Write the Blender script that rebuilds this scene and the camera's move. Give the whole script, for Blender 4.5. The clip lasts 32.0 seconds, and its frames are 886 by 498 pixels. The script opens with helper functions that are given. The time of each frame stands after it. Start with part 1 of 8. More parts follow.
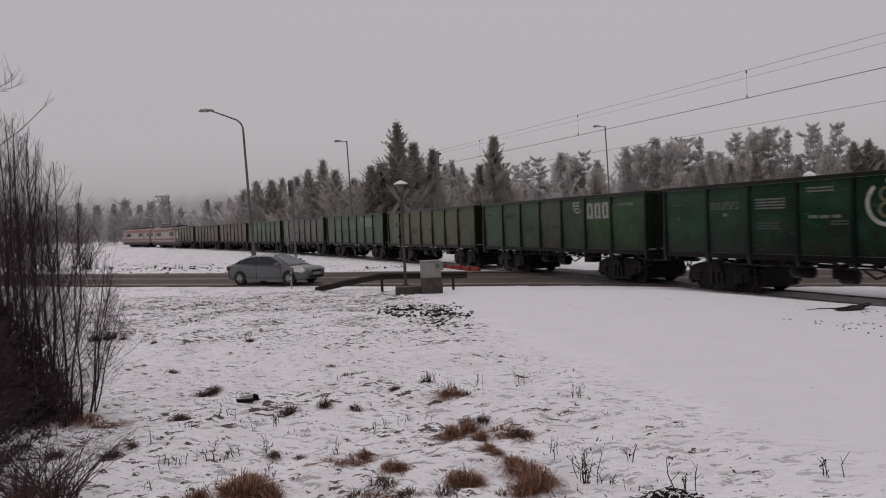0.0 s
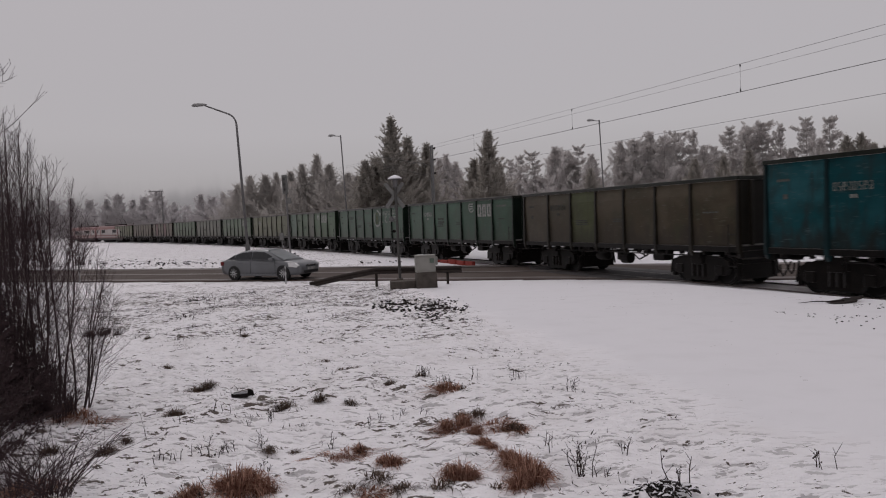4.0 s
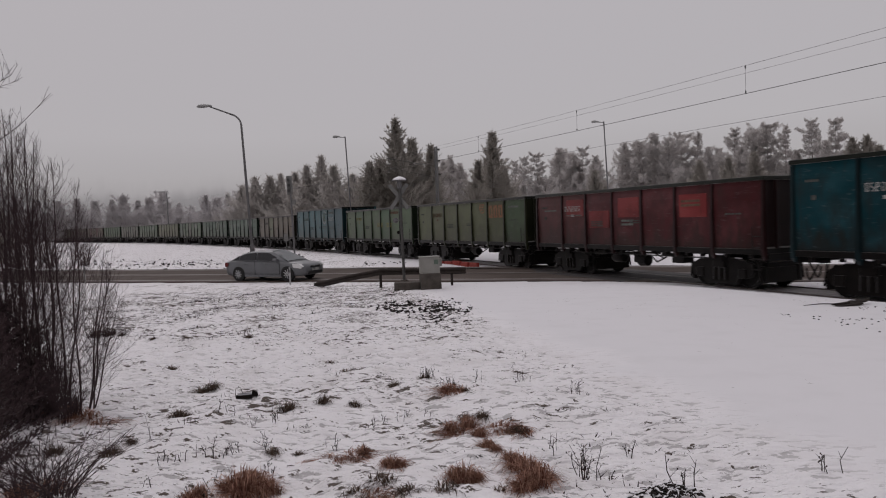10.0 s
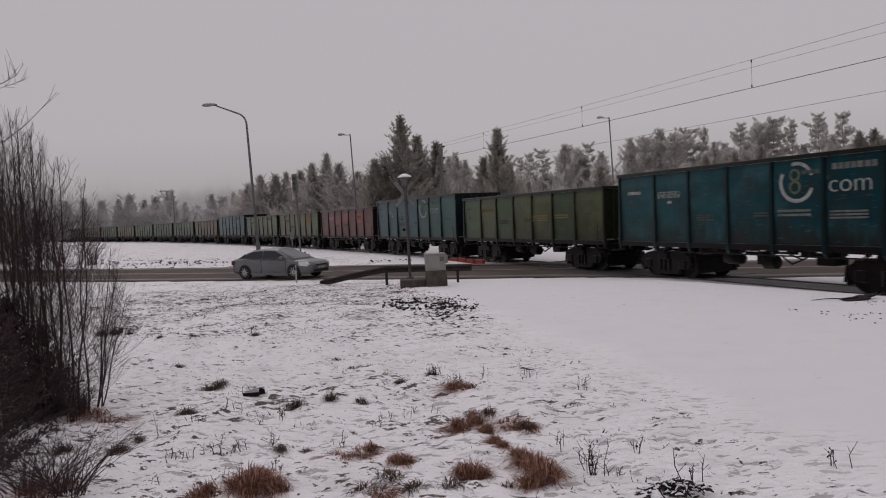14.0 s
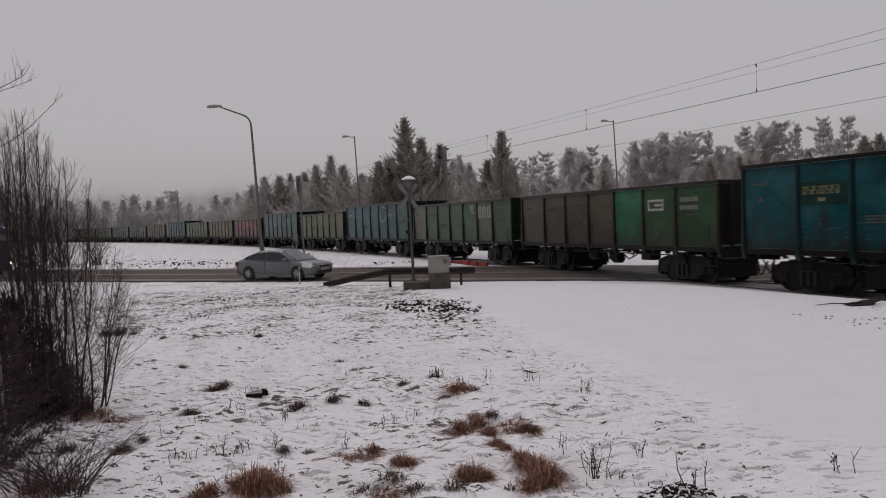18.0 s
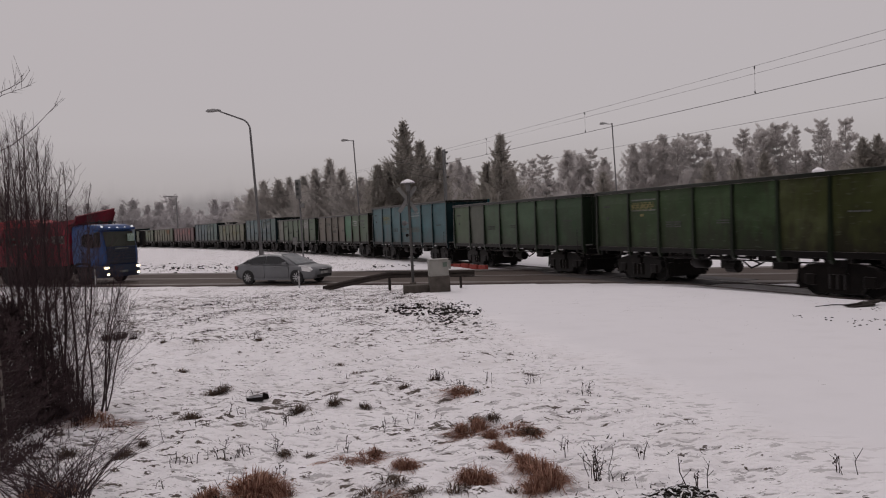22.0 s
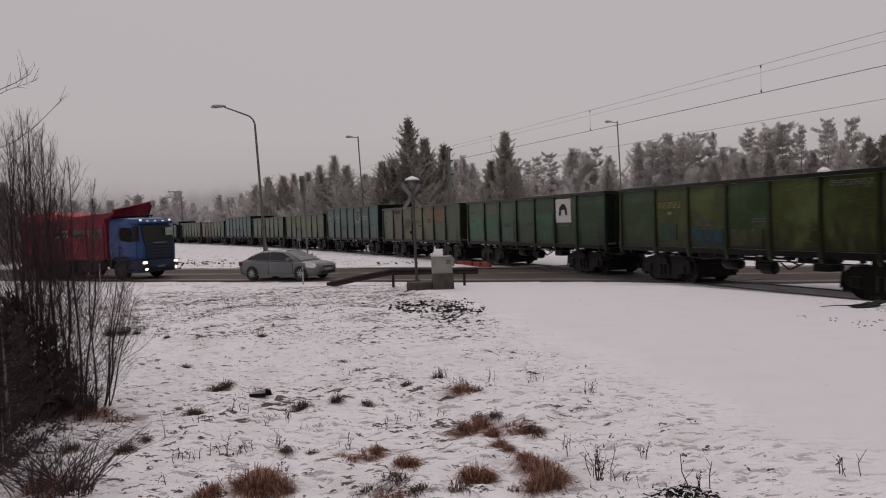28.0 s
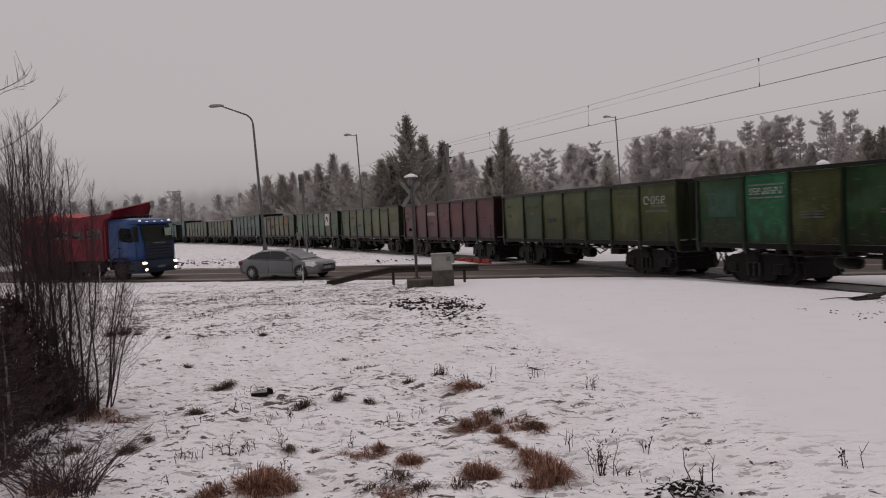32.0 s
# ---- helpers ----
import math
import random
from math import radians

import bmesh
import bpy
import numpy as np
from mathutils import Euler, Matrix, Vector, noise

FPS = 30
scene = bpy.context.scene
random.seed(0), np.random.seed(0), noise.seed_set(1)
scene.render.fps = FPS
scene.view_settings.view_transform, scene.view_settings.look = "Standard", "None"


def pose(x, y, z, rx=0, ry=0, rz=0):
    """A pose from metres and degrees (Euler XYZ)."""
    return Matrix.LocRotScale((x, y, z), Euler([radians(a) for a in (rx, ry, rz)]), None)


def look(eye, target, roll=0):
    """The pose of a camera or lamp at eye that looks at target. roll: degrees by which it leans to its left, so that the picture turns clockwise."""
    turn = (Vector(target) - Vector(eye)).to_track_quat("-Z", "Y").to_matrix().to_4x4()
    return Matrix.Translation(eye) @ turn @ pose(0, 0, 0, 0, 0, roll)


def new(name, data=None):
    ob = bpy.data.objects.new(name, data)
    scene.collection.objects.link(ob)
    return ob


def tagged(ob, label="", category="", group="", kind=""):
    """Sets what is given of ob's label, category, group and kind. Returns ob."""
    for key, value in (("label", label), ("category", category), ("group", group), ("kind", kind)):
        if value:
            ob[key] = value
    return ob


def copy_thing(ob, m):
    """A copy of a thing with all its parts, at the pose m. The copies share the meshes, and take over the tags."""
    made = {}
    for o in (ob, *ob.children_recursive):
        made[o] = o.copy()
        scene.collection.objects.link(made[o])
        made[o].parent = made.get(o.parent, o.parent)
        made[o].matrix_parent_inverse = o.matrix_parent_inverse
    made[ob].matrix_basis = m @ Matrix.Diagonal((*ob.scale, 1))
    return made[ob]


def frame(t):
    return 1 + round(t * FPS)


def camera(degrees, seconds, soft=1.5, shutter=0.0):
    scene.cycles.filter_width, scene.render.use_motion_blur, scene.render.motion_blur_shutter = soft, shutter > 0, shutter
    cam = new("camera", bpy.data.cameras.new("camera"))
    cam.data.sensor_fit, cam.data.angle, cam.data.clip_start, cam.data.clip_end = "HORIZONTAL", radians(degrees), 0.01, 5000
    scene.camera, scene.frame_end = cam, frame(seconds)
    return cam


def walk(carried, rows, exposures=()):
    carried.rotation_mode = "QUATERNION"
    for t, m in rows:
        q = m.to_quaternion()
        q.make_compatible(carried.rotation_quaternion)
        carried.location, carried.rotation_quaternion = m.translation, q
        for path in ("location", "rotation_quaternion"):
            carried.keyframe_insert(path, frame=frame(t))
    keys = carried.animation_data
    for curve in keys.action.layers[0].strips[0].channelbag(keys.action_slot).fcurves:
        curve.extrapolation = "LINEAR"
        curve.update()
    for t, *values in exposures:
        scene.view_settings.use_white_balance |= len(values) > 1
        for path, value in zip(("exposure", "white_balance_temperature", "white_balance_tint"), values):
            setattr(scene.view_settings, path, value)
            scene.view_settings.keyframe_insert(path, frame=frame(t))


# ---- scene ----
# camera: held in the hand on the spot, swaying a little
cam = camera(64.2, 32.0, soft=1.1, shutter=0.3)
WALK = [
    (0, 0.000, 0.000, 2.498, 87.914, 2.106, -0.077),
    (0.5, -0.001, 0.008, 2.495, 87.852, 1.944, -0.212),
    (1, 0.000, 0.007, 2.495, 87.697, 2.099, -0.283),
    (1.5, 0.008, 0.005, 2.496, 87.572, 2.228, -0.419),
    (2, 0.000, 0.005, 2.496, 87.567, 2.232, -0.534),
    (2.5, 0.002, 0.006, 2.494, 87.558, 2.001, -0.694),
    (3, 0.002, 0.003, 2.495, 87.422, 2.077, -0.750),
    (3.5, 0.001, 0.006, 2.494, 87.376, 2.174, -0.637),
    (5.5, -0.004, -0.005, 2.502, 88.049, 2.305, -0.269),
    (6, -0.004, -0.001, 2.498, 88.153, 2.260, -0.017),
    (6.5, -0.001, 0.002, 2.496, 88.118, 2.349, 0.205),
    (7, -0.002, -0.003, 2.498, 87.898, 2.349, 0.254),
    (7.5, -0.002, 0.003, 2.496, 87.649, 2.308, 0.205),
    (8, -0.006, 0.009, 2.496, 87.585, 2.382, 0.144),
    (8.5, -0.004, 0.001, 2.498, 87.524, 2.251, 0.057),
    (9, -0.007, 0.003, 2.500, 87.503, 2.116, -0.007),
    (9.5, -0.001, 0.002, 2.500, 87.533, 2.257, -0.065),
    (10, -0.003, 0.004, 2.503, 87.557, 2.152, -0.193),
    (10.5, -0.002, 0.008, 2.497, 87.567, 2.222, -0.269),
    (11, -0.003, 0.010, 2.492, 87.380, 2.368, -0.251),
    (11.5, 0.002, 0.002, 2.497, 87.296, 2.419, -0.109),
    (12, 0.002, 0.008, 2.499, 87.377, 2.436, -0.163),
    (12.5, -0.006, -0.002, 2.501, 87.339, 2.672, -0.062),
    (13, -0.009, 0.003, 2.492, 87.270, 2.539, -0.040),
    (13.5, -0.004, 0.006, 2.498, 87.217, 2.640, 0.136),
    (14, -0.005, 0.012, 2.496, 87.346, 2.526, 0.251),
    (14.5, -0.007, 0.004, 2.495, 87.398, 2.443, 0.258),
    (16.5, -0.009, 0.009, 2.497, 87.541, 2.417, 0.672),
    (17, -0.010, 0.014, 2.494, 87.387, 2.266, 0.704),
    (17.5, -0.008, 0.012, 2.497, 87.363, 2.339, 0.560),
    (18, -0.007, 0.004, 2.496, 87.556, 2.196, 0.544),
    (18.5, -0.008, 0.009, 2.495, 87.663, 2.291, 0.505),
    (19, -0.014, 0.009, 2.496, 87.841, 2.333, 0.490),
    (19.5, -0.023, 0.013, 2.496, 87.999, 2.287, 0.497),
    (20, -0.019, 0.002, 2.497, 88.041, 2.354, 0.421),
    (20.5, -0.018, -0.001, 2.496, 87.872, 2.432, 0.401),
    (21, -0.018, 0.014, 2.494, 87.775, 2.555, 0.465),
    (21.5, -0.017, 0.002, 2.498, 87.767, 2.572, 0.439),
    (22, -0.018, 0.005, 2.493, 87.817, 2.447, 0.472),
    (22.5, -0.020, 0.011, 2.496, 87.913, 2.344, 0.439),
    (23, -0.017, 0.015, 2.495, 87.955, 2.538, 0.452),
    (23.5, -0.007, 0.007, 2.496, 87.848, 2.646, 0.476),
    (24, -0.012, 0.006, 2.497, 87.803, 2.364, 0.476),
    (24.5, -0.017, 0.006, 2.496, 87.624, 2.191, 0.559),
    (25, -0.009, 0.010, 2.499, 87.418, 2.413, 0.664),
    (25.5, -0.010, 0.010, 2.498, 87.333, 2.341, 0.718),
    (27.5, -0.012, 0.012, 2.498, 87.329, 2.185, 0.814),
    (28, -0.014, 0.012, 2.497, 87.605, 2.045, 0.808),
    (28.5, -0.019, 0.013, 2.497, 87.599, 2.070, 0.683),
    (29, -0.015, 0.004, 2.500, 87.626, 2.193, 0.569),
    (29.5, -0.011, 0.012, 2.499, 87.535, 2.363, 0.489),
    (30, -0.011, 0.011, 2.498, 87.486, 2.387, 0.578),
    (30.5, -0.014, 0.017, 2.492, 87.427, 2.462, 0.672),
    (31, -0.015, 0.010, 2.495, 87.361, 2.447, 0.640),
    (31.5, -0.014, 0.015, 2.497, 87.358, 2.682, 0.657),
    (32, -0.018, 0.017, 2.497, 87.361, 2.699, 0.752),
]
walk(cam, [(t, pose(x, y, z, a, b, c)) for t, x, y, z, a, b, c in WALK], exposures=[(0, 0.0, 6440, 10.5), (10, 0.0, 6440, 10.5), (14, 0.0, 6450, 11.5), (18, 0.0, 6400, 9.5), (20, 0.02, 6640, 10.5), (22, 0.03, 6650, 12.5), (32, 0.03, 6680, 12)])

# ---- light: a foggy, overcast winter day ----
world = bpy.data.worlds.new("overcast_sky")
scene.world = world
world.use_nodes = True
wn, wl = world.node_tree.nodes, world.node_tree.links
wn.clear()
w_out = wn.new("ShaderNodeOutputWorld")
w_bg = wn.new("ShaderNodeBackground")
w_sky = wn.new("ShaderNodeTexSky")
w_sky.sky_type, w_sky.sun_disc = "NISHITA", False
w_sky.sun_elevation, w_sky.sun_rotation = radians(14), radians(200)
w_co = wn.new("ShaderNodeTexCoord")
w_sep = wn.new("ShaderNodeSeparateXYZ")
w_ramp = wn.new("ShaderNodeValToRGB")
w_mix = wn.new("ShaderNodeMix")
w_mix.data_type = "RGBA"
w_mix.inputs["Factor"].default_value = 0.004
# fog: even grey near the horizon, brighter overhead
els = w_ramp.color_ramp.elements
els[0].position, els[0].color = 0.0, (0.335, 0.313, 0.322, 1)
els[1].position, els[1].color = 1.0, (0.67, 0.628, 0.645, 1)
for pos, v in ((0.05, 0.375), (0.12, 0.435), (0.30, 0.45), (0.45, 0.47)):
    el = els.new(pos)
    el.color = (v, v * 0.938, v * 0.965, 1)
wl.new(w_co.outputs["Generated"], w_sep.inputs[0])
wl.new(w_sep.outputs["Z"], w_ramp.inputs[0])
wl.new(w_ramp.outputs["Color"], w_mix.inputs["A"])
wl.new(w_sky.outputs["Color"], w_mix.inputs["B"])
wl.new(w_mix.outputs["Result"], w_bg.inputs["Color"])
wl.new(w_bg.outputs[0], w_out.inputs[0])
w_bg.inputs["Strength"].default_value = 1.0
sun = new("sun", bpy.data.lights.new("sun", "SUN"))
sun.data.energy, sun.data.angle, sun.data.color = 0.5, radians(30), (1, 0.95, 0.93)
sun.matrix_world = look((0, 0, 36), (14, -30, 0))


# ---- materials ----
def tree_of(name):
    m = bpy.data.materials.new(name)
    m.use_nodes = True
    n = m.node_tree.nodes
    return m, n, m.node_tree.links, n["Principled BSDF"]


def slant_gloss(n, l, b, most=1.0, haze_sheen=0.85):
    """Painted haze: dull square on, glossy at a slant, to pale the far wagons."""
    lw, r = n.new("ShaderNodeLayerWeight"), n.new("ShaderNodeMapRange")
    lw.inputs["Blend"].default_value = 0.5
    for key, v in (("From Min", 0.22), ("From Max", 0.56), ("To Min", 0.06), ("To Max", most)):
        r.inputs[key].default_value = v
    l.new(lw.outputs["Facing"], r.inputs["Value"])
    l.new(r.outputs["Result"], b.inputs["Specular IOR Level"])
    # sheen that whitens slanting sides, also standing for haze
    b.inputs["Sheen Weight"].default_value, b.inputs["Sheen Roughness"].default_value = haze_sheen, 0.25
    b.inputs["Sheen Tint"].default_value = (0.95, 0.86, 0.82, 1)


def mat(name, colour, rough=0.7, metal=0.0, dark=0.6, scale=3.0, fine=40.0, bump=0.2, tint=None, spread=0.0, sheen=0.0, streaks=False, spec=0.3, slant=0.0):
    """Paint, metal, bark and the like: the colour, stained to `dark` of itself (or to tint) by two sizes of noise."""
    m, n, l, b = tree_of(name)
    co = n.new("ShaderNodeTexCoord")
    src = co.outputs["Object"]
    if streaks:
        mp = n.new("ShaderNodeMapping")
        mp.inputs["Scale"].default_value = (1, 1, 0.18)
        l.new(src, mp.inputs[0])
        src = mp.outputs[0]
    big, small = n.new("ShaderNodeTexNoise"), n.new("ShaderNodeTexNoise")
    big.inputs["Scale"].default_value, big.inputs["Detail"].default_value = scale, 6
    small.inputs["Scale"].default_value, small.inputs["Detail"].default_value = fine, 4
    l.new(src, big.inputs["Vector"])
    l.new(src, small.inputs["Vector"])
    if spread:
        oi = n.new("ShaderNodeObjectInfo")
        add = n.new("ShaderNodeVectorMath")
        sc = n.new("ShaderNodeVectorMath")
        sc.operation = "SCALE"
        cx = n.new("ShaderNodeCombineXYZ")
        l.new(oi.outputs["Random"], cx.inputs[0])
        l.new(oi.outputs["Random"], cx.inputs[2])
        l.new(cx.outputs[0], sc.inputs[0])
        sc.inputs["Scale"].default_value = 40
        l.new(src, add.inputs[0])
        l.new(sc.outputs[0], add.inputs[1])
        l.new(add.outputs[0], big.inputs["Vector"])
    mixn = n.new("ShaderNodeMath")
    mixn.operation = "MULTIPLY_ADD"
    mixn.inputs[1].default_value = 0.35
    l.new(small.outputs[0], mixn.inputs[0])
    l.new(big.outputs[0], mixn.inputs[2])
    r = n.new("ShaderNodeMapRange")
    r.inputs["From Min"].default_value, r.inputs["From Max"].default_value = 0.5, 0.9
    l.new(mixn.outputs[0], r.inputs["Value"])
    mx = n.new("ShaderNodeMix")
    mx.data_type = "RGBA"
    mx.inputs["A"].default_value = (*colour, 1)
    mx.inputs["B"].default_value = (*(tint or [c * dark for c in colour]), 1)
    l.new(r.outputs["Result"], mx.inputs["Factor"])
    last = mx.outputs["Result"]
    if spread:
        hs = n.new("ShaderNodeHueSaturation")
        mr = n.new("ShaderNodeMapRange")
        mr.inputs["To Min"].default_value, mr.inputs["To Max"].default_value = 1 - spread, 1 + spread
        l.new(oi.outputs["Random"], mr.inputs["Value"])
        l.new(mr.outputs["Result"], hs.inputs["Value"])
        l.new(last, hs.inputs["Color"])
        last = hs.outputs[0]
    l.new(last, b.inputs["Base Color"])
    b.inputs["Roughness"].default_value, b.inputs["Metallic"].default_value = rough, metal
    b.inputs["Specular IOR Level"].default_value = spec
    if slant:
        slant_gloss(n, l, b, slant, 0.3 if max(colour) < 0.012 else 0.7)
    if sheen:
        b.inputs["Sheen Weight"].default_value, b.inputs["Sheen Roughness"].default_value = sheen, 0.16
    if bump:
        bp = n.new("ShaderNodeBump")
        bp.inputs["Strength"].default_value, bp.inputs["Distance"].default_value = bump, 0.01
        l.new(small.outputs[0], bp.inputs["Height"])
        l.new(bp.outputs[0], b.inputs["Normal"])
    return m


def glass_mat(name, colour, rough=0.05):
    m, n, l, b = tree_of(name)
    b.inputs["Base Color"].default_value = (*colour, 1)
    b.inputs["Roughness"].default_value = rough
    b.inputs["IOR"].default_value = 1.5
    b.inputs["Specular IOR Level"].default_value = 0.4
    return m


def glow_mat(name, colour, strength):
    m, n, l, b = tree_of(name)
    b.inputs["Base Color"].default_value = (*colour, 1)
    b.inputs["Emission Color"].default_value = (*colour, 1)
    b.inputs["Emission Strength"].default_value = strength
    return m


def snow_ground():
    """Snow with withered grass and soil showing through, thinner where the field was not driven smooth."""
    m, n, l, b = tree_of("patchy_snow")
    co = n.new("ShaderNodeTexCoord")
    sep = n.new("ShaderNodeSeparateXYZ")
    l.new(co.outputs["Object"], sep.inputs[0])

    def noise_of(scale, detail=5, stretch=None):
        t = n.new("ShaderNodeTexNoise")
        t.inputs["Scale"].default_value, t.inputs["Detail"].default_value = scale, detail
        if stretch:
            mp = n.new("ShaderNodeMapping")
            mp.inputs["Scale"].default_value = stretch
            mp.inputs["Rotation"].default_value = (0, 0, 0.5)
            l.new(co.outputs["Object"], mp.inputs[0])
            l.new(mp.outputs[0], t.inputs["Vector"])
        else:
            l.new(co.outputs["Object"], t.inputs["Vector"])
        return t.outputs[0]

    def math(op, a, bb, c=None):
        t = n.new("ShaderNodeMath")
        t.operation = op
        for i, v in enumerate((a, bb, c)):
            if v is None:
                continue
            if isinstance(v, (int, float)):
                t.inputs[i].default_value = v
            else:
                l.new(v, t.inputs[i])
        return t.outputs[0]

    def ramp(v, a, bb, lo=0.0, hi=1.0):
        t = n.new("ShaderNodeMapRange")
        t.interpolation_type = "SMOOTHSTEP"
        l.new(v, t.inputs["Value"])
        for k, w in (("From Min", a), ("From Max", bb), ("To Min", lo), ("To Max", hi)):
            t.inputs[k].default_value = w
        return t.outputs["Result"]

    streak = noise_of(8.5, 9, (0.75, 1.6, 1))
    crumb = noise_of(42.0, 5, (0.8, 1.3, 1))
    clump = noise_of(0.8, 4)
    grain = noise_of(60, 3)
    # the rough part of the field lies west of a line that runs away from the spot; wobble its edge
    edge = math("ADD", math("MULTIPLY_ADD", sep.outputs["Y"], 0.175, sep.outputs["X"]), math("MULTIPLY", clump, 1.6))
    rough = ramp(edge, 3.7, 5.0, 1.0, 0.0)
    dip = noise_of(8.0, 6, (0.7, 1.8, 1))
    near = ramp(sep.outputs["Y"], 27.0, 30.0, 1.0, 0.55)
    thr = math("MULTIPLY_ADD", math("MULTIPLY", math("MULTIPLY", rough, near), ramp(sep.outputs["Y"], 5.0, 12.0, 0.92, 1.04)), -0.152, 0.79)
    thr = math("ADD", math("MULTIPLY_ADD", clump, -0.46, thr), 0.196)
    thr = math("MULTIPLY_ADD", math("MULTIPLY", ramp(sep.outputs["Y"], 15.0, 23.0), rough), -0.035, thr)
    thr = math("ADD", thr, math("MULTIPLY", math("MULTIPLY", ramp(sep.outputs["Y"], 6.8, 9.0), ramp(sep.outputs["Y"], 11.0, 14.0, 1.0, 0.0)), 0.045))
    thr = math("MULTIPLY_ADD", math("MULTIPLY", ramp(sep.outputs["Y"], 12.5, 16.0), rough), -0.012, thr)
    thr = math("MULTIPLY_ADD", math("MULTIPLY", ramp(edge, 1.6, 3.4), ramp(sep.outputs["Y"], 6.5, 10.0, 1.0, 0.0)), 0.05, thr)
    bare = n.new("ShaderNodeMapRange")
    mixed = math("MULTIPLY_ADD", math("SUBTRACT", crumb, 0.5), 0.42, streak)
    l.new(math("SUBTRACT", mixed, thr), bare.inputs["Value"])
    bare.inputs["From Min"].default_value, bare.inputs["From Max"].default_value = 0.0, 0.016
    mx = n.new("ShaderNodeMix")
    mx.data_type = "RGBA"
    snow = n.new("ShaderNodeMix")
    snow.data_type = "RGBA"
    # trodden loose in the rough part, packed and greyer where it was driven smooth
    for key, loose, packed in (("A", (0.84, 0.822, 0.845, 1), (0.715, 0.705, 0.73, 1)), ("B", (0.76, 0.738, 0.752, 1), (0.69, 0.68, 0.703, 1))):
        kind = n.new("ShaderNodeMix")
        kind.data_type = "RGBA"
        kind.inputs["A"].default_value, kind.inputs["B"].default_value = packed, loose
        l.new(rough, kind.inputs["Factor"])
        l.new(kind.outputs["Result"], snow.inputs[key])
    l.new(ramp(noise_of(1.7, 6), 0.45, 0.75), snow.inputs["Factor"])
    # grey painted into the hollows for the shade of dents and footprints
    thin = n.new("ShaderNodeMix")
    thin.data_type = "RGBA"
    thin.inputs["B"].default_value = (0.34, 0.325, 0.33, 1)
    hollow = ramp(math("MULTIPLY_ADD", math("SUBTRACT", crumb, 0.5), 0.25, math("MULTIPLY_ADD", ramp(sep.outputs["Y"], 6.5, 11.0, 1.0, 0.0), 0.012, dip)), 0.592, 0.618)
    l.new(math("MULTIPLY", math("MULTIPLY", hollow, rough), ramp(sep.outputs["Y"], 6.0, 12.0, 0.72, 0.32)), thin.inputs["Factor"])
    l.new(snow.outputs["Result"], thin.inputs["A"])
    l.new(thin.outputs["Result"], mx.inputs["A"])
    soil = n.new("ShaderNodeMix")
    soil.data_type = "RGBA"
    soil.inputs["A"].default_value = (0.04, 0.034, 0.031, 1)
    soil.inputs["B"].default_value = (0.17, 0.14, 0.12, 1)
    l.new(grain, soil.inputs["Factor"])
    l.new(soil.outputs["Result"], mx.inputs["B"])
    l.new(bare.outputs["Result"], mx.inputs["Factor"])
    l.new(mx.outputs["Result"], b.inputs["Base Color"])
    b.inputs["Roughness"].default_value = 0.85
    b.inputs["Specular IOR Level"].default_value = 0.2
    bp = n.new("ShaderNodeBump")
    bp.inputs["Strength"].default_value, bp.inputs["Distance"].default_value = 1.0, 0.05
    l.new(math("MULTIPLY_ADD", math("MULTIPLY", math("SUBTRACT", streak, dip), rough), 1.2, math("MULTIPLY", grain, 0.15)), bp.inputs["Height"])
    l.new(bp.outputs[0], b.inputs["Normal"])
    return m


M_SNOW = snow_ground()
M_SNOWCAP = mat("fresh_snow", (0.84, 0.83, 0.86), 0.85, dark=0.92, scale=2, bump=0.4)
M_ROAD = mat("wet_asphalt", (0.072, 0.055, 0.048), 0.85, dark=0.6, scale=0.5, fine=60, bump=0.25, tint=(0.10, 0.082, 0.074), spec=0.12)
M_SLUSH = mat("grey_slush", (0.15, 0.13, 0.122), 0.6, scale=1.2, fine=25, bump=0.5, tint=(0.085, 0.072, 0.066))
M_BED = mat("dirty_trodden_snow", (0.55, 0.53, 0.535), 0.8, scale=1.4, fine=14, bump=0.5, tint=(0.32, 0.295, 0.29))
M_RAIL = mat("worn_rail_steel", (0.20, 0.17, 0.16), 0.35, 0.8, dark=0.5, scale=6)
M_DECK = mat("crossing_deck", (0.07, 0.065, 0.065), 0.7, dark=0.6, scale=2)
M_BLACK = mat("sooty_running_gear", (0.0085, 0.0078, 0.0075), 0.85, dark=0.6, scale=4, bump=0.3, tint=(0.015, 0.0125, 0.0115), slant=0.9)
M_SILL = mat("oily_black_sill", (0.0075, 0.0072, 0.007), 0.9, dark=0.6, scale=4, bump=0.2, tint=(0.011, 0.0095, 0.009), slant=0.9)
M_WHEEL = mat("wheel_steel", (0.014, 0.013, 0.0125), 0.7, 0.0, dark=0.7, scale=6, slant=0.9)
M_GALV = mat("galvanised_steel", (0.085, 0.083, 0.08), 0.5, 0.5, dark=0.7, scale=5)
M_POLE = mat("dark_pole_paint", (0.15, 0.147, 0.15), 0.6, 0.2, dark=0.7, scale=5)
M_GREYBOX = mat("grey_cabinet_paint", (0.26, 0.255, 0.235), 0.5, dark=0.8, scale=3, bump=0.05)
M_CONC = mat("stained_concrete", (0.092, 0.080, 0.070), 0.9, dark=0.55, scale=4, bump=0.4)
M_RUSTRAIL = mat("rusty_guardrail", (0.035, 0.027, 0.023), 0.7, 0.3, dark=0.6, scale=4)
M_SIGNBACK = mat("bare_sign_back", (0.18, 0.18, 0.176), 0.55, 0.2, dark=0.75, scale=8)
M_WIRE = mat("wire_steel", (0.09, 0.09, 0.09), 0.6, 0.3)
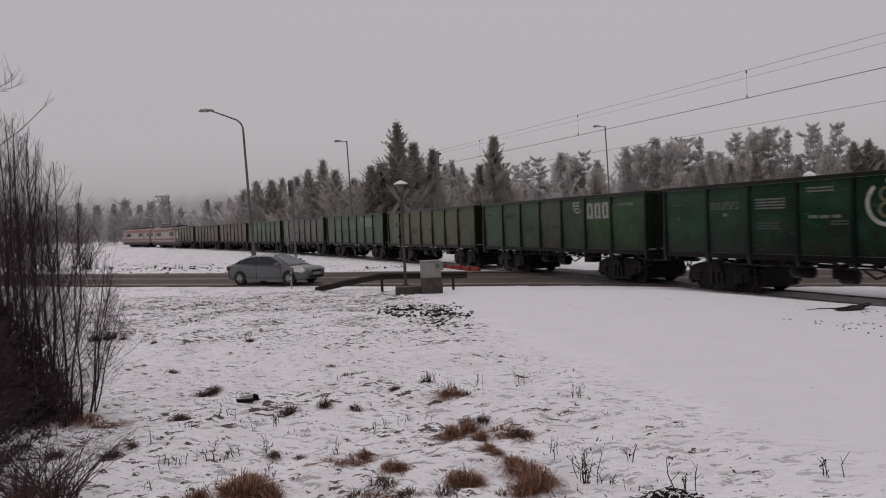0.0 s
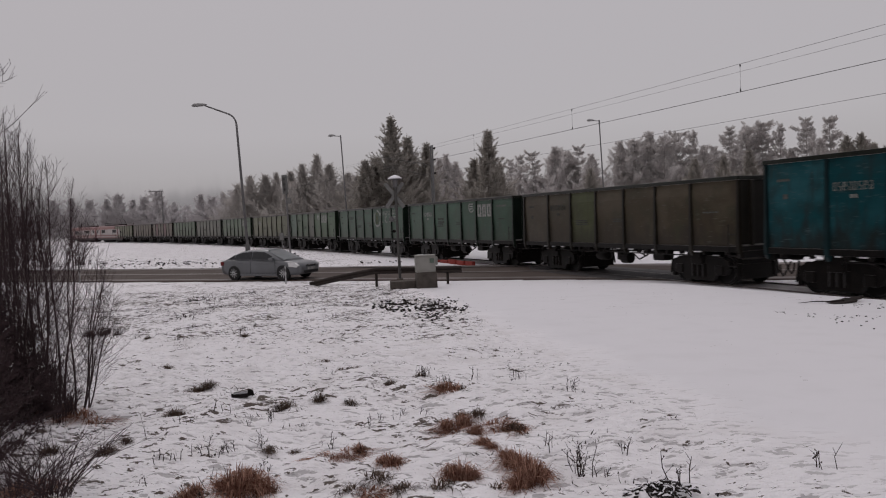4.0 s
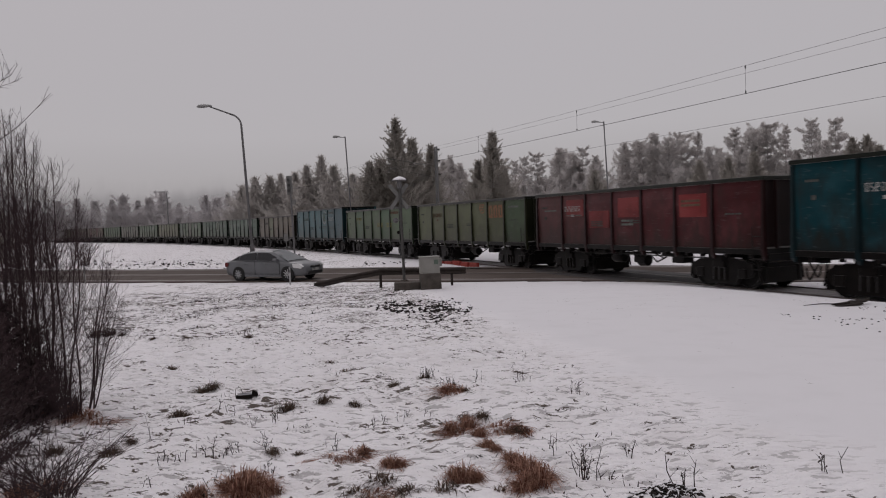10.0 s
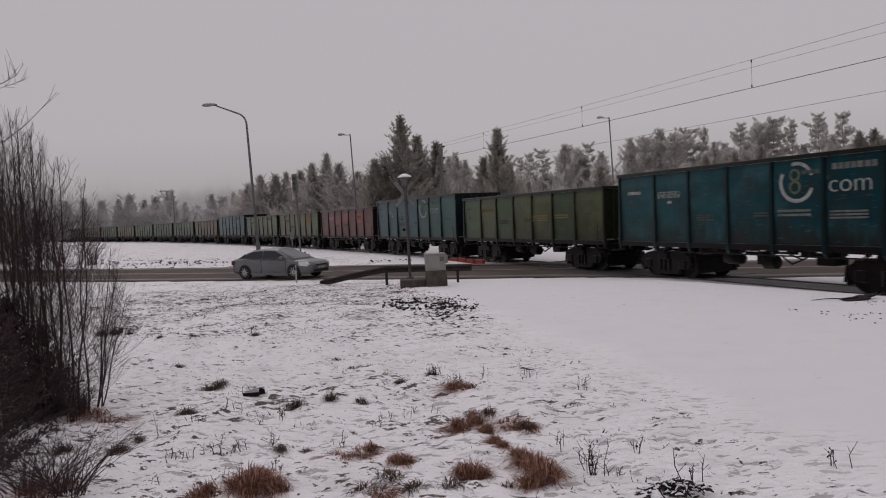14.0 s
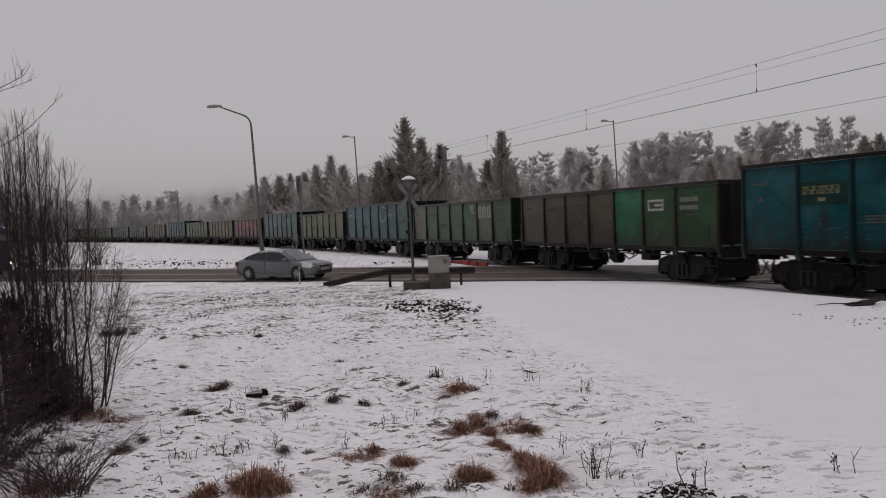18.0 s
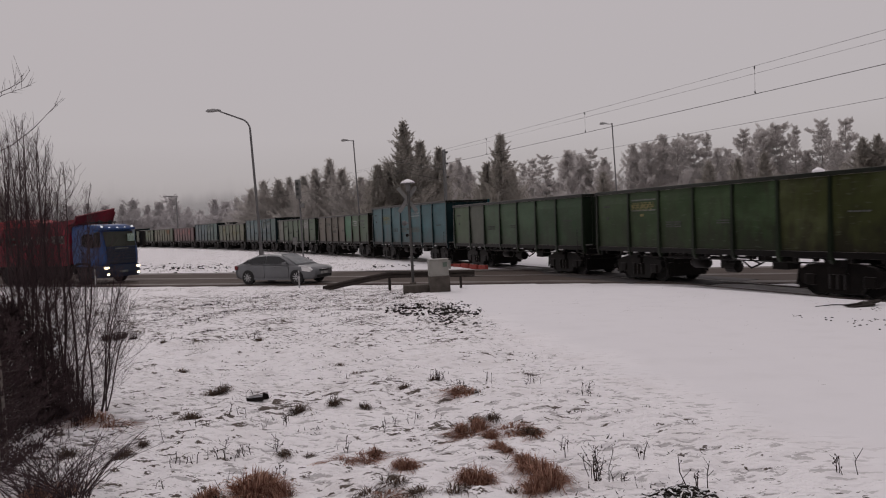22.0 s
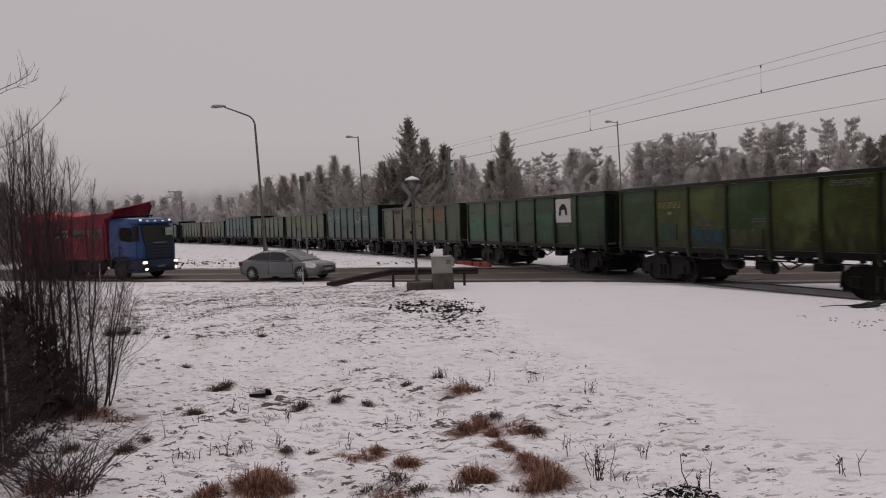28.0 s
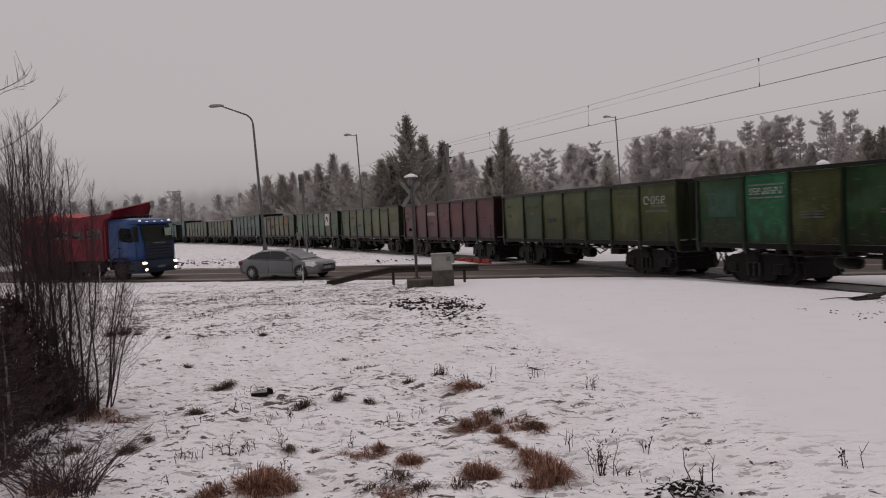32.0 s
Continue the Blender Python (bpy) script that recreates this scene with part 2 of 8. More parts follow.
M_MAST = mat("mast_steel", (0.16, 0.16, 0.16), 0.7, 0.2, dark=0.7)
M_MARK = mat("white_lettering_paint", (0.40, 0.40, 0.385), 0.8, dark=0.45, scale=6, bump=0)
M_MARKDIM = mat("worn_lettering_paint", (0.17, 0.18, 0.165), 0.8, dark=0.4, scale=6, bump=0)
M_MARKFAINT = mat("faint_lettering_paint", (0.085, 0.09, 0.082), 0.8, dark=0.4, scale=6, bump=0)
M_MARKORANGE = mat("faded_orange_lettering", (0.33, 0.17, 0.10), 0.7, dark=0.5, scale=6, bump=0)
M_MARKYELLOW = mat("faded_yellow_lettering", (0.25, 0.22, 0.10), 0.8, dark=0.45, scale=6, bump=0)
M_MARKRUST = mat("worn_rusty_lettering", (0.15, 0.09, 0.06), 0.8, dark=0.4, scale=6, bump=0)
M_MARKOLIVE = mat("worn_olive_lettering", (0.15, 0.15, 0.08), 0.8, dark=0.45, scale=6, bump=0)
M_PLATE = mat("white_plate_enamel", (0.62, 0.61, 0.59), 0.6, dark=0.8, scale=3, bump=0)
M_REDBEAM = mat("red_oxide_beam", (0.26, 0.035, 0.025), 0.7, dark=0.6, scale=4)


# ---- building tools ----
def part(name, bm, material, parent=None, label="", smooth=False):
    """Links a bmesh as one mesh object under a thing or a part."""
    me = bpy.data.meshes.new(name)
    bm.to_mesh(me)
    bm.free()
    if smooth:
        for f in me.polygons:
            f.use_smooth = True
    me.materials.append(material)
    ob = new(name, me)
    if parent is not None:
        ob.parent = parent
    if label:
        tagged(ob, label)
    return ob


def thing(name, label, category, group="", at=None, kind=""):
    ob = new(name)
    ob.empty_display_size = 0.2
    if at is not None:
        ob.matrix_basis = at
    return tagged(ob, label, category, group, kind)


def box(bm, x0, x1, y0, y1, z0, z1, bevel=0.0):
    vs = [bm.verts.new(c) for c in ((x0, y0, z0), (x1, y0, z0), (x1, y1, z0), (x0, y1, z0), (x0, y0, z1), (x1, y0, z1), (x1, y1, z1), (x0, y1, z1))]
    fs = [bm.faces.new([vs[i] for i in q]) for q in ((3, 2, 1, 0), (4, 5, 6, 7), (0, 1, 5, 4), (1, 2, 6, 5), (2, 3, 7, 6), (3, 0, 4, 7))]
    if bevel:
        es = list({e for f in fs for e in f.edges})
        bmesh.ops.bevel(bm, geom=es, offset=bevel, segments=2, affect="EDGES", profile=0.6)
    return bm


def rod(bm, p, q, r0, r1=None, n=8, caps=True):
    """A tapered round bar from p to q."""
    p, q = Vector(p), Vector(q)
    r1 = r0 if r1 is None else r1
    d = (q - p)
    if d.length < 1e-6:
        return bm
    d.normalize()
    a = d.orthogonal().normalized()
    b = d.cross(a)
    ring = []
    for c, r in ((p, r0), (q, r1)):
        ring.append([bm.verts.new(c + (a * math.cos(2 * math.pi * i / n) + b * math.sin(2 * math.pi * i / n)) * r) for i in range(n)])
    for i in range(n):
        bm.faces.new((ring[0][i], ring[0][(i + 1) % n], ring[1][(i + 1) % n], ring[1][i]))
    if caps:
        bm.faces.new(ring[0][::-1])
        bm.faces.new(ring[1])
    return bm


def tube(bm, pts, r, n=8):
    """A round bar along several points; r is one radius or one for each point."""
    pts = [Vector(p) for p in pts]
    rs = [r] * len(pts) if isinstance(r, (int, float)) else r
    prev = None
    a = None
    rings = []
    for i, p in enumerate(pts):
        d = (pts[min(i + 1, len(pts) - 1)] - pts[max(i - 1, 0)]).normalized()
        a = d.orthogonal().normalized() if a is None else (a - d * a.dot(d)).normalized()
        b = d.cross(a)
        rings.append([bm.verts.new(p + (a * math.cos(2 * math.pi * k / n) + b * math.sin(2 * math.pi * k / n)) * rs[i]) for k in range(n)])
    for A, B in zip(rings, rings[1:]):
        for k in range(n):
            bm.faces.new((A[k], A[(k + 1) % n], B[(k + 1) % n], B[k]))
    bm.faces.new(rings[0][::-1])
    bm.faces.new(rings[-1])
    return bm


def lathe(bm, prof, n=16, axis="z", at=(0, 0, 0)):
    """Turns (radius, height) pairs about an axis."""
    rings = []
    for r, h in prof:
        ring = []
        for k in range(n):
            c, s = r * math.cos(2 * math.pi * k / n), r * math.sin(2 * math.pi * k / n)
            v = {"z": (c, s, h), "y": (c, h, s), "x": (h, c, s)}[axis]
            ring.append(bm.verts.new(Vector(v) + Vector(at)))
        rings.append(ring)
    for A, B in zip(rings, rings[1:]):
        for k in range(n):
            bm.faces.new((A[k], A[(k + 1) % n], B[(k + 1) % n], B[k]))
    bm.faces.new(rings[0][::-1])
    bm.faces.new(rings[-1])
    bmesh.ops.recalc_face_normals(bm, faces=bm.faces[:])
    return bm


def slab(bm, outline, y0, y1):
    """An outline in x, z pushed from y0 to y1."""
    A = [bm.verts.new((x, y0, z)) for x, z in outline]
    B = [bm.verts.new((x, y1, z)) for x, z in outline]
    n = len(outline)
    bm.faces.new(A)
    bm.faces.new(B[::-1])
    for i in range(n):
        bm.faces.new((A[i], B[i], B[(i + 1) % n], A[(i + 1) % n]))
    bmesh.ops.recalc_face_normals(bm, faces=bm.faces[:])
    return bm


def loft(bm, sections, close=True):
    """Skins rings of points, one ring after the other."""
    rings = [[bm.verts.new(p) for p in s] for s in sections]
    n = len(rings[0])
    for A, B in zip(rings, rings[1:]):
        for k in range(n if close else n - 1):
            bm.faces.new((A[k], A[(k + 1) % n], B[(k + 1) % n], B[k]))
    if close:
        bm.faces.new(rings[0][::-1])
        bm.faces.new(rings[-1])
    bmesh.ops.recalc_face_normals(bm, faces=bm.faces[:])
    return bm


def B():
    return bmesh.new()


# ---- the lines of the place ----
# the railway: a wide curve to the north-west; s runs along it from the crossing; heights on it count from the top of the rails
TRACK_X, TRACK_Y, TRACK_HEAD, TRACK_BEND = 9.290, 26.867, radians(113.9), 0.00172
RAIL_Z = -0.16


def track(s, lat=0.0, z=0.0):
    """A point of the railway: s metres on from the crossing, lat metres to the camera's side."""
    k = TRACK_BEND
    a = TRACK_HEAD + k * s
    x = TRACK_X + (math.sin(a) - math.sin(TRACK_HEAD)) / k
    y = TRACK_Y - (math.cos(a) - math.cos(TRACK_HEAD)) / k
    return Vector((x - math.sin(a) * lat, y + math.cos(a) * lat, z + RAIL_Z))


def track_pose(s):
    p = track(s)
    return Matrix.Translation(p) @ Matrix.Rotation(TRACK_HEAD + TRACK_BEND * s, 4, "Z")


CENTRE_R = 1 / TRACK_BEND
CENTRE = Vector((TRACK_X - math.sin(TRACK_HEAD) * CENTRE_R, TRACK_Y + math.cos(TRACK_HEAD) * CENTRE_R))


def track_dist(x, y):
    """How far a place lies from the middle of the track."""
    return abs(math.hypot(x - CENTRE.x, y - CENTRE.y) - CENTRE_R)


# the road: its near edge, from the west to the east; 8 m wide
ROAD = [(-160, 92.0), (-60, 53.2), (-30, 41.0), (-24.2, 38.5), (-16.2, 34.8), (-10, 32.3), (-5.6, 30.9), (-2, 29.9), (1.6, 29.4), (3.9, 28.9), (6.8, 27.6), (8.6, 26.4), (11.5, 25.2), (13.7, 24.6), (30, 17.5), (120, -18.0)]
ROAD_W = 8.0


def road_edge(x):
    for (xa, ya), (xb, yb) in zip(ROAD, ROAD[1:]):
        if x <= xb:
            return ya + (yb - ya) * (x - xa) / (xb - xa)
    return ROAD[-1][1]


def road_z(x):
    """The road dips a little towards the crossing."""
    return RAIL_Z * smooth(-7, 4, x)


def smooth(a, b, v):
    t = min(max((v - a) / (b - a), 0.0), 1.0)
    return t * t * (3 - 2 * t)


def ground_z(x, y):
    """The lie of the snow: falling gently from the spot to the road, and down to the railway."""
    field = max(0.87 - 0.034 * max(y, -6.0), -0.05)
    field = field + 0.10 * noise.noise(Vector((x * 0.11, y * 0.11, 3.0))) * smooth(2, 10, y)
    road, low = road_edge(x) - y, road_z(x)
    field = low - 0.03 + (field + 0.03 - low) * smooth(0.1, 4.6, road)
    if road < 0.1:
        far = -road - ROAD_W * 1.1
        field = low - 0.06 + 0.22 * smooth(0.8, 3.0, far) * (0.7 + 0.6 * noise.noise(Vector((x * 0.3, y * 0.3, 0)))) * smooth(16, 8, far) if far > 0 else low - 0.06
    d = track_dist(x, y)
    if -16 < x < 14 and 1 < y < 30 and road > 0:
        # humps and hollows of the unmown part
        rough = smooth(3.4, 2.0, x + 0.175 * y - 0.6)
        lumps = (0.012 + 0.05 * rough) * noise.noise(Vector((x * 1.1, y * 1.7, 0))) + rough * (0.045 * noise.noise(Vector((x * 3.6, y * 5.5, 5))) + 0.07 * noise.noise(Vector((x * 0.45, y * 0.6, 8))) + 0.026 * noise.noise(Vector((x * 7.5, y * 9.5, 2))) + 0.012 * noise.noise(Vector((x * 15, y * 19, 4))))
        field += lumps * smooth(0.2, 2.5, road) * smooth(1, 3, y) * smooth(16, 13, -x)
    bed = RAIL_Z - 0.05
    return bed + (field - bed) * smooth(1.0, 4.4, d)


# ---- ground, road, railway ----
def steps(a, b, fine, grow, hold):
    """Positions from a to b: fine inside hold=(lo, hi), growing outside."""
    out = []
    v, st = hold[0], fine
    while v > a:
        out.append(v)
        st *= grow
        v -= st
    out = [a] + out[::-1]
    v = hold[0] + fine
    while v < hold[1]:
        out.append(v)
        v += fine
    st = fine
    while v < b:
        out.append(v)
        st *= grow
        v += st
    return out + [b]


def make_ground():
    xs = steps(-1500, 1500, 0.045, 1.08, (-6.5, 4.5))
    ys = steps(-900, 2500, 0.045, 1.05, (3.4, 13.0))
    verts = []
    for y in ys:
        for x in xs:
            z = ground_z(x, y) if abs(x) < 400 and -100 < y < 500 else -0.06
            verts.append((x, y, z))
    w = len(xs)
    faces = [(j * w + i, j * w + i + 1, (j + 1) * w + i + 1, (j + 1) * w + i) for j in range(len(ys) - 1) for i in range(w - 1)]
    me = bpy.data.meshes.new("ground")
    me.from_pydata(verts, [], faces)
    for f in me.polygons:
        f.use_smooth = True
    me.materials.append(M_SNOW)
    return tagged(new("ground", me), "thin patchy snow over withered grass on a sloping field", "snowy ground", kind="structure")


def strip(name, left, right, material, thick=0.05, parent=None):
    """A band between two lines of points, with thickness."""
    bm = B()
    top = [(bm.verts.new(a), bm.verts.new(b)) for a, b in zip(left, right)]
    low = [(bm.verts.new(Vector(a) - Vector((0, 0, thick))), bm.verts.new(Vector(b) - Vector((0, 0, thick)))) for a, b in zip(left, right)]
    for (a, b), (c, d), (e, f), (g, h) in zip(top, top[1:], low, low[1:]):
        bm.faces.new((a, b, d, c))
        bm.faces.new((a, c, g, e))
        bm.faces.new((d, b, f, h))
    bm.faces.new((top[0][0], low[0][0], low[0][1], top[0][1]))
    bm.faces.new((top[-1][1], low[-1][1], low[-1][0], top[-1][0]))
    bmesh.ops.recalc_face_normals(bm, faces=bm.faces[:])
    return part(name, bm, material, parent)


def make_road():
    xs = [-160, -120, -90, -60, -45] + [-30 + 0.5 * i for i in range(101)] + [25, 32, 45, 70, 120]
    pts = [(x, road_edge(x) + 0.10 * noise.noise(Vector((x * 0.9, 0, 1)))) for x in xs]
    far = [(x + 3.2, road_edge(x) + ROAD_W * 0.93 + 0.25 * noise.noise(Vector((x * 0.7, 7, 1)))) for x in xs]
    road = strip("road", [(x, y, road_z(x) - 0.02 * smooth(3, 7, x)) for x, y in far], [(x, y, road_z(x) - 0.02 * smooth(3, 7, x)) for x, y in pts], M_ROAD, 0.12)
    tagged(road, "wet grey-brown asphalt road with slush at its edges", "road", kind="structure")
    for a, b, name in ((0.25, 0.85, "slush_strip"), (3.35, 3.9, "slush_strip"), (6.6, 7.4, "slush_strip")):
        la, ra = [], []
        for x in xs[4:-4]:
            e = road_edge(x) + 0.1
            w1 = 0.2 * noise.noise(Vector((x * 0.8, a, 3)))
            la.append((x + b * 0.35, e + b + w1, road_z(x) + 0.006 - 0.02 * smooth(3, 7, x)))
            ra.append((x + a * 0.35, e + a - w1, road_z(x) + 0.006 - 0.02 * smooth(3, 7, x)))
        s = strip(name, la, ra, M_SLUSH, 0.004, road)
        tagged(s, "wet grey slush between the wheel tracks")


def make_railway():
    S = [-330 + 6 * i for i in range(150)]
    bed = strip("railway_bed", [track(s, -1.15, -0.045) for s in S], [track(s, 0.80, -0.045) for s in S], M_BED, 0.1)
    tagged(bed, "ballast bed under dirty trodden snow between the rails", "track bed", kind="structure")
    prof = [(-0.075, -0.17), (0.075, -0.17), (0.02, -0.14), (0.02, -0.04), (0.036, -0.03), (0.036, 0.0), (-0.036, 0.0), (-0.036, -0.03), (-0.02, -0.04), (-0.02, -0.14)]
    for lat in (0.762, -0.762):
        bm = B()
        loft(bm, [[track(s, lat + u, v) for u, v in prof] for s in S])
        tagged(part("rail", bm, M_RAIL), "worn steel rail with a bright running surface", "rail", "rails of the track")
    # deck of the level crossing: panels between and beside the rails
    deck = thing("level_crossing_deck", "dark rubber panels of the level crossing, wet and flush with the rails", "crossing deck", kind="structure")
    for a, b in ((-0.70, 0.70), (0.83, 2.0), (-2.0, -0.83)):
        for i in range(2 if a > 0.8 else 1, 6):
            s0 = -3.6 + 2.5 * i
            bm = B()
            pts = [track(s, l, -0.006) for s, l in ((s0, a), (s0, b), (s0 + 2.46, b), (s0 + 2.46, a))]
            vs = [bm.verts.new(p) for p in pts]
            ws = [bm.verts.new(p - Vector((0, 0, 0.15))) for p in pts]
            bm.faces.new(vs)
            for k in range(4):
                bm.faces.new((vs[k], ws[k], ws[(k + 1) % 4], vs[(k + 1) % 4]))
            bmesh.ops.recalc_face_normals(bm, faces=bm.faces[:])
            part("panel", bm, M_DECK, deck)


make_ground()
make_road()
make_railway()


# ---- the goods train ----
PITCH = 14.15
HALF = 6.60
POSTS = [-6.52, -4.45, -2.68, -0.89, 0.89, 2.68, 4.45, 6.52]


LOW, HIGH = 3.62, 3.99


def paint(name, c, tint=None):
    """Old wagon paint: blotched, faded in patches, with rust and grime run down from the top; no two panels quite alike."""
    m, n, l, b = tree_of(name)
    k = 0.42
    c = [v * k for v in c]
    stain = [v * k for v in tint] if tint else (c[0] * 0.35 + 0.012, c[1] * 0.35 + 0.010, c[2] * 0.35 + 0.007)
    co, oi = n.new("ShaderNodeTexCoord"), n.new("ShaderNodeObjectInfo")
    cx, sc, add = n.new("ShaderNodeCombineXYZ"), n.new("ShaderNodeVectorMath"), n.new("ShaderNodeVectorMath")
    sc.operation, sc.inputs["Scale"].default_value = "SCALE", 60
    l.new(oi.outputs["Random"], cx.inputs[0])
    l.new(oi.outputs["Random"], cx.inputs[2])
    l.new(cx.outputs[0], sc.inputs[0])
    l.new(co.outputs["Object"], add.inputs[0])
    l.new(sc.outputs[0], add.inputs[1])

    def layer(scale, stretch, lo, hi, detail=6):
        mp, t, r = n.new("ShaderNodeMapping"), n.new("ShaderNodeTexNoise"), n.new("ShaderNodeMapRange")
        mp.inputs["Scale"].default_value = stretch
        t.inputs["Scale"].default_value, t.inputs["Detail"].default_value = scale, detail
        r.inputs["From Min"].default_value, r.inputs["From Max"].default_value = lo, hi
        l.new(add.outputs[0], mp.inputs[0])
        l.new(mp.outputs[0], t.inputs["Vector"])
        l.new(t.outputs[0], r.inputs["Value"])
        return r.outputs["Result"], t.outputs[0]

    def mixed(a, colour, f, amount):
        mu, mx = n.new("ShaderNodeMath"), n.new("ShaderNodeMix")
        mu.operation, mu.inputs[1].default_value = "MULTIPLY", amount
        mx.data_type = "RGBA"
        l.new(f, mu.inputs[0])
        l.new(mu.outputs[0], mx.inputs["Factor"])
        if isinstance(a, (list, tuple)):
            mx.inputs["A"].default_value = (*a, 1)
        else:
            l.new(a, mx.inputs["A"])
        mx.inputs["B"].default_value = (*colour, 1)
        return mx.outputs["Result"]

    fade, _ = layer(0.55, (1, 1, 1.6), 0.45, 0.62, 3)
    blot, _ = layer(1.7, (1, 1, 1), 0.48, 0.66)
    runs, _ = layer(5.0, (1, 1, 0.12), 0.55, 0.72)
    scuff, fine = layer(7.0, (0.5, 1, 2.2), 0.62, 0.70, 4)
    v = mixed(c, [min(1, x * 1.45 + 0.012) for x in c], fade, 0.8)
    v = mixed(v, stain, blot, 0.6)
    v = mixed(v, (0.022, 0.016, 0.012), runs, 0.42)
    # dirt thrown up from the track: ragged tongues on the lower boards
    _, tongue = layer(3.2, (1, 1, 0.45), 0, 1, 5)
    sp, th, gr = n.new("ShaderNodeSeparateXYZ"), n.new("ShaderNodeMath"), n.new("ShaderNodeMapRange")
    l.new(co.outputs["Object"], sp.inputs[0])
    th.operation, th.inputs[1].default_value = "MULTIPLY_ADD", 2.6
    l.new(tongue, th.inputs[0])
    neg = n.new("ShaderNodeMath")
    neg.operation, neg.inputs[1].default_value = "MULTIPLY", -1.0
    l.new(sp.outputs["Z"], neg.inputs[0])
    l.new(neg.outputs[0], th.inputs[2])
    gr.inputs["From Min"].default_value, gr.inputs["From Max"].default_value = -0.95, -0.1
    l.new(th.outputs[0], gr.inputs["Value"])
    v = mixed(v, (0.016, 0.013, 0.011), gr.outputs["Result"], 0.8)
    v = mixed(v, [x * 0.8 + 0.05 for x in c], scuff, 0.5)
    hs, mr = n.new("ShaderNodeHueSaturation"), n.new("ShaderNodeMapRange")
    mr.inputs["To Min"].default_value, mr.inputs["To Max"].default_value = 0.84, 1.16
    l.new(oi.outputs["Random"], mr.inputs["Value"])
    l.new(mr.outputs["Result"], hs.inputs["Value"])
    l.new(v, hs.inputs["Color"])
    l.new(hs.outputs[0], b.inputs["Base Color"])
    bp = n.new("ShaderNodeBump")
    bp.inputs["Strength"].default_value, bp.inputs["Distance"].default_value = 0.25, 0.02
    l.new(fine, bp.inputs["Height"])
    l.new(bp.outputs[0], b.inputs["Normal"])
    b.inputs["Roughness"].default_value = 0.45
    # paint-tinted gloss, so the haze on the wagons keeps some colour
    b.inputs["Specular Tint"].default_value = (*[0.5 + 0.5 * x / max(c) for x in c], 1)
    slant_gloss(n, l, b)
    # darker copy of the paint: shade put into posts and end walls
    SHADE_PAINT[m.name] = mat(name.replace("_paint", "_post_paint"), [0.35 * x + 0.006 for x in c], 0.6, 0, 0.6, 1.5, 20, 0.1, spread=0.25, slant=0.9)
    return m


SHADE_PAINT = {}
P_GREEN = paint("green_wagon_paint", (0.036, 0.090, 0.036))
P_DKGREEN = paint("dark_green_wagon_paint", (0.019, 0.066, 0.036))
P_OLIVE = paint("olive_wagon_paint", (0.088, 0.104, 0.038))
P_LEAF = paint("leaf_green_wagon_paint", (0.046, 0.088, 0.032))
P_TEAL = paint("teal_wagon_paint", (0.009, 0.068, 0.060))
P_BLUE = paint("blue_wagon_paint", (0.012, 0.080, 0.100))
P_SEABLUE = paint("sea_blue_wagon_paint", (0.012, 0.106, 0.126))
P_BROWN = paint("rust_brown_wagon_paint", (0.075, 0.058, 0.034), tint=(0.042, 0.052, 0.028))
P_RED = paint("faded_red_wagon_paint", (0.13, 0.030, 0.030), tint=(0.06, 0.02, 0.02))
P_BRIGHTRED = paint("fresh_red_paint", (0.31, 0.042, 0.042), tint=(0.17, 0.028, 0.030))
P_MAROON = paint("maroon_wagon_paint", (0.115, 0.021, 0.025), tint=(0.06, 0.018, 0.019))
P_MINT = paint("bright_green_patch_paint", (0.028, 0.185, 0.085))
P_PATCH = paint("turquoise_patch_paint", (0.035, 0.105, 0.07))
# even near-black; on the end rails it stands for shade between wagons
P_POST = mat("dark_post_paint", (0.013, 0.015, 0.012), 0.6, 0, 0.6, 1.5, 20, 0.1, spread=0.3, slant=0.9)
P_LIME = paint("yellowish_green_wagon_paint", (0.090, 0.115, 0.034))
P_GREY = paint("greyish_green_wagon_paint", (0.09, 0.105, 0.075))


